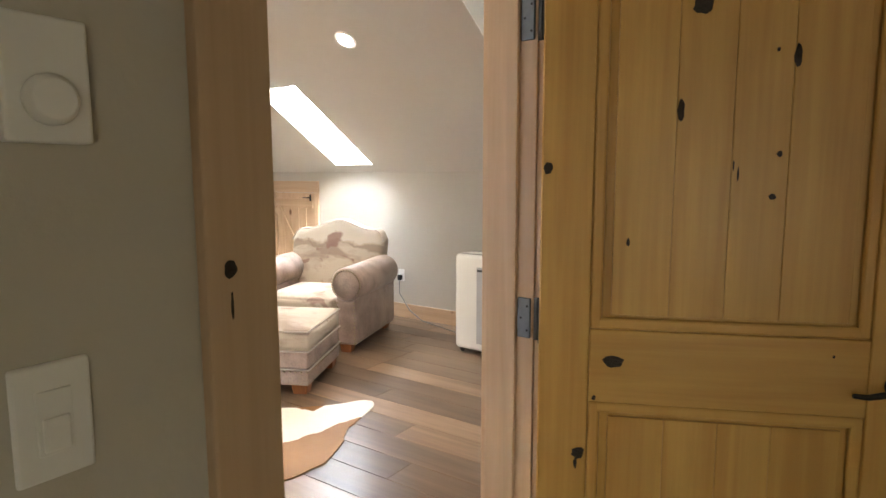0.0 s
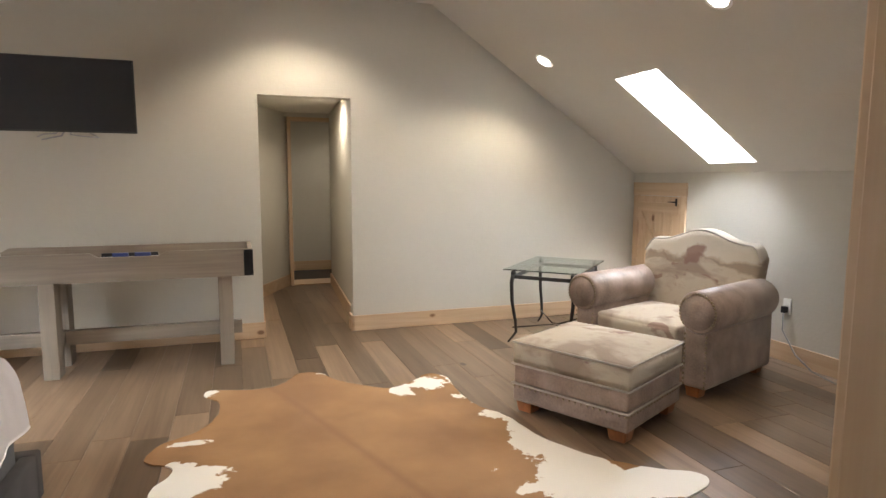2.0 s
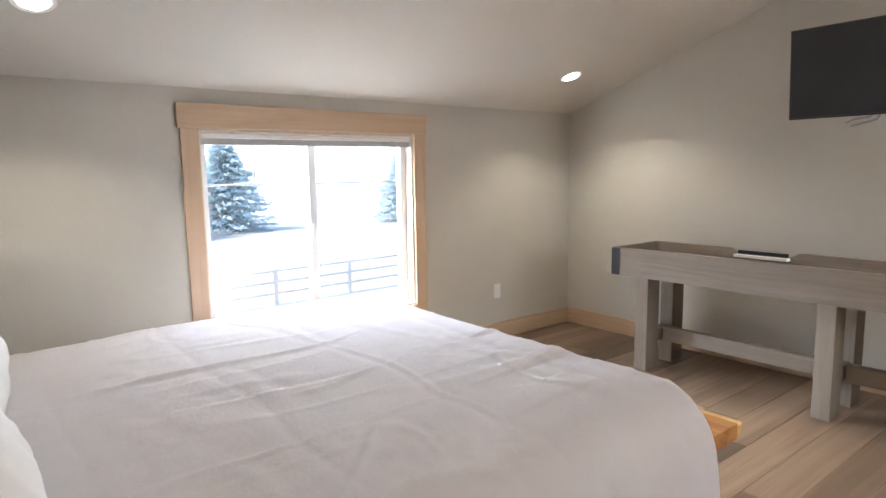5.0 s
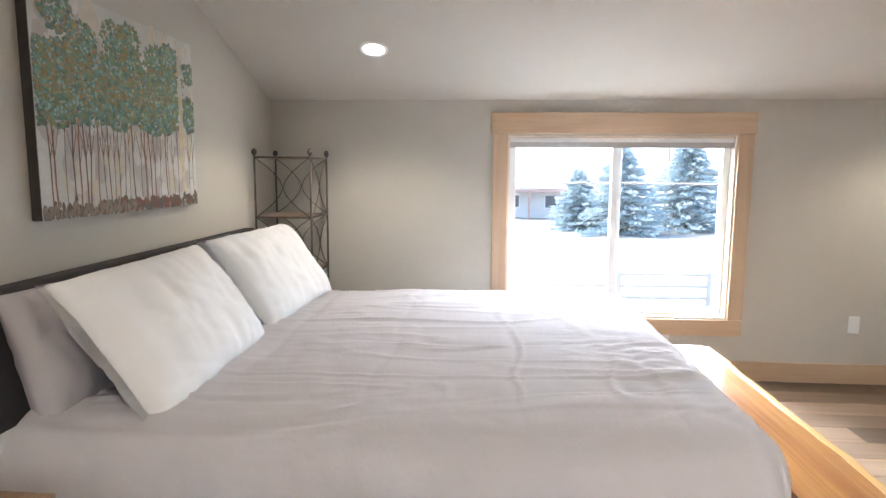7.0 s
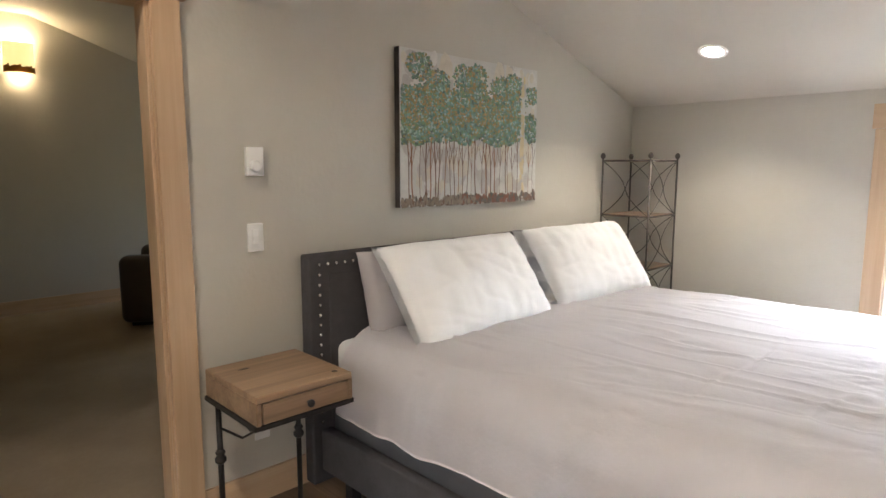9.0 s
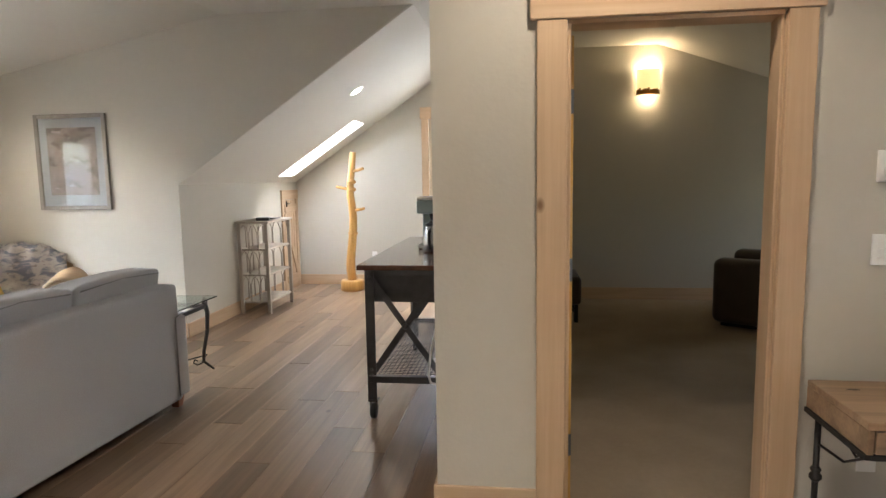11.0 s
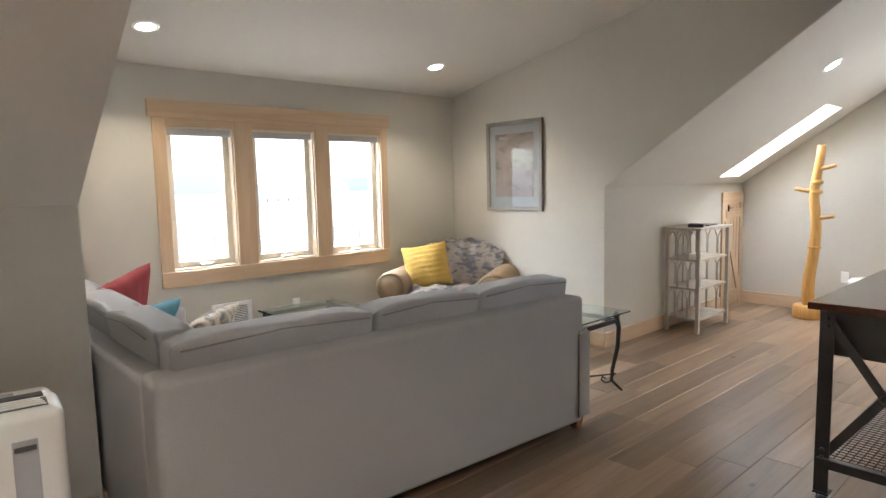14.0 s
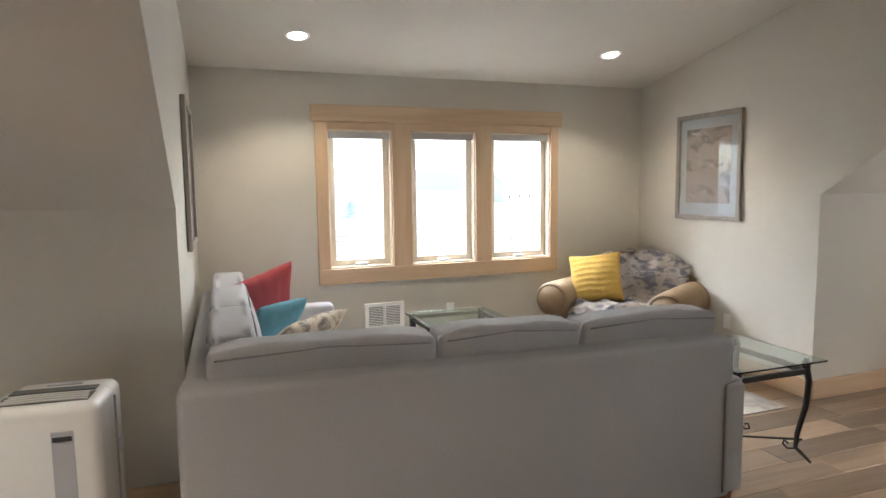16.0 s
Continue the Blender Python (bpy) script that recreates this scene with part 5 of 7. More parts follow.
def tapestry(name, base, dark, accent, scale=2.2, skyline=0.0):
    """A woven scene in faded tones: pale ground with hill-like and figure-like patches."""
    m = bpy.data.materials.new(name)
    m.use_nodes = True
    n, l = m.node_tree.nodes, m.node_tree.links
    b = n["Principled BSDF"]
    b.inputs["Roughness"].default_value = 0.85
    b.inputs["Specular IOR Level"].default_value = 0.25
    co = n.new("ShaderNodeTexCoord")
    mp = n.new("ShaderNodeMapping")
    mp.inputs["Scale"].default_value = (1.0, 1.0, 1.9)
    l.new(co.outputs["Object"], mp.inputs["Vector"])
    last = None
    for k, (sc, lo, hi, colr) in enumerate(((scale, 0.50, 0.60, dark), (scale * 2.3, 0.60, 0.66, accent), (scale * 6, 0.58, 0.72, dark))):
        t = n.new("ShaderNodeTexNoise")
        t.inputs["Scale"].default_value, t.inputs["Detail"].default_value, t.inputs["Distortion"].default_value = sc, 5, 0.6
        off = n.new("ShaderNodeVectorMath")
        off.inputs[1].default_value = (k * 7.3, k * 3.1, k * 5.7)
        l.new(mp.outputs[0], off.inputs[0])
        l.new(off.outputs[0], t.inputs["Vector"])
        r = n.new("ShaderNodeMapRange")
        r.inputs["From Min"].default_value, r.inputs["From Max"].default_value = lo, hi
        r.inputs["To Max"].default_value = 0.75 if k < 2 else 0.3
        l.new(t.outputs[0], r.inputs["Value"])
        mix = n.new("ShaderNodeMix")
        mix.data_type = "RGBA"
        l.new(r.outputs[0], mix.inputs["Factor"])
        if last is None:
            mix.inputs["A"].default_value = (*base, 1)
        else:
            l.new(last, mix.inputs["A"])
        mix.inputs["B"].default_value = (*colr, 1)
        last = mix.outputs["Result"]
    if skyline:
        # above the seat: pale sky, a dark ragged ridge and one reddish patch before it
        sp = n.new("ShaderNodeSeparateXYZ")
        l.new(co.outputs["Object"], sp.inputs[0])
        rag = n.new("ShaderNodeTexNoise")
        rag.inputs["Scale"].default_value, rag.inputs["Detail"].default_value = 5.0, 8
        l.new(co.outputs["Object"], rag.inputs["Vector"])

        def calc(op, a, c):
            q = n.new("ShaderNodeMath")
            q.operation, q.use_clamp = op, op == "MULTIPLY_ADD"
            for i, v in enumerate((a, c)):
                if isinstance(v, (int, float)):
                    q.inputs[i].default_value = v
                else:
                    l.new(v, q.inputs[i])
            return q.outputs[0]

        def layer(height, color, amount):
            """Lays a colour over what is there wherever height is above nought."""
            r = n.new("ShaderNodeMapRange")
            r.inputs["From Max"].default_value, r.inputs["To Max"].default_value = 0.02, amount
            l.new(height, r.inputs["Value"])
            mix = n.new("ShaderNodeMix")
            mix.data_type = "RGBA"
            l.new(r.outputs[0], mix.inputs["Factor"])
            l.new(last, mix.inputs["A"])
            mix.inputs["B"].default_value = (*color, 1)
            return mix.outputs["Result"]

        wob = calc("MULTIPLY", calc("SUBTRACT", rag.outputs[0], 0.5), 0.34)
        rise = calc("SUBTRACT", calc("ADD", sp.outputs["Z"], wob), skyline)
        last = layer(rise, (0.50, 0.45, 0.375), 0.9)
        ridge = calc("MINIMUM", calc("SUBTRACT", 0.0, rise), calc("ADD", rise, calc("MULTIPLY", calc("ABSOLUTE", sp.outputs["X"], 0.0), 0.28)))
        last = layer(ridge, (0.235, 0.185, 0.135), 0.75)
        far = calc("SQRT", calc("ADD", calc("POWER", calc("ABSOLUTE", calc("ADD", sp.outputs["X"], 0.02), 0.0), 2.0), calc("POWER", calc("ABSOLUTE", calc("SUBTRACT", sp.outputs["Z"], skyline + 0.01), 0.0), 2.0)), 0.0)
        last = layer(calc("SUBTRACT", calc("ADD", 0.085, calc("MULTIPLY", wob, 0.9)), far), (0.21, 0.12, 0.10), 0.85)
    l.new(last, b.inputs["Base Color"])
    w = n.new("ShaderNodeTexNoise")
    w.inputs["Scale"].default_value = 350
    l.new(co.outputs["Object"], w.inputs["Vector"])
    bp = n.new("ShaderNodeBump")
    bp.inputs["Strength"].default_value, bp.inputs["Distance"].default_value = 0.3, 0.004
    l.new(w.outputs[0], bp.inputs["Height"])
    l.new(bp.outputs[0], b.inputs["Normal"])
    return m


SCENE_CLOTH = tapestry("scenic_tapestry", (0.43, 0.365, 0.29), (0.22, 0.165, 0.13), (0.20, 0.115, 0.095), skyline=0.80)
LEATHER = material("taupe_leather", (0.275, 0.205, 0.17), 0.32, scale=6, spread=0.55, bump=0.25, bump_scale=120)


def roll_arm(bm, x, y0, y1, z, r, m=None):
    """A horizontal roll along y with rounded ends."""
    prof = [(r * 0.90, 0), (r, 0.02), (r, (y1 - y0) - 0.05), (r * 0.85, y1 - y0)]
    lathe(bm, prof, 28, Matrix.Translation((x, y0, z)) @ pose(0, 0, 0, -90, 0, 0))


def armchair(name, label, m, cloth, arm_mat, camel, width=1.04, depth=0.92, back_h=0.93, arm_z=0.50, ar=0.135):
    """Front looks along -y. Feet, base, rolled arms, seat cushion and a back with a raised crest."""
    ob = thing(name, label, "armchair", m=m)
    hw = width / 2
    for x in (-hw + 0.16, hw - 0.16):
        for y in (0.08, depth - 0.08):
            bm = bmesh.new()
            box(bm, x - 0.05, x + 0.05, y - 0.05, y + 0.05, 0.0, 0.075)
            for v in bm.verts:
                if v.co.z < 0.01:
                    v.co.x, v.co.y = x + (v.co.x - x) * 0.8, y + (v.co.y - y) * 0.8
            part("foot", rounded(bm, 0.006), FOOTWOOD, ob, "tapered amber wooden foot")
    soft_box("base", -hw + 0.12, hw - 0.12, 0.03, depth - 0.03, 0.07, 0.30, arm_mat, ob, 0.02, 3)
    for sgn in (-1, 1):
        x = sgn * (hw - ar)
        a = soft_box("arm", x - 0.085, x + 0.085, 0.0, depth - 0.06, 0.07, arm_z, arm_mat, ob, 0.03, 3)
        bm = bmesh.new()
        roll_arm(bm, x + sgn * 0.015, -0.02, depth - 0.10, arm_z, ar)
        part("arm_roll", bm, arm_mat, a)
        bm = bmesh.new()
        lathe(bm, [(ar * 0.74, -0.004), (ar * 0.80, 0.006), (ar * 0.2, 0.012)], 24, Matrix.Translation((x + sgn * 0.015, -0.016, arm_z)) @ pose(0, 0, 0, 90, 0, 0))
        part("scroll_face", bm, arm_mat, a)
        bm = bmesh.new()
        for k in range(26):
            t = math.radians(-40 + 260 * k / 25)
            lathe(bm, [(0.009, 0), (0.007, 0.004), (0.003, 0.006)], 8, Matrix.Translation((x + sgn * 0.015 + ar * 0.86 * math.cos(t), -0.02, arm_z + ar * 0.86 * math.sin(t))) @ pose(0, 0, 0, 90, 0, 0))
        for k in range(11):
            for e in (-0.07, 0.07):
                lathe(bm, [(0.009, 0), (0.007, 0.004), (0.003, 0.006)], 8, Matrix.Translation((x + e, -0.0005, 0.09 + k * 0.032)) @ pose(0, 0, 0, 90, 0, 0))
        tagged(part("nailhead_trim", bm, TACK, a, "row of dark brass nailheads"), kind="stuff")
    iw = hw - 2 * ar + 0.02
    soft_box("seat_cushion", -iw, iw, -0.015, depth - 0.30, 0.28, 0.44, cloth, ob, 0.045, 4, puff=0.03)
    bm = bmesh.new()
    n = 24
    bw = hw - 0.11
    pts = [(-bw + 0.02, 0.25)]
    pts += [(bw - 0.02, 0.25)]
    for k in range(n + 1):
        u = 1 - 2 * k / n
        crest = back_h - 0.085 * (1 - (math.cos(min(1, abs(u) / 0.72) * math.pi) * 0.5 + 0.5)) - (0.10 * max(0, (abs(u) - 0.82) / 0.18) ** 2)
        if not camel:
            crest = back_h - 0.16 * abs(u) ** 2.5
        pts.append((bw * u, crest))
    prism(bm, pts, "y", depth - 0.30, depth - 0.10)
    for v in bm.verts:
        v.co.y += (v.co.z - 0.3) * 0.20
    edges = [e for e in bm.edges if len(e.link_faces) == 2 and e.calc_face_angle() > 0.9]
    bmesh.ops.bevel(bm, geom=edges, offset=0.055, segments=4, profile=0.5, affect="EDGES", clamp_overlap=True)
    back = part("backrest", bm, cloth, ob, smooth=True)
    piping("piping", [(x_, depth - 0.275 + (z_ - 0.3) * 0.20, z_ - 0.006) for x_, z_ in pts[2:]], PIPE, back, 0.006)
    return ob


armchair("armchair", "rolled-arm armchair in faded tapestry with leather arms", pose(2.90, 2.915, 0, 0, 0, -70), SCENE_CLOTH, LEATHER, True, 1.12, 0.95, 1.0, 0.555)
ott = thing("ottoman", "square tapestry ottoman with leather band and piping", "ottoman", m=pose(2.365, 2.545, 0, 0, 0, 28))
OX, OY = 0.335, 0.365
for x in (-OX + 0.07, OX - 0.07):
    for y in (-OY + 0.07, OY - 0.07):
        bm = bmesh.new()
        box(bm, x - 0.055, x + 0.055, y - 0.055, y + 0.055, 0, 0.07)
        for v in bm.verts:
            if v.co.z < 0.01:
                v.co.x, v.co.y = x + (v.co.x - x) * 0.82, y + (v.co.y - y) * 0.82
        part("foot", rounded(bm, 0.006), FOOTWOOD, ott, "tapered amber wooden foot")
soft_box("lower_band", -OX, OX, -OY, OY, 0.065, 0.175, LEATHER, ott, 0.015, 3)
soft_box("upper_band", -OX + 0.004, OX - 0.004, -OY + 0.004, OY - 0.004, 0.172, 0.29, LEATHER, ott, 0.015, 3)
soft_box("cushion", -OX - 0.005, OX + 0.005, -OY - 0.005, OY + 0.005, 0.285, 0.43, SCENE_CLOTH, ott, 0.03, 4, puff=0.03)
for z in (0.29, 0.42, 0.172):
    e = 0.004
    piping("piping", [(-OX - e, -OY - e, z), (OX + e, -OY - e, z), (OX + e, OY + e, z), (-OX - e, OY + e, z), (-OX - e, -OY - e, z)], PIPE, ott, 0.006)
bm = bmesh.new()
for k in range(20):
    t = -1 + 2 * k / 19
    for s in (-1, 1):
        lathe(bm, [(0.008, 0), (0.003, 0.005)], 8, Matrix.Translation((OX * t * 0.97, s * OY, 0.155)) @ pose(0, 0, 0, -90 * s, 0, 0))
        lathe(bm, [(0.008, 0), (0.003, 0.005)], 8, Matrix.Translation((s * OX, OY * t * 0.97, 0.155)) @ pose(0, 0, 0, 0, 90 * s, 0))
tagged(part("nailhead_trim", bm, TACK, ott, "row of dark brass nailheads"), kind="stuff")

# ---- glass-topped iron tables ----
TABLE_GLASS = glass("table_glass", (0.82, 0.95, 0.92))


def iron_table(w, d, h, m, label, scroll):
    ob = thing("side_table", label, "side table", m=m)
    x0, x1, y0, y1 = -w / 2, w / 2, -d / 2, d / 2
    bm = bmesh.new()
    box(bm, x0, x1, y0, y1, h - 0.010, h)
    g = part("glass_top", rounded(bm, 0.003), TABLE_GLASS, ob, "clear glass top with greenish edge")
    g.visible_shadow = False
    cx_, cy_ = (x0 + x1) / 2, (y0 + y1) / 2
    ins = 0.07
    for x in (x0 + ins, x1 - ins):
        for y in (y0 + ins, y1 - ins):
            dx, dy = (1 if x > cx_ else -1), (1 if y > cy_ else -1)
            bm = bmesh.new()
            prof = [(0.0, h - 0.045), (0.012, h - 0.12), (0.006, h * 0.55), (-0.018, h * 0.28), (-0.022, h * 0.14), (0.0, 0.05), (0.03, 0.008)]
            tube(bm, [(x + dx * a, y + dy * a, z) for a, z in prof], 0.019, 8, 0.008)
            lathe(bm, [(0.022, h - 0.05), (0.022, h - 0.03), (0.012, h - 0.02), (0.012, h - 0.0105)], 12, Matrix.Translation((x, y, 0)))
            if scroll:
                tube(bm, [(x - dx * 0.012, y - dy * 0.012, 0.12), (x - dx * 0.05, y, 0.06), (x - dx * 0.09, y, 0.045), (x - dx * 0.12, y, 0.06), (x - dx * 0.11, y, 0.085), (x - dx * 0.085, y, 0.075)], 0.006, 6)
            part("leg", bm, IRON, ob, "curved iron leg")
    for a, b in (((x0 + ins, y0 + ins), (x1 - ins, y0 + ins)), ((x1 - ins, y0 + ins), (x1 - ins, y1 - ins)), ((x1 - ins, y1 - ins), (x0 + ins, y1 - ins)), ((x0 + ins, y1 - ins), (x0 + ins, y0 + ins))):
        bm = bmesh.new()
        box(bm, min(a[0], b[0]) - 0.01, max(a[0], b[0]) + 0.01, min(a[1], b[1]) - 0.01, max(a[1], b[1]) + 0.01, h - 0.085, h - 0.055)
        part("frame_bar", rounded(bm, 0.003), IRON, ob)
    bm = bmesh.new()
    for s in (-1, 1):
        tube(bm, [(x0 + ins if s < 0 else x1 - ins, y0 + ins, 0.13), (cx_ + s * 0.03, cy_ - 0.03, 0.10), (cx_ + s * 0.03, cy_ + 0.03, 0.10), (x0 + ins if s < 0 else x1 - ins, y1 - ins, 0.13)], 0.006, 6)
    part("stretcher", bm, IRON, ob)
    return ob


iron_table(0.92, 0.64, 0.63, pose(3.0, 4.18, 0, 0, 0, 45), "glass-topped dark iron side table by the wall", False)
iron_table(0.61, 0.61, 0.58, pose(3.825, -1.585, 0), "glass-topped iron end table beside the sofa", True)

# ---- cowhide ----
HIDE = bpy.data.materials.new("cowhide")
HIDE.use_nodes = True
n, l = HIDE.node_tree.nodes, HIDE.node_tree.links
hb = n["Principled BSDF"]
hb.inputs["Roughness"].default_value = 0.65
hb.inputs["Sheen Weight"].default_value = 0.04
co = n.new("ShaderNodeTexCoord")
sep = n.new("ShaderNodeSeparateXYZ")
l.new(co.outputs["Object"], sep.inputs[0])
big = n.new("ShaderNodeTexNoise")
big.inputs["Scale"].default_value, big.inputs["Detail"].default_value, big.inputs["Roughness"].default_value = 4.2, 10, 0.66
l.new(co.outputs["Object"], big.inputs["Vector"])


def mnode(op, a, b=None, c=None):
    q = n.new("ShaderNodeMath")
    q.operation = op
    for i, v in enumerate((a, b, c)):
        if v is None:
            continue
        if isinstance(v, (int, float)):
            q.inputs[i].default_value = v
        else:
            l.new(v, q.inputs[i])
    return q.outputs[0]


px, py = sep.outputs["X"], sep.outputs["Y"]
# distance past a slanting line near the far edge, and from two corner patches
side = mnode("ADD", mnode("MULTIPLY", mnode("SUBTRACT", px, 1.735), 0.86), mnode("MULTIPLY", mnode("SUBTRACT", py, 2.72), 0.04))
low = mnode("MULTIPLY", mnode("SUBTRACT", 2.30, py), 0.30)
side = mnode("ADD", side, mnode("MAXIMUM", low, 0.0))


def hide_spot(x, y, r, tall=1.0):
    """Positive inside a patch at x, y of radius r; tall > 1 flattens it along y."""
    return mnode("SUBTRACT", r, mnode("SQRT", mnode("ADD", mnode("POWER", mnode("ADD", px, -x), 2.0), mnode("POWER", mnode("MULTIPLY", mnode("ADD", py, -y), tall), 2.0))))


white = side
for patch in ((0.10, 2.38, 0.20), (0.08, 2.80, 0.11, 3.0), (0.18, 3.55, 0.06), (0.94, 3.75, 0.05), (1.55, 3.34, 0.13), (1.32, 3.20, 0.08), (1.50, 2.05, 0.05, 2.0), (1.60, 1.83, 0.08, 2.0)):
    white = mnode("MAXIMUM", white, hide_spot(*patch))
# the tip and the near edge turn tan again
tan_edge = mnode("MAXIMUM", mnode("SUBTRACT", 1.66, py), mnode("MINIMUM", mnode("SUBTRACT", px, 1.99), mnode("SUBTRACT", mnode("SUBTRACT", py, 1.76), mnode("MULTIPLY", mnode("MAXIMUM", mnode("SUBTRACT", py, 2.0), 0.0), 9.0))))
white = mnode("SUBTRACT", white, mnode("MULTIPLY", mnode("MAXIMUM", mnode("ADD", tan_edge, 0.02), 0.0), 4.0))
white = mnode("ADD", white, mnode("MULTIPLY", mnode("SUBTRACT", big.outputs[0], 0.5), 0.55))
mask = n.new("ShaderNodeMapRange")
mask.inputs["From Min"].default_value, mask.inputs["From Max"].default_value = 0.0, 0.012
l.new(white, mask.inputs["Value"])
tone = n.new("ShaderNodeTexNoise")
tone.inputs["Scale"].default_value, tone.inputs["Detail"].default_value = 2.2, 6
l.new(co.outputs["Object"], tone.inputs["Vector"])
br = n.new("ShaderNodeValToRGB")
br.color_ramp.elements[0].color, br.color_ramp.elements[1].color = (0.235, 0.112, 0.038, 1), (0.365, 0.197, 0.076, 1)
br.color_ramp.elements[0].position, br.color_ramp.elements[1].position = 0.35, 0.7
l.new(tone.outputs[0], br.inputs[0])
spine = mnode("SUBTRACT", 1.0, mnode("MULTIPLY", mnode("ABSOLUTE", mnode("ADD", mnode("SUBTRACT", px, 0.60), mnode("MULTIPLY", mnode("SUBTRACT", py, 3.45), 0.34))), 22.0))
spine = mnode("MULTIPLY", mnode("MAXIMUM", spine, 0.0), 0.55)
dk = n.new("ShaderNodeMix")
dk.data_type = "RGBA"
l.new(spine, dk.inputs["Factor"])
l.new(br.outputs[0], dk.inputs["A"])
dk.inputs["B"].default_value = (0.20, 0.08, 0.03, 1)
mx = n.new("ShaderNodeMix")
mx.data_type = "RGBA"
l.new(mask.outputs[0], mx.inputs["Factor"])
l.new(dk.outputs["Result"], mx.inputs["A"])
mx.inputs["B"].default_value = (0.80, 0.76, 0.70, 1)
l.new(mx.outputs["Result"], hb.inputs["Base Color"])
hair = n.new("ShaderNodeTexNoise")
hair.inputs["Scale"].default_value = 240
l.new(co.outputs["Object"], hair.inputs["Vector"])
hbp = n.new("ShaderNodeBump")
hbp.inputs["Strength"].default_value, hbp.inputs["Distance"].default_value = 0.35, 0.004
l.new(hair.outputs[0], hbp.inputs["Height"])
l.new(hbp.outputs[0], hb.inputs["Normal"])
hide = thing("cowhide_rug", "brown and white cowhide rug on the plank floor", "rug")
outline = [(-0.08, 2.66), (-0.02, 2.84), (0.14, 2.95), (0.24, 3.15), (0.24, 3.38), (0.15, 3.52), (0.19, 3.61), (0.36, 3.56), (0.56, 3.55), (0.68, 3.66), (0.76, 3.78), (0.90, 3.76), (0.97, 3.60), (1.12, 3.42), (1.30, 3.30),
           (1.47, 3.38), (1.62, 3.50), (1.72, 3.40), (1.70, 3.16), (1.72, 2.86), (1.82, 2.64), (1.88, 2.30), (2.02, 2.02), (2.20, 1.84), (2.38, 1.72), (2.36, 1.62), (2.20, 1.56), (2.00, 1.50), (1.86, 1.40), (1.66, 1.32), (1.47, 1.33),
           (1.25, 1.38), (1.02, 1.30), (0.86, 1.16), (0.70, 1.22), (0.66, 1.42), (0.52, 1.60), (0.38, 1.86), (0.20, 2.02), (0.02, 2.16), (-0.02, 2.34), (0.06, 2.48), (0.02, 2.58)]
dense = []
for k, p in enumerate(outline):
    a, b, c, d = (Vector(outline[(k + o) % len(outline)]) for o in (-1, 0, 1, 2))
    for q in range(5):
        t = q / 5
        v = 0.5 * ((2 * b) + (c - a) * t + (2 * a - 5 * b + 4 * c - d) * t * t + (3 * b - a - 3 * c + d) * t ** 3)
        w = 0.010 * noise.noise((v.x * 14, v.y * 14, 0)) + 0.006 * noise.noise((v.x * 40, v.y * 40, 1))
        nrm = Vector((-(c - b).y, (c - b).x)).normalized()
        dense.append(v + nrm * w)
bm = bmesh.new()
f = bm.faces.new([bm.verts.new((v.x, v.y, 0.001)) for v in dense])
r = bmesh.ops.extrude_face_region(bm, geom=[f])
for v in r["geom"]:
    if isinstance(v, bmesh.types.BMVert):
        v.co.z += 0.006
bmesh.ops.recalc_face_normals(bm, faces=bm.faces)
part("hide", bm, HIDE, hide)

# ---- portable air conditioner ----
GLOSSW = material("gloss_white_plastic", (0.78, 0.77, 0.74), 0.22, scale=3, spread=0.02)
GREYP = material("grey_plastic", (0.42, 0.42, 0.44), 0.4, scale=6, spread=0.04)
DARKP = material("dark_plastic", (0.05, 0.05, 0.05), 0.35, scale=6, spread=0.1)
ac = thing("air_conditioner", "white portable air conditioner standing by the knee wall", "air conditioner", m=pose(3.785, 1.67, 0, 0, 0, -4.5))
AW, AD, AH = 0.20, 0.185, 0.79


def ac_shell(name, y0, y1, x0, x1, z0, z1, mat, r):
    bm = bmesh.new()
    box(bm, x0, x1, y0, y1, z0, z1)
    edges = [e for e in bm.edges if len(e.link_faces) == 2]
    bmesh.ops.bevel(bm, geom=edges, offset=r, segments=5, profile=0.5, affect="EDGES", clamp_overlap=True)
    return part(name, bm, mat, ac, smooth=True)


ac_shell("front_body", -AD, AD, -AW, 0.03, 0.035, AH, GLOSSW, 0.035)
ac_shell("rear_body", -AD + 0.008, AD - 0.008, 0.02, AW - 0.04, 0.035, AH - 0.012, GLOSSW, 0.04)
boxes("seam", GREYP, [(0.026, 0.034, -AD - 0.0005, AD + 0.0005, 0.06, AH - 0.05)], ac, 0.0)
boxes("front_strip", GREYP, [(-AW - 0.003, -AW + 0.004, -0.105, -0.035, 0.10, 0.70)], ac, 0.003, "grey inset strip")
boxes("strip_badge", DARKP, [(-AW - 0.006, -AW - 0.003, -0.10, -0.04, 0.665, 0.682)], ac, 0.001)
boxes("control_panel", DARKP, [(-0.045, 0.01, -0.14, 0.14, AH - 0.003, AH + 0.004)], ac, 0.003, "dark control panel")
boxes("vent_recess", DARKP, [(-0.16, -0.06, -0.145, 0.145, AH - 0.003, AH + 0.0015)], ac, 0.001)
for k in range(4):
    x = -0.147 + k * 0.025
    bm = bmesh.new()
    tube(bm, [(x - 0.02 + 0.02, -0.14 + k * 0.004, AH + 0.002), (x, -0.12 + k * 0.006, AH + 0.005), (x, 0.0, AH + 0.006), (x, 0.12 - k * 0.006, AH + 0.005), (x, 0.14 - k * 0.004, AH + 0.002)], 0.0035, 6)
    part("vent_bar", bm, GLOSSW, ac)
boxes("top_handle", GREYP, [(0.08, 0.11, -0.06, 0.06, AH - 0.014, AH - 0.006)], ac, 0.003)
bm = bmesh.new()
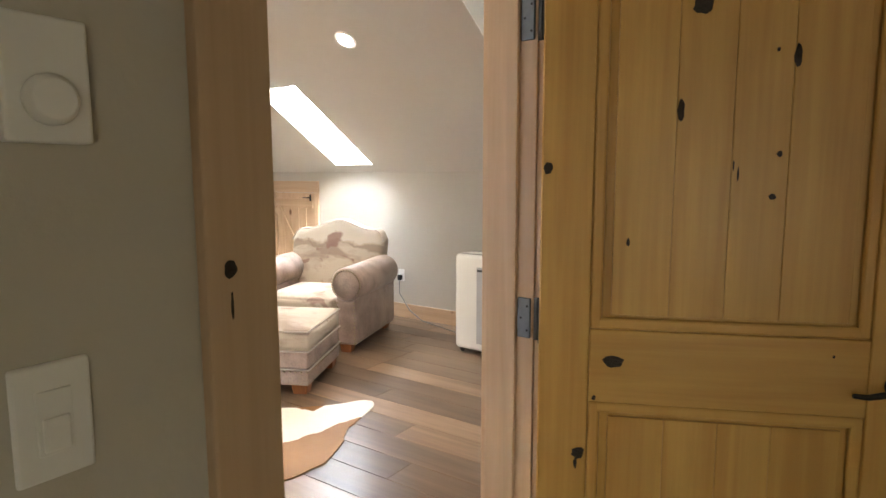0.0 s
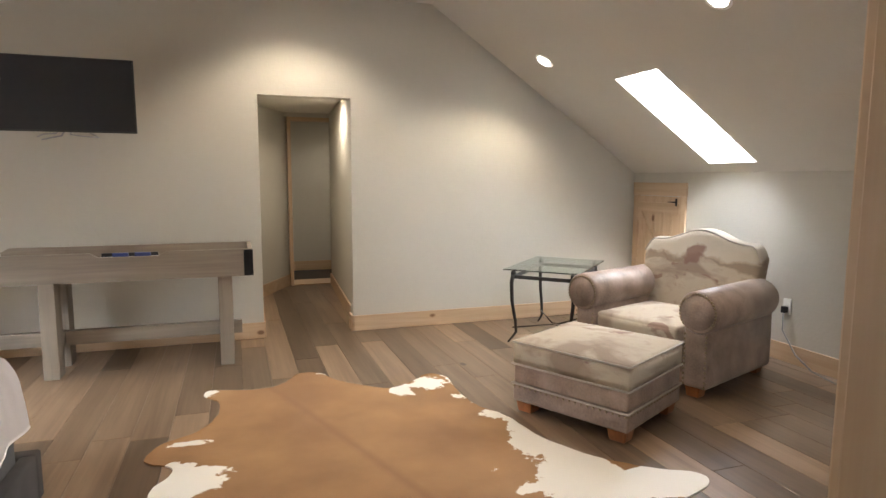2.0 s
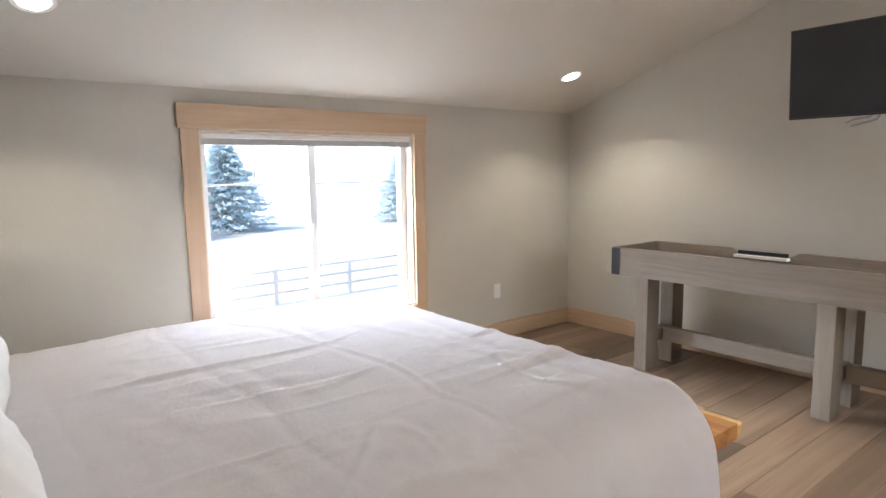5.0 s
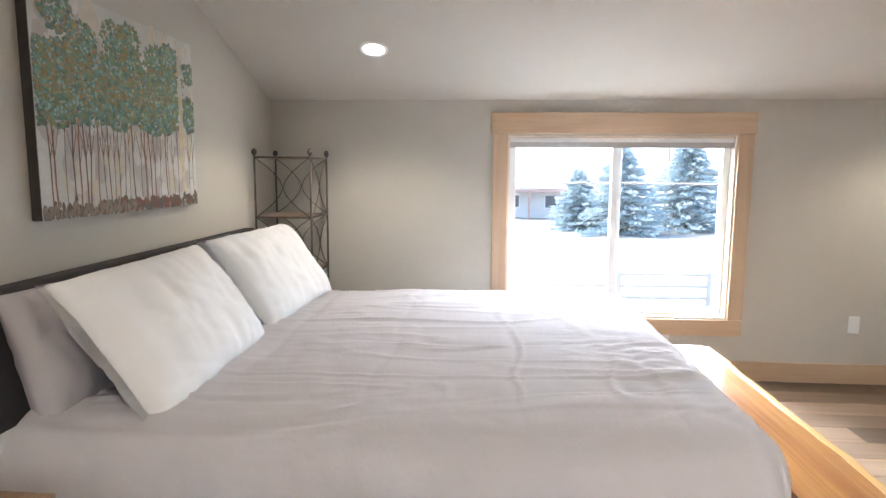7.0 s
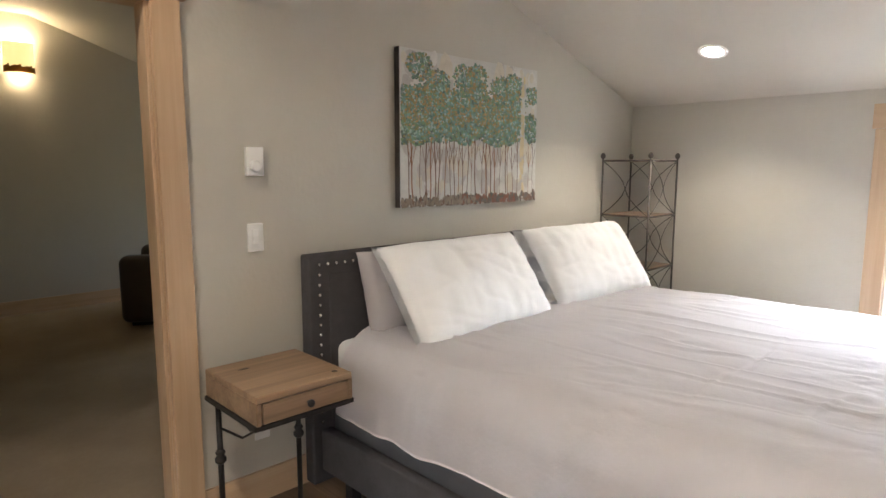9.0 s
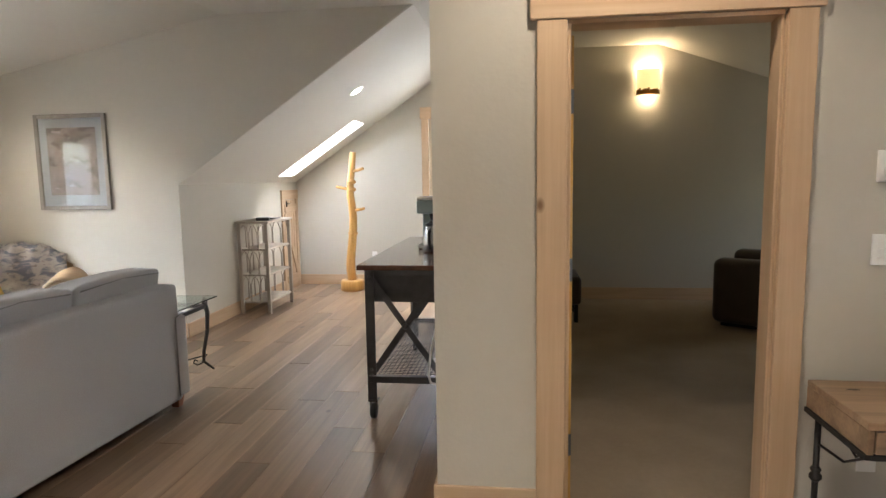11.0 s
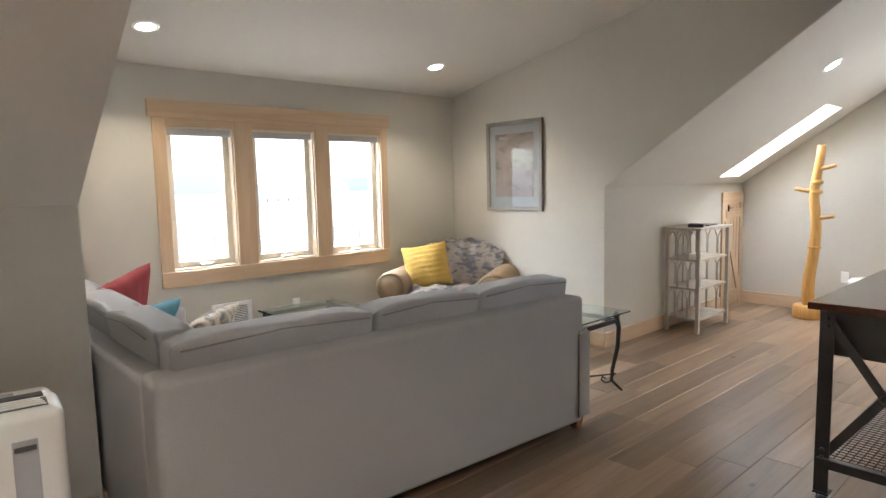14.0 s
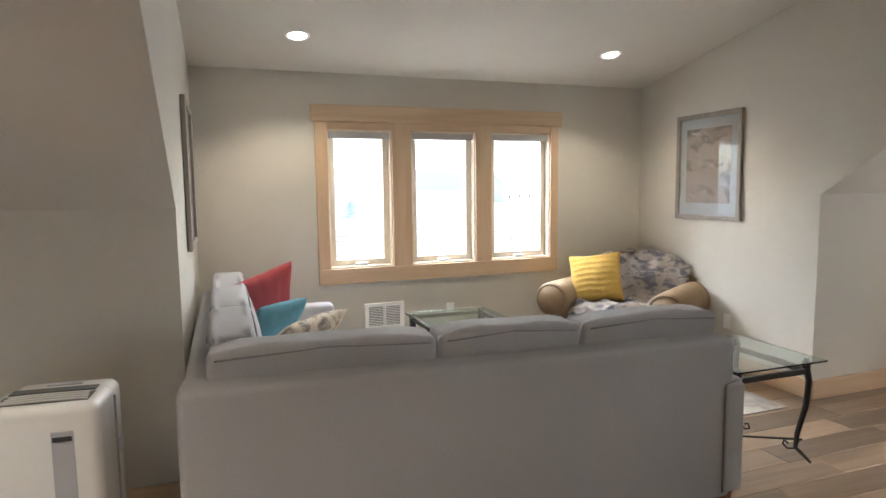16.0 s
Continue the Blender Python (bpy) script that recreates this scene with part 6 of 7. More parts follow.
box(bm, 0.05, 0.12, -AD + 0.003, -AD + 0.012, 0.50, 0.55)
part("side_grip", rounded(bm, 0.004), GREYP, ac)
for x in (-0.15, 0.15):
    for y in (-0.14, 0.14):
        bm = bmesh.new()
        lathe(bm, [(0.02, -0.012), (0.022, 0), (0.02, 0.012)], 14, Matrix.Translation((x, y, 0.022)) @ pose(0, 0, 0, 90, 0, 0))
        part("castor", bm, DARKP, ac)
bm = bmesh.new()
prof = []
for k in range(44):
    prof.append((0.066 if k % 2 else 0.074, k * 0.009))
hose_m = Matrix.Translation((AW - 0.01, 0.02, 0.42)) @ pose(0, 0, 0, 0, 90, 0)
lathe(bm, prof, 18, hose_m)
part("exhaust_hose", bm, GLOSSW, ac, "ribbed white exhaust hose")

bm = bmesh.new()
tube(bm, [(XE - 0.045, 2.955, 0.38), (XE - 0.06, 2.94, 0.25), (XE - 0.08, 2.80, 0.10), (XE - 0.12, 2.62, 0.03), (XE - 0.16, 2.35, 0.009), (XE - 0.25, 2.10, 0.009), (4.0, 1.93, 0.06), (3.87, 1.75, 0.12)], 0.006)
part("power_cord", bm, material("grey_cord", (0.20, 0.20, 0.20), 0.6), ac, "grey power cord hanging from the outlet").matrix_parent_inverse = ac.matrix_basis.inverted()


# ---- sectional sofa ----
SOFA = weave("heather_grey_tweed", (0.415, 0.403, 0.40), spread=0.07, scale=130, bump=0.5, bump_scale=500)
SEAM = weave("sofa_seam", (0.24, 0.23, 0.228))
sofa = thing("sectional_sofa", "grey tweed corner sofa with loose back cushions", "sofa", m=pose(3.415, 0, 0, 0, 0, -3.0))
ZB = 0.815
WING = pose(0.2, 1.17, 0, 0, 0, 3.0) @ pose(-0.2, -1.17, 0)
# back facing the room, with a turned-over side flap at its free end
soft_box("back_frame", 0.0, 0.20, -1.10, 1.255, 0.055, ZB, SOFA, sofa, 0.03, 4)
soft_box("side_panel", 0.012, 0.95, -1.165, -1.10, 0.08, 0.62, SOFA, sofa, 0.025, 3)
soft_box("back_flap", -0.006, 0.03, -1.155, -1.05, 0.085, 0.60, SOFA, sofa, 0.012, 3)
piping("piping", [(-0.004, -1.045, 0.09), (-0.004, -1.045, 0.585), (0.0, -1.055, 0.605), (0.02, -1.16, 0.615)], SEAM, sofa, 0.004)
soft_box("seat_base", 0.20, 0.95, -1.10, 0.30, 0.055, 0.30, SOFA, sofa, 0.02, 3)
soft_box("back_frame", 0.20, 2.45, 1.085, 1.255, 0.055, ZB - 0.03, SOFA, sofa, 0.03, 4, m=WING)
soft_box("seat_base", 0.20, 2.45, 0.34, 1.085, 0.055, 0.30, SOFA, sofa, 0.02, 3, m=WING)
soft_box("arm", 2.45, 2.60, 0.30, 1.255, 0.055, 0.62, SOFA, sofa, 0.04, 4, m=WING)
for a, b in ((-1.09, -0.44), (-0.43, 0.23)):
    soft_box("seat_cushion", 0.30, 0.98, a, b, 0.29, 0.45, SOFA, sofa, 0.04, 4, puff=0.03)
for a, b in ((0.30, 1.05), (1.06, 1.75), (1.76, 2.44)):
    soft_box("seat_cushion", a, b, 0.31, 0.985, 0.29, 0.45, SOFA, sofa, 0.04, 4, m=WING, puff=0.03)


def back_cushion(x0, x1, y0, y1, lean_axis):
    z0, z1 = 0.44, 0.925
    bm = bmesh.new()
    box(bm, x0, x1, y0, y1, z0, z1)
    bmesh.ops.subdivide_edges(bm, edges=bm.edges[:], cuts=6, use_grid_fill=True)
    cx_, cy_ = (x0 + x1) / 2, (y0 + y1) / 2
    for v in bm.verts:
        a, b, c = (v.co.x - cx_) / ((x1 - x0) / 2), (v.co.y - cy_) / ((y1 - y0) / 2), (v.co.z - 0.68) / 0.245
        t = b if lean_axis == "x" else a
        v.co.z += (0.008 * (1 - t * t) if c > 0 else 0) - (0.012 * abs(t) ** 8 if c > 0.5 else 0) + 0.008 * noise.noise((v.co.x * 5, v.co.y * 5, 2))
        if lean_axis == "x":
            v.co.x += -(v.co.z - 0.5) * 0.16 + (0.03 if a > 0 else -0.005) * (1 - b * b) * (1 - c * c)
        else:
            v.co.y += (v.co.z - 0.5) * 0.16 - (0.03 if b < 0 else -0.005) * (1 - a * a) * (1 - c * c)
    edges = [e for e in bm.edges if len(e.link_faces) == 2 and e.calc_face_angle() > 0.9]
    bmesh.ops.bevel(bm, geom=edges, offset=0.035, segments=4, profile=0.5, affect="EDGES", clamp_overlap=True)
    turn = WING if lean_axis == "y" else Matrix()
    bmesh.ops.transform(bm, matrix=turn, verts=bm.verts)
    c = part("back_cushion", bm, SOFA, sofa, smooth=True)
    zt = 0.90
    if lean_axis == "x":
        for xx in (x0 - (zt - 0.5) * 0.16 - 0.002, x1 - (zt - 0.5) * 0.16 + 0.002):
            piping("seam", [(xx, y0 + 0.03, zt - 0.012), (xx, (y0 + y1) / 2, zt + 0.008), (xx, y1 - 0.03, zt - 0.012)], SEAM, c, 0.004)
    else:
        for yy in (y0 + (zt - 0.5) * 0.16 - 0.002, y1 + (zt - 0.5) * 0.16 + 0.002):
            piping("seam", [turn @ Vector(q) for q in ((x0 + 0.03, yy, zt - 0.012), ((x0 + x1) / 2, yy, zt + 0.008), (x1 - 0.03, yy, zt - 0.012))], SEAM, c, 0.004)


for a, b in ((-1.09, -0.385), (-0.375, 0.27), (0.28, 1.16)):
    back_cushion(0.17, 0.36, a, b, "x")
for a, b in ((0.38, 1.06), (1.07, 1.75), (1.76, 2.44)):
    back_cushion(a, b, 0.905, 1.10, "y")
for x, y in ((0.06, -1.10), (0.06, 1.12), (0.88, -1.08), (2.50, 0.44), (2.50, 1.24), (1.3, 0.40)):
    bm = bmesh.new()
    box(bm, x - 0.035, x + 0.035, y - 0.035, y + 0.035, 0, 0.085)
    for v in bm.verts:
        if v.co.z < 0.01:
            v.co.x, v.co.y = x + (v.co.x - x) * 0.7, y + (v.co.y - y) * 0.7
    part("foot", rounded(bm, 0.004), FOOTWOOD, sofa, "tapered dark wooden foot")


def throw_pillow(label, mat, s, t, m, seed, ridges=0):
    ob = thing("throw_pillow", label, "pillow", "throw pillows", m)
    bm = bmesh.new()
    vs = cushion_mesh(bm, s, s, t, 30, 0.5, 0.16, None, 0.012, seed)
    if ridges:
        for v in vs:
            v.co.z += 0.011 * abs(math.sin(v.co.y * math.pi * ridges / s + 0.25 * math.sin(v.co.x * 30))) * (1 if v.co.z > 0 else -1) * max(0, 1 - (2 * v.co.y / s) ** 4) + 0.004 * noise.noise((v.co.x * 60, v.co.y * 60, 0))
    part("case", bm, mat, ob, smooth=True)
    return ob


RED = weave("coral_red_cloth", (0.37, 0.07, 0.075), spread=0.12)
TEAL = weave("teal_cloth", (0.10, 0.24, 0.30), spread=0.2)
BLOTCH = tapestry("cream_leaf_print", (0.58, 0.50, 0.38), (0.10, 0.09, 0.085), (0.32, 0.17, 0.06), 9.0)
YELLOW = weave("mustard_knit", (0.46, 0.30, 0.075), spread=0.15, bump=0.6, bump_scale=160)
throw_pillow("coral red cushion on the grey sofa", RED, 0.46, 0.15, pose(5.48, 0.84, 0.765, 68, 0, 128) @ pose(0, 0, 0, 0, 0, -14), 1)
throw_pillow("teal cushion on the grey sofa", TEAL, 0.40, 0.14, pose(5.08, 0.82, 0.665, 55, 0, 130), 2)
throw_pillow("cream leaf-print cushion on the grey sofa", BLOTCH, 0.52, 0.15, pose(4.60, 0.74, 0.655, 42, 0, 138), 3)

# ---- tan armchair with a throw ----
SUEDE = material("tan_suede", (0.27, 0.185, 0.105), 0.7, scale=8, spread=0.16, bump=0.25, bump_scale=160)
THROW = tapestry("woven_throw", (0.56, 0.50, 0.44), (0.13, 0.15, 0.21), (0.30, 0.24, 0.22), 9.0)
M2 = pose(5.46, -1.86, 0, 0, 0, 212)
armchair("armchair", "tan suede rolled-arm armchair draped with a woven throw", M2, SUEDE, SUEDE, False, 1.27, 0.90, 0.86, 0.52, 0.155)
thr = thing("throw_blanket", "blue and beige woven throw over the armchair", "blanket", m=M2)
bm = bmesh.new()
nx, ny = 60, 80
rows_v = []
path = [(-0.05, 0.42), (0.0, 0.475), (0.12, 0.495), (0.30, 0.50), (0.46, 0.50), (0.555, 0.56), (0.60, 0.70), (0.645, 0.85), (0.71, 0.91), (0.80, 0.91), (0.88, 0.85), (0.92, 0.70), (0.93, 0.55)]
for j in range(ny + 1):
    f = (len(path) - 1) * j / ny
    k = min(int(f), len(path) - 2)
    y, z = [path[k][q] + (path[k + 1][q] - path[k][q]) * (f - k) for q in (0, 1)]
    row = []
    for i in range(nx + 1):
        u = 2 * i / nx - 1
        wd = 0.32 if z < 0.53 and y < 0.5 else 0.47
        x = u * wd
        wr = 0.026 * noise.noise((x * 9, j * 0.16, 3)) + 0.010 * noise.noise((x * 22, j * 0.3, 5)) + 0.012 * math.sin(x * 30 + 3 * noise.noise((j * 0.08, 0, 0)))
        sag = -0.13 * abs(u) ** 2.5 if y > 0.5 else 0.0
        row.append(bm.verts.new((x, y - wr * 0.8, z + wr + sag + 0.012)))
    rows_v.append(row)
for j in range(ny):
    for i in range(nx):
        bm.faces.new((rows_v[j][i], rows_v[j][i + 1], rows_v[j + 1][i + 1], rows_v[j + 1][i])).smooth = True
bmesh.ops.solidify(bm, geom=bm.faces[:], thickness=0.01)
part("cloth", bm, THROW, thr, smooth=True)
tp = throw_pillow("mustard yellow ribbed cushion on the armchair", YELLOW, 0.46, 0.16, M2 @ pose(-0.24, 0.33, 0.69, 66, 0, 14) @ pose(0, 0, 0, 0, 0, 9), 5, 9)

# ---- glass coffee table ----
ct = thing("coffee_table", "square glass coffee table with a dark iron base", "coffee table")
bm = bmesh.new()
box(bm, 5.28, 5.95, -0.98, -0.28, 0.485, 0.50)
g = part("glass_top", rounded(bm, 0.004), TABLE_GLASS, ct, "thick greenish glass top")
g.visible_shadow = False
bm = bmesh.new()
box(bm, 5.34, 5.89, -0.92, -0.34, 0.30, 0.308)
g = part("glass_shelf", rounded(bm, 0.003), TABLE_GLASS, ct)
g.visible_shadow = False
for x in (5.33, 5.90):
    for y in (-0.93, -0.33):
        boxes("leg", IRON, [(x - 0.022, x + 0.022, y - 0.022, y + 0.022, 0, 0.484)], ct, 0.004)
for y in (-0.93, -0.33):
    boxes("frame_bar", IRON, [(5.352, 5.878, y - 0.012, y + 0.012, 0.44, 0.47)], ct, 0.003)
for x in (5.33, 5.90):
    boxes("frame_bar", IRON, [(x - 0.012, x + 0.012, -0.908, -0.352, 0.44, 0.47)], ct, 0.003)

# ---- dormer rug ----
DRUG = tapestry("faded_grey_rug", (0.42, 0.38, 0.33), (0.24, 0.22, 0.20), (0.30, 0.24, 0.19), 2.5)
rugd = thing("area_rug", "faded grey patterned rug under the seating", "rug")
bm = bmesh.new()
box(bm, 4.22, 5.25, -2.45, 0.2, 0.0005, 0.009)
part("rug_field", rounded(bm, 0.003), DRUG, rugd)

# ---- framed pictures ----
FRAMEW = wood("pewter_frame", (0.29, 0.26, 0.225), (0.20, 0.178, 0.152), "z", 0.4, knots=False)
MAT_G = material("grey_mat", (0.30, 0.32, 0.34), 0.8, scale=10, spread=0.05)
PRINT = tapestry("woodland_print", (0.25, 0.22, 0.205), (0.11, 0.09, 0.085), (0.40, 0.37, 0.36), 6.0)


def picture(x0, x1, y, z0, z1, side):
    """On a wall that faces +y (side 1) or -y (side -1)."""
    ob = thing("framed_picture", "woodland print with grey mat in a pewter frame", "picture", "dormer pictures")

    def b(name, mat, a0, a1, c0, c1, d0, d1, bev=0.0):
        ya, yb = sorted((y + side * d0, y + side * d1))
        bm = bmesh.new()
        box(bm, a0, a1, ya, yb, c0, c1)
        if bev:
            rounded(bm, bev)
        return part(name, bm, mat, ob)
    w = 0.038
    b("frame", FRAMEW, x0, x0 + w, z0, z1, 0.002, 0.032, 0.006)
    b("frame", FRAMEW, x1 - w, x1, z0, z1, 0.002, 0.032, 0.006)
    b("frame", FRAMEW, x0 + w, x1 - w, z0, z0 + w, 0.002, 0.03, 0.006)
    b("frame", FRAMEW, x0 + w, x1 - w, z1 - w, z1, 0.002, 0.03, 0.006)
    b("mat_board", MAT_G, x0 + w, x1 - w, z0 + w, z1 - w, 0.002, 0.012)
    b("print", PRINT, x0 + w + 0.075, x1 - w - 0.075, z0 + w + 0.10, z1 - w - 0.085, 0.012, 0.0135)
    g = b("glazing", GLASS, x0 + w, x1 - w, z0 + w, z1 - w, 0.018, 0.020)
    g.visible_shadow = False
    return ob


picture(4.946, 5.665, YD0, 1.212, 2.092, 1)
picture(4.97, 5.69, YD1, 1.16, 2.04, -1)

# ---- slatted bookcase ----
PALEGREY = wood("pale_greywash", (0.54, 0.49, 0.42), (0.43, 0.38, 0.32), "z", 0.6, knots=False)
bc = thing("bookcase", "grey-washed open bookcase with arched spindle sides", "bookcase", m=pose(4.078, -4.09, 0, 0, 0, 0))
BW, BD = 0.155, 0.32
for x in (-BW, BW):
    for y in (-BD, BD):
        bm = bmesh.new()
        box(bm, x - 0.018, x + 0.018, y - 0.018, y + 0.018, 0, 0.995)
        part("post", rounded(bm, 0.003), PALEGREY, bc)
for z in (0.13, 0.43, 0.71):
    boxes("shelf", PALEGREY, [(-BW + 0.0, BW, -BD + 0.0, BD, z - 0.012, z + 0.008)], bc, 0.002)
bm = bmesh.new()
box(bm, -BW - 0.035, BW + 0.035, -BD - 0.035, BD + 0.035, 0.995, 1.02)
part("top", rounded(bm, 0.004), PALEGREY, bc)
for z0, z1 in ((0.138, 0.418), (0.438, 0.698), (0.718, 0.985)):
    for y in (-BD, BD):
        for k in range(3):
            xa = -BW + 2 * BW * (k + 0.5) / 3
            bm = bmesh.new()
            hw_ = BW / 3 - 0.006
            pts = [(xa - hw_, y, z0), (xa - hw_, y, z1 - 0.09), (xa - hw_ * 0.6, y, z1 - 0.035), (xa, y, z1), (xa + hw_ * 0.6, y, z1 - 0.035), (xa + hw_, y, z1 - 0.09), (xa + hw_, y, z0)]
            tube(bm, pts, 0.0045, 6)
            part("arch_spindle", bm, PALEGREY, bc)
    for x in (BW,):
        for k in range(4):
            ya = -BD + 2 * BD * (k + 0.5) / 4
            bm = bmesh.new()
            hw_ = BD / 4 - 0.006
            pts = [(x, ya - hw_, z0), (x, ya - hw_, z1 - 0.09), (x, ya - hw_ * 0.6, z1 - 0.035), (x, ya, z1), (x, ya + hw_ * 0.6, z1 - 0.035), (x, ya + hw_, z1 - 0.09), (x, ya + hw_, z0)]
            tube(bm, pts, 0.0045, 6)
            part("arch_spindle", bm, PALEGREY, bc)
rt = thing("router_box", "small black electronic box on the bookcase", "electronics", m=pose(4.02, -3.92, 1.02, 0, 0, 20))
bm = bmesh.new()
box(bm, -0.07, 0.07, -0.09, 0.09, 0.001, 0.035)
part("body", rounded(bm, 0.008, 3), DARKP, rt)
tray = thing("tray", "thin dark tray on the bookcase", "tray", m=pose(4.08, -4.20, 1.02))
bm = bmesh.new()
box(bm, -0.10, 0.10, -0.11, 0.11, 0.001, 0.012)
part("body", rounded(bm, 0.004), DARKP, tray)

# ---- peeled-log coat rack ----
PEELED = wood("peeled_log", (0.66, 0.38, 0.12), (0.50, 0.26, 0.07), "z", 0.35, knots=True, coat=0.3, knot_color=(0.22, 0.09, 0.03), knot_scale=3.5, knot_size=0.05)
cr = thing("coat_rack", "peeled log coat rack with stub branches", "coat rack", m=pose(3.41, -5.24, 0))
bm = bmesh.new()
lathe(bm, [(0.15, 0.0), (0.155, 0.02), (0.15, 0.125), (0.14, 0.135), (0.05, 0.136)], 28)
part("base", bm, PEELED, cr, "log slice base")
bm = bmesh.new()
pts = [(0.03 + 0.02 * math.sin(k * 0.9), 0.012 * math.sin(k * 1.7), 0.13 + 1.67 * k / 12) for k in range(13)]
pts = [(p[0] - 0.03 - 0.045 * k / 12, p[1], p[2]) for k, p in enumerate(pts)]
tube(bm, pts, 0.062, 16, 0.040)
for z, rr in ((0.75, 0.055), (1.32, 0.05), (1.42, 0.05)):
    lathe(bm, [(0.03, -0.03), (rr + 0.01, -0.01), (rr + 0.012, 0.01), (0.03, 0.035)], 14, Matrix.Translation((0.0 - 0.03, 0, z)))
part("trunk", bm, PEELED, cr)
for dx, z, up in ((-0.20, 1.575, 0.03), (0.17, 1.34, 0.04), (-0.20, 1.065, 0.02)):
    bm = bmesh.new()
    tube(bm, [(-0.03, 0, z - 0.02), (dx * 0.6 - 0.03, 0.01, z), (dx, 0.015, z + up * 0.5)], 0.022, 10, 0.018)
    part("peg", bm, PEELED, cr, "stub branch peg")

# ---- rolling kitchen cart ----
GUNMETAL = material("gunmetal_steel", (0.085, 0.083, 0.085), 0.45, 0.75, scale=14, spread=0.2, bump=0.1, bump_scale=80)
WALNUT = wood("dark_walnut_top", (0.115, 0.042, 0.022), (0.06, 0.022, 0.012), "y", 0.22, knots=False, coat=0.35)
cart = thing("rolling_cart", "dark steel rolling cart with a walnut top", "cart")
CX0, CX1, CY0, CY1, CH = 1.60, 2.135, -2.62, -0.925, 0.96
bm = bmesh.new()
box(bm, CX0, CX1, CY0, CY1, CH - 0.03, CH)
part("top", rounded(bm, 0.004), WALNUT, cart, "polished dark walnut top")
LX0, LX1, LY0, LY1 = CX0 + 0.03, CX1 - 0.025, CY0 + 0.10, CY1 - 0.085
for x in (LX0, LX1):
    for y in (LY0, LY1):
        sx, sy = (1 if x == LX1 else -1), (1 if y == LY1 else -1)
        bm = bmesh.new()
        box(bm, min(x, x - sx * 0.008), max(x, x - sx * 0.008), min(y, y - sy * 0.055), max(y, y - sy * 0.055), 0.12, CH - 0.03)
        box(bm, min(x, x - sx * 0.055), max(x, x - sx * 0.055), min(y, y - sy * 0.008), max(y, y - sy * 0.008), 0.12, CH - 0.03)
        lg = part("leg", bm, GUNMETAL, cart, "angle-iron leg")
        bm = bmesh.new()
        for z in (0.24, 0.275, 0.31, 0.85, 0.88, 0.91):
            lathe(bm, [(0.010, 0), (0.006, 0.006)], 8, Matrix.Translation((x - sx * 0.028, y, z)) @ pose(0, 0, 0, -90 * sy, 0, 0))
            lathe(bm, [(0.010, 0), (0.006, 0.006)], 8, Matrix.Translation((x, y - sy * 0.028, z)) @ pose(0, 0, 0, 0, 90 * sx, 0))
        tagged(part("rivet_row", bm, GUNMETAL, lg), kind="stuff")
        wh = tagged(new("caster"), "swivel caster with a rubber wheel")
        wh.parent = cart
        bm = bmesh.new()
        lathe(bm, [(0.02, -0.018), (0.04, -0.017), (0.049, -0.010), (0.049, 0.010), (0.04, 0.017), (0.02, 0.018)], 20, Matrix.Translation((x - sx * 0.03, y - sy * 0.02, 0.047)) @ pose(0, 0, 0, 0, 90, 0))
        part("wheel", bm, DARKP, wh)
        bm = bmesh.new()
        for e in (-0.02, 0.016):
            box(bm, x - sx * 0.03 + e, x - sx * 0.03 + e + 0.004, y - sy * 0.02 - 0.015, y - sy * 0.02 + 0.015, 0.045, 0.115)
        box(bm, x - sx * 0.03 - 0.03, x - sx * 0.03 + 0.03, y - sy * 0.02 - 0.03, y - sy * 0.02 + 0.03, 0.112, 0.12)
        part("fork", bm, GUNMETAL, wh)
for z0, z1, t in ((CH - 0.075, CH - 0.03, 0.006), (0.235, 0.275, 0.03)):
    for y in (LY0, LY1):
        boxes("end_bar", GUNMETAL, [(LX0 + 0.01, LX1 - 0.01, y - 0.02, y - 0.02 + t + 0.01, z0, z1)], cart, 0.002)
    for x in (LX0 + 0.01, LX1 - 0.02):
        boxes("side_bar", GUNMETAL, [(x, x + 0.012, LY0, LY1 - 0.02, z0, z1)], cart, 0.002)
boxes("apron_box", GUNMETAL, [(LX0 + 0.05, LX1 - 0.03, LY0 + 0.06, LY1 - 0.06, CH - 0.245, CH - 0.032)], cart, 0.004, "steel drawer box under the top")
for y in (LY1 - 0.012, LY0 + 0.012):
    for a, b in (((LX0 + 0.03, 0.28), (LX1 - 0.03, CH - 0.08)), ((LX1 - 0.03, 0.28), (LX0 + 0.03, CH - 0.08))):
        d = Vector((b[0] - a[0], b[1] - a[1])).normalized()
        s = Vector((-d.y, d.x)) * 0.018
        bm = bmesh.new()
        off = 0.004 if a[0] < b[0] else -0.004
        prism(bm, [(a[0] - s.x, a[1] - s.y), (a[0] + s.x, a[1] + s.y), (b[0] + s.x, b[1] + s.y), (b[0] - s.x, b[1] - s.y)], "y", y + off - 0.003, y + off + 0.003)
        part("cross_brace", bm, GUNMETAL, cart)
bm = bmesh.new()
lathe(bm, [(0.02, 0), (0.012, 0.01)], 12, Matrix.Translation(((LX0 + LX1) / 2, LY1 - 0.004, 0.58)) @ pose(0, 0, 0, -90, 0, 0))
part("brace_boss", bm, GUNMETAL, cart)
bm = bmesh.new()
for k in range(16):
    x = LX0 + 0.02 + (LX1 - LX0 - 0.05) * k / 15
    tube(bm, [(x, LY0, 0.262), (x, LY1 - 0.03, 0.262)], 0.0025, 5)
for k in range(48):
    y = LY0 + 0.01 + (LY1 - LY0 - 0.05) * k / 47
    tube(bm, [(LX0 + 0.01, y, 0.267), (LX1 - 0.02, y, 0.267)], 0.0025, 5)
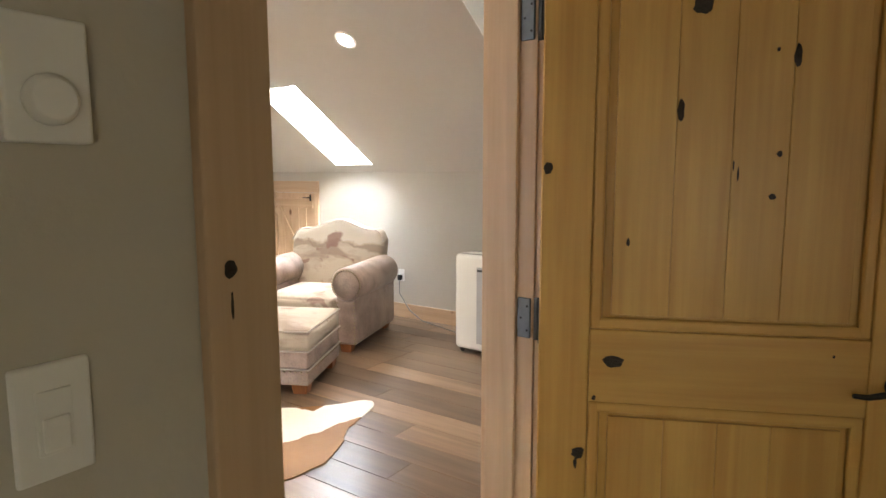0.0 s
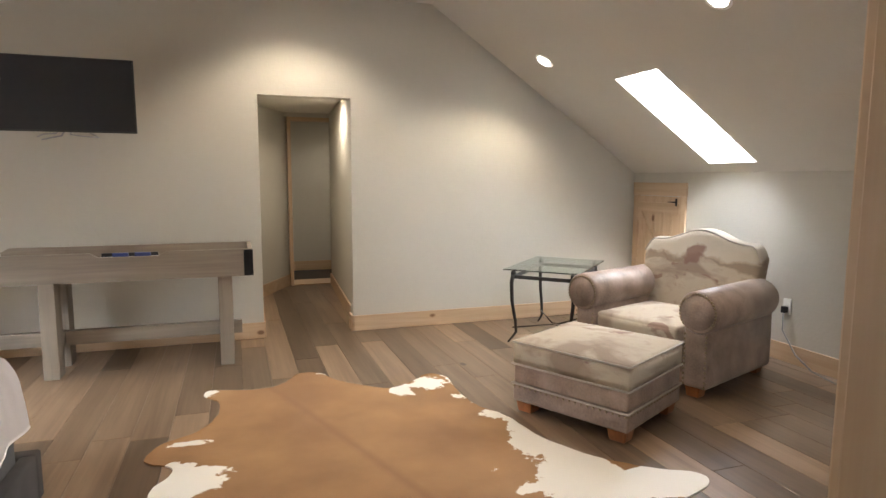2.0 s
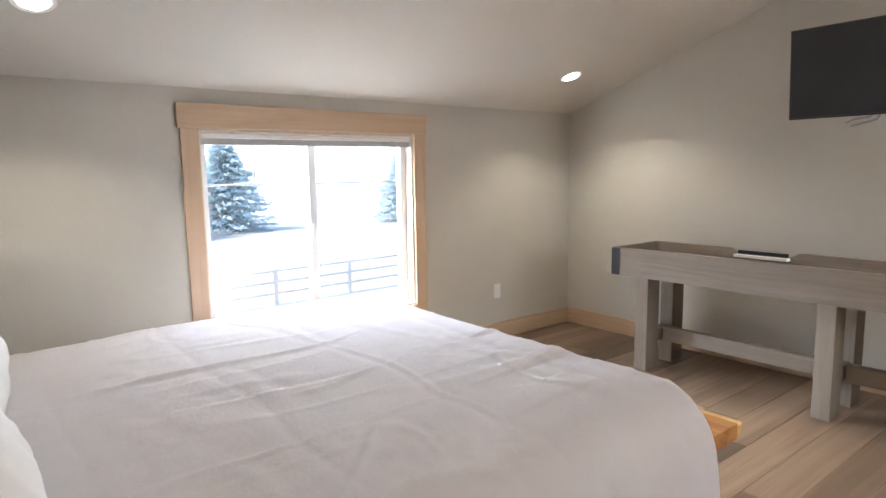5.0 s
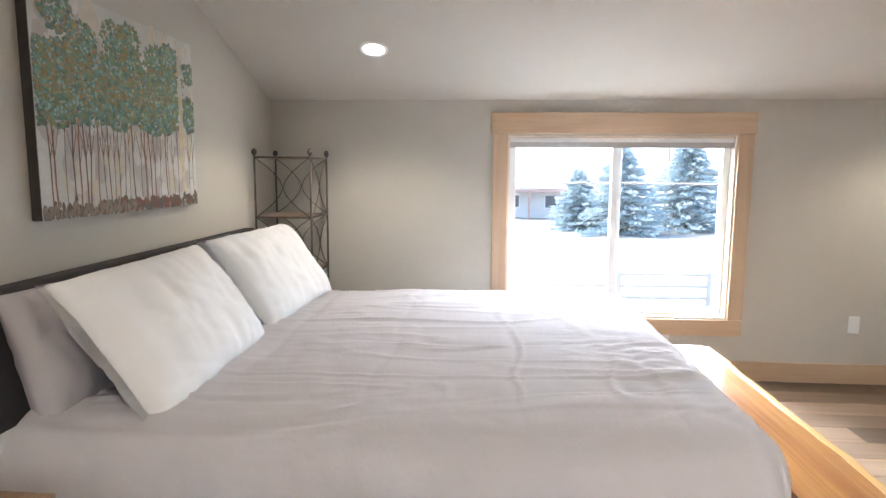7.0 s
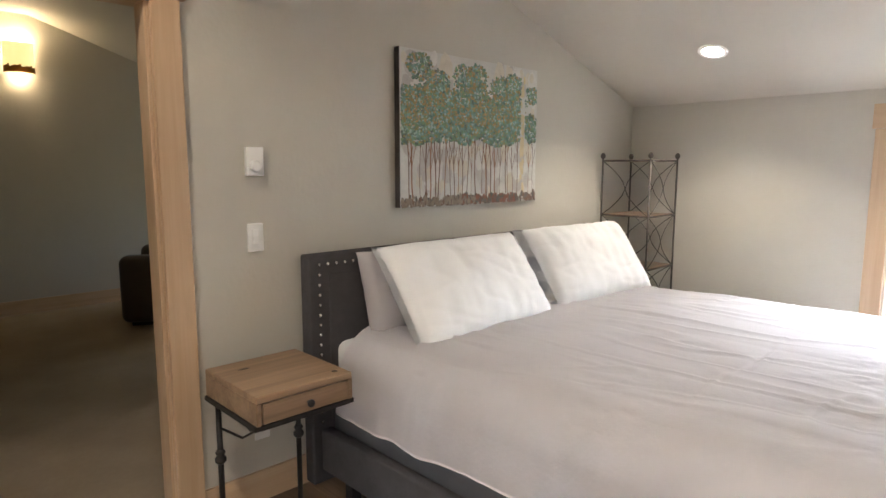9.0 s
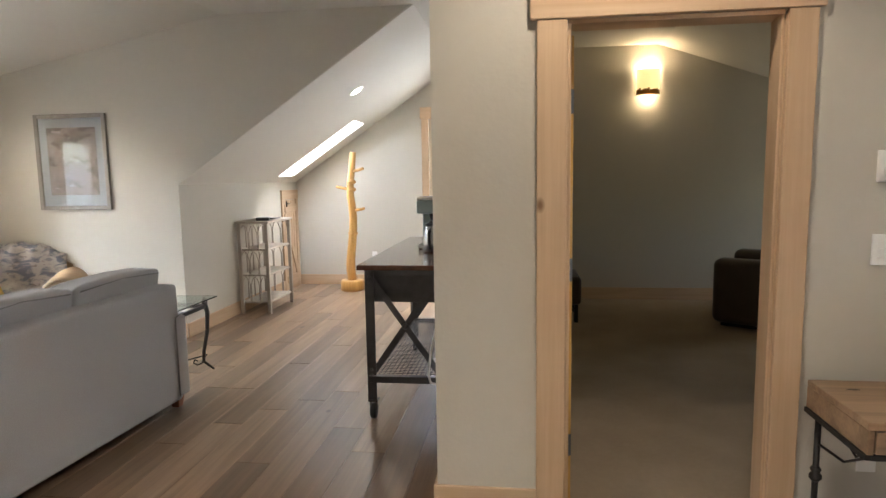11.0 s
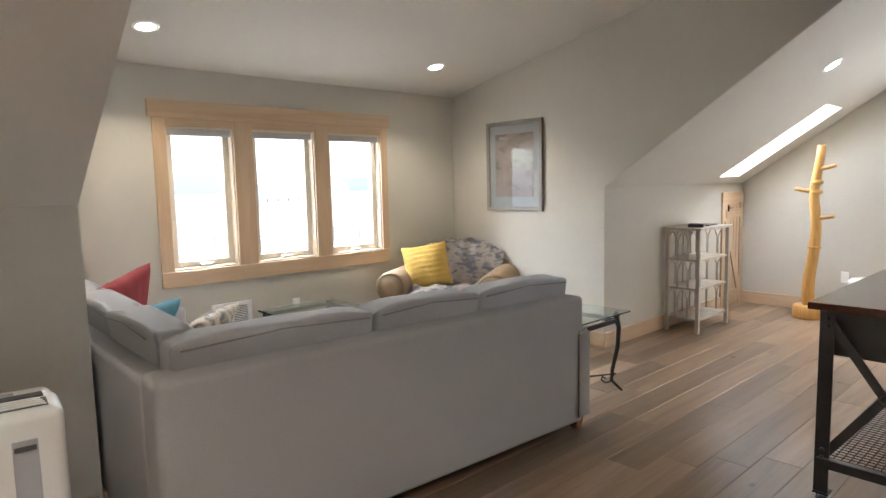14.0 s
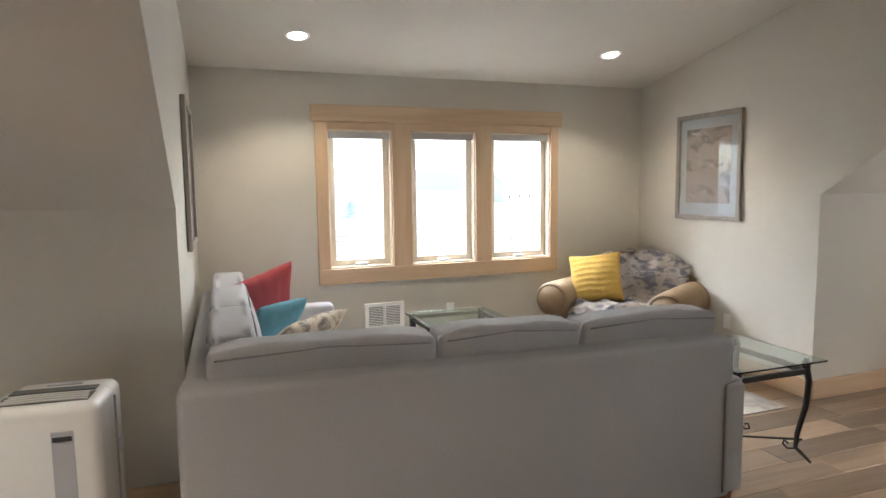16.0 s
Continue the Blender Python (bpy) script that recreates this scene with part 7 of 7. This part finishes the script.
tagged(part("wire_shelf", bm, GUNMETAL, cart, "steel wire mesh shelf"), kind="stuff")

STEEL = material("brushed_steel", (0.60, 0.60, 0.60), 0.22, 1.0, scale=20, spread=0.08)
SAGE = material("sage_enamel", (0.30, 0.37, 0.36), 0.3, scale=5, spread=0.03)
cm = thing("coffee_machine", "sage and steel drip coffee machine on the cart", "coffee machine", m=pose(1.80, -1.86, CH, 0, 0, 0))
boxes("base", STEEL, [(-0.12, 0.10, -0.12, 0.17, 0.0, 0.045)], cm, 0.008)
boxes("column", SAGE, [(-0.12, 0.10, -0.13, -0.03, 0.045, 0.25)], cm, 0.01)
boxes("head", SAGE, [(-0.13, 0.11, -0.13, 0.17, 0.25, 0.345)], cm, 0.015)
boxes("lid", GLOSSW, [(-0.13, 0.11, -0.13, 0.17, 0.345, 0.365)], cm, 0.008)
bm = bmesh.new()
lathe(bm, [(0.035, 0.20), (0.045, 0.25)], 20, Matrix.Translation((-0.01, 0.07, 0)))
part("filter_holder", bm, DARKP, cm)
kt = thing("kettle", "polished steel jug on the cart", "kettle", m=pose(1.78, -1.52, CH))
bm = bmesh.new()
lathe(bm, [(0.055, 0.0), (0.06, 0.01), (0.058, 0.08), (0.048, 0.15), (0.042, 0.17), (0.045, 0.185)], 28)
part("body", bm, STEEL, kt)
bm = bmesh.new()
tube(bm, [(0, 0.05, 0.16), (0, 0.10, 0.15), (0, 0.105, 0.08), (0, 0.06, 0.04)], 0.008, 8)
part("handle", bm, DARKP, kt)
bm = bmesh.new()
lathe(bm, [(0.044, 0.185), (0.03, 0.20), (0.01, 0.205), (0.008, 0.215)], 20)
part("lid", bm, DARKP, kt)
bm = bmesh.new()
tube(bm, [(1.64, -0.915, 0.80), (1.665, -0.905, 0.62), (1.70, -0.90, 0.46), (1.72, -0.90, 0.33), (1.705, -0.90, 0.275), (1.66, -0.905, 0.262), (1.60, -0.93, 0.25), (1.57, -0.98, 0.12), (1.565, -1.3, 0.008)], 0.0075, 8)
part("power_cord", bm, GLOSSW, cm, "white power cord").matrix_parent_inverse = cm.matrix_basis.inverted()
bn = thing("waste_bin", "white round bin with a lid beyond the cart", "bin", m=pose(2.92, -5.30, 0))
bm = bmesh.new()
lathe(bm, [(0.12, 0.0), (0.14, 0.02), (0.155, 0.38), (0.157, 0.40)], 28)
part("body", bm, GLOSSW, bn)
bm = bmesh.new()
lathe(bm, [(0.162, 0.40), (0.162, 0.425), (0.13, 0.45), (0.03, 0.465)], 28)
part("lid", bm, GLOSSW, bn)

# ---- carpeted room ----
sc = thing("wall_sconce", "lit amber glass wall sconce with a cut-out metal band", "wall lamp", m=pose(-0.222, CY, 2.47))
bm = bmesh.new()
n = 20
prof = [(0.125 * math.cos(math.radians(180 * k / n)), 0.02 + 0.10 * math.sin(math.radians(180 * k / n))) for k in range(n + 1)]
lo = [bm.verts.new((x, y, -0.09)) for x, y in prof]
hi = [bm.verts.new((x, y, 0.15)) for x, y in prof]
for k in range(n):
    bm.faces.new((lo[k], lo[k + 1], hi[k + 1], hi[k])).smooth = True
part("shade", bm, glow("amber_glow", (1.0, 0.68, 0.24), 0.20), sc, "glowing amber glass shade")
bm = bmesh.new()
for k in range(n):
    z1 = -0.09 + 0.012 + 0.03 * abs(noise.noise((k * 0.6, 2, 0))) * 2
    a, b = prof[k], prof[k + 1]
    v = [bm.verts.new((p[0] * 1.03, p[1] + 0.004, z)) for p, z in ((a, -0.13), (b, -0.13), (b, z1), (a, z1))]
    bm.faces.new(v)
bmesh.ops.solidify(bm, geom=bm.faces[:], thickness=0.003)
part("metal_band", bm, material("bronze_band", (0.22, 0.13, 0.045), 0.4, 0.8), sc, "dark bronze cut-out band")
boxes("back_plate", BLACK_IRON, [(-0.07, 0.07, 0.0, 0.018, -0.11, 0.12)], sc, 0.004)
for z, up, en in ((0.10, 1, 1.5), (-0.10, -1, 0.5)):
    d = bpy.data.lights.new("sconce_bulb", "POINT")
    d.energy, d.color, d.shadow_soft_size = en, (1.0, 0.74, 0.42), 0.04
    o = new("sconce_bulb", d)
    o.location = (-0.222, CY + 0.06, 2.47 + z + up * 0.06)

DARKLEATHER = material("dark_brown_leather", (0.045, 0.032, 0.025), 0.35, scale=6, spread=0.25, bump=0.2, bump_scale=90)
rc = thing("recliner", "dark brown leather recliner in the dim room", "armchair", m=pose(-1.22, -3.72, 0, 0, 0, 60))
soft_box("base", -0.42, 0.42, -0.40, 0.42, 0.04, 0.42, DARKLEATHER, rc, 0.06, 4)
soft_box("seat_cushion", -0.30, 0.30, -0.45, 0.25, 0.38, 0.50, DARKLEATHER, rc, 0.05, 4, puff=0.03)
soft_box("backrest", -0.36, 0.36, 0.22, 0.46, 0.40, 1.02, DARKLEATHER, rc, 0.08, 5)
for s in (-1, 1):
    soft_box("arm", s * 0.42 - 0.11, s * 0.42 + 0.11, -0.42, 0.36, 0.05, 0.66, DARKLEATHER, rc, 0.07, 5)
    boxes("leg", BLACK_IRON, [(s * 0.36 - 0.03, s * 0.36 + 0.03, -0.36, 0.36, 0.0, 0.045)], rc, 0.004)
pb = throw_pillow("pale cushion on the dark recliner", PILLOW_G, 0.42, 0.14, rc.matrix_world @ pose(0.05, 0.10, 0.72, 70, 0, 0), 9)
stl = thing("footstool", "dark upholstered footstool in the dim room", "stool", m=pose(0.90, -3.85, 0, 0, 0, 0))
soft_box("cushion", -0.30, 0.26, -0.30, 0.30, 0.18, 0.46, DARKLEATHER, stl, 0.04, 4)
for x in (-0.25, 0.21):
    for y in (-0.25, 0.25):
        boxes("leg", BLACK_IRON, [(x - 0.02, x + 0.02, y - 0.02, y + 0.02, 0.0, 0.185)], stl, 0.004)

# ---- outside ----
GROUND = material("pale_meadow", (0.42, 0.385, 0.32), 0.95, scale=0.25, spread=0.2, bump=0.4, bump_scale=3)
structure(boxes("ground", GROUND, [(-1200, 1200, -1200, 1200, -3.4, -3.0)]), "pale dry meadow ground reaching the horizon", "ground")
# needle colour is paled: outdoor glare and haze are put into it
NEEDLE = material("hazed_spruce_needles", (0.40, 0.46, 0.45), 0.8, scale=0.8, spread=0.4)
BARK = material("bark", (0.12, 0.08, 0.055), 0.9, scale=4, spread=0.3, bump=0.6, bump_scale=14)


def spruce(x, y, h, r, seed, mat=None, n=6500):
    rg = random.Random(seed)
    ob = thing("spruce_tree", "blue-green spruce tree with drooping boughs", "tree", "spruces", pose(x, y, -3.0))
    bm = bmesh.new()
    tube(bm, [(0, 0, 0), (0.05, 0, h * 0.5), (0, 0, h * 0.98)], h * 0.022, 8, 0.02)
    part("trunk", bm, BARK, ob)
    verts, faces = [], []
    boughs = int(h * 20)
    for k in range(boughs):
        f = (k + rg.random()) / boughs
        z = h * (0.05 + 0.93 * f)
        reach = r * (1 - f) ** 0.85 * rg.uniform(0.72, 1.1) + 0.12
        a = k * 2.39996 + rg.uniform(-0.3, 0.3)
        ca, sa = math.cos(a), math.sin(a)
        m = max(4, int(n / boughs))
        for j in range(m):
            s = (j + rg.random()) / m
            d = reach * s
            droop = -0.28 * d + 0.16 * d * s
            w = rg.uniform(-1, 1) * 0.22 * reach * (1 - 0.6 * s)
            c = Vector((ca * d - sa * w, sa * d + ca * w, z + droop + rg.uniform(-0.10, 0.06)))
            L = rg.uniform(0.22, 0.42) * (0.6 + h / 16)
            out = Vector((ca + rg.uniform(-0.7, 0.7), sa + rg.uniform(-0.7, 0.7), rg.uniform(-0.45, 0.3))).normalized() * L
            side = Vector((-sa, ca, rg.uniform(-0.4, 0.4))) * L * 0.26
            i = len(verts)
            verts += [tuple(c - side), tuple(c + side), tuple(c + out), tuple(c + out * 0.35 + Vector((0, 0, 0.3 * L)))]
            faces += [(i, i + 1, i + 2), (i, i + 3, i + 2), (i + 1, i + 2, i + 3)]
    me = bpy.data.meshes.new("crown")
    me.from_pydata(verts, [], faces)
    me.materials.append(mat or NEEDLE)
    c = new("crown", me)
    c.parent = ob
    return ob


spruce(-43.2, 11.0, 6.3, 3.9, 1, n=9000)
spruce(-46.0, 8.4, 4.6, 2.6, 2)
spruce(-46.5, 16.6, 7.4, 4.2, 3, n=9000)
spruce(-44.0, 31.5, 7.0, 3.2, 4)
spruce(-47.0, 36.5, 6.0, 3.0, 5)
# far tree's needles are paled further, with haze and glare in their colour
spruce(93.0, -17.1, 2.6, 1.7, 6, material("hazed_needles", (0.62, 0.70, 0.64), 0.8, scale=0.8, spread=0.3), n=1500)
FENCE = material("weathered_rail", (0.50, 0.45, 0.38), 0.85, scale=3, spread=0.2)


def fence(x0, y0, x1, y1, n, label, hgt=1.1):
    ob = thing("rail_fence", label, "fence", "fences")
    d = Vector((x1 - x0, y1 - y0, 0))
    for k in range(n + 1):
        p = Vector((x0, y0, -3)) + d * k / n
        boxes("post", FENCE, [(p.x - 0.07, p.x + 0.07, p.y - 0.07, p.y + 0.07, -3.0, -3 + hgt + 0.12)], ob)
    for zz in (0.35, 0.7, 1.05):
        bm = bmesh.new()
        tube(bm, [(x0, y0, -3 + zz * hgt), (x1, y1, -3 + zz * hgt)], 0.06, 6)
        part("rail", bm, FENCE, ob)


fence(-18.6, 0.0, -19.6, 26.0, 9, "weathered three-rail fence across the meadow")
fence(46.0, -34.0, 50.0, 6.0, 16, "weathered three-rail fence across the far field")
SIDING = material("house_siding", (0.68, 0.66, 0.63), 0.8, scale=2, spread=0.06)
REDWOOD = material("red_timber", (0.40, 0.27, 0.22), 0.8, scale=2, spread=0.15)
SHINGLE = material("roof_shingle", (0.60, 0.60, 0.60), 0.9, scale=3, spread=0.15)
DARKGLASS = material("dark_window", (0.12, 0.13, 0.15), 0.15, scale=2, spread=0.1)


def house(x, y, rz, w, d, h, roof_h, wall_mat, label, porch=False):
    ob = thing("house", label, "house", "far houses", pose(x, y, -3.0, 0, 0, rz))
    boxes("wall", wall_mat, [(-w / 2, w / 2, -d / 2, d / 2, 0, h)], ob)
    bm = bmesh.new()
    prism(bm, [(-d / 2 - 0.5, h), (d / 2 + 0.5, h), (0, h + roof_h)], "x", -w / 2 - 0.4, w / 2 + 0.4)
    part("roof", bm, SHINGLE, ob)
    for k in range(4):
        wx = -w / 2 + w * (k + 0.5) / 4
        win = boxes("window", VINYL, [(wx - 0.6, wx + 0.6, -d / 2 - 0.06, -d / 2, 0.9, 2.2)], ob)
        boxes("pane", DARKGLASS, [(wx - 0.5, wx + 0.5, -d / 2 - 0.075, -d / 2 - 0.061, 1.0, 2.1)], win)
    if porch:
        boxes("porch_roof", REDWOOD, [(-w / 2, w / 2, -d / 2 - 2.2, -d / 2 - 0.08, 2.45, 2.7)], ob)
        for k in range(5):
            px = -w / 2 + 0.1 + (w - 0.2) * k / 4
            boxes("porch_post", REDWOOD, [(px - 0.1, px + 0.1, -d / 2 - 2.15, -d / 2 - 1.95, 0, 2.45)], ob)
    return ob


house(-62.0, 3.0, 80, 14, 8, 2.8, 1.8, SIDING, "low pale house with a red timber porch", True)
house(165.0, -78.0, -62, 20, 12, 5.5, 4.0, SIDING, "pale two-storey house far across the field")
house(200.0, -118.0, -62, 18, 12, 5.0, 4.0, SIDING, "pale house far across the field")
# distance haze is painted in as the hills' pale base colour
HAZE = material("hazed_hill", (0.60, 0.62, 0.64), 1.0, scale=0.01, spread=0.1)
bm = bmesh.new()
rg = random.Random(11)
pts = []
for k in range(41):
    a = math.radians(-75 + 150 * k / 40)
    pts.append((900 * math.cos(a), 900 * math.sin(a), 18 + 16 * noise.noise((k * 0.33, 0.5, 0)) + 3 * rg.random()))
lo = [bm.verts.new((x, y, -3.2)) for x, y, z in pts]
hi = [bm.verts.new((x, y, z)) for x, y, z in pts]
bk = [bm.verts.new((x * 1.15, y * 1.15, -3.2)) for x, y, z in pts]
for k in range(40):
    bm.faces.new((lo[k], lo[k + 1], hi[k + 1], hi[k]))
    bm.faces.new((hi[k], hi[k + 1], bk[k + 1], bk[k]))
structure(part("backdrop_hills", bm, HAZE), "blue hills on the horizon with haze painted into their colour", "hills")

# ---- floor planks ----
PW = 0.19
floor_ob = bpy.data.objects["floor"]
plank_meshes = {}


def plank(x, y0, y1, i):
    L = round(y1 - y0, 3)
    if L not in plank_meshes:
        bm = bmesh.new()
        box(bm, -PW / 2 + 0.0008, PW / 2 - 0.0008, 0.0008, L - 0.0008, -0.012, 0.0)
        bmesh.ops.bevel(bm, geom=[e for e in bm.edges if all(v.co.z > -0.001 for v in e.verts)], offset=0.0015, segments=1, affect="EDGES")
        me = bpy.data.meshes.new("plank")
        bm.to_mesh(me)
        bm.free()
        me.materials.append(PLANK)
        plank_meshes[L] = me
    ob = new("plank", plank_meshes[L])
    ob.location = (x, y0, 0)
    ob.parent = floor_ob


rng = random.Random(21)
ncol = int((XD - XW) / PW) + 1
count = 0
for c in range(ncol):
    x = XW + PW * (c + 0.5)
    if x < 0.56 or 1.36 < x < 1.50:
        span = (-0.055, YN)
    elif x < 1.36:
        span = (-0.055, 7.5)
    elif x < XE:
        span = (YS, YN)
    else:
        span = (YD0, YD1)
    y = span[0]
    first = True
    while y < span[1] - 0.01:
        L = rng.choice((0.9, 1.2, 1.5, 1.8, 2.1))
        if first:
            L *= rng.choice((0.4, 0.7, 1.0))
            first = False
        end = min(y + L, span[1])
        if span[1] - end < 0.25:
            end = span[1]
        plank(x, y, end, count)
        count += 1
        y = end
    if 1.36 < x < 1.75:
        plank(x, YN + 0.005, 6.2, count)
        plank(x, 6.2, 7.5, count)
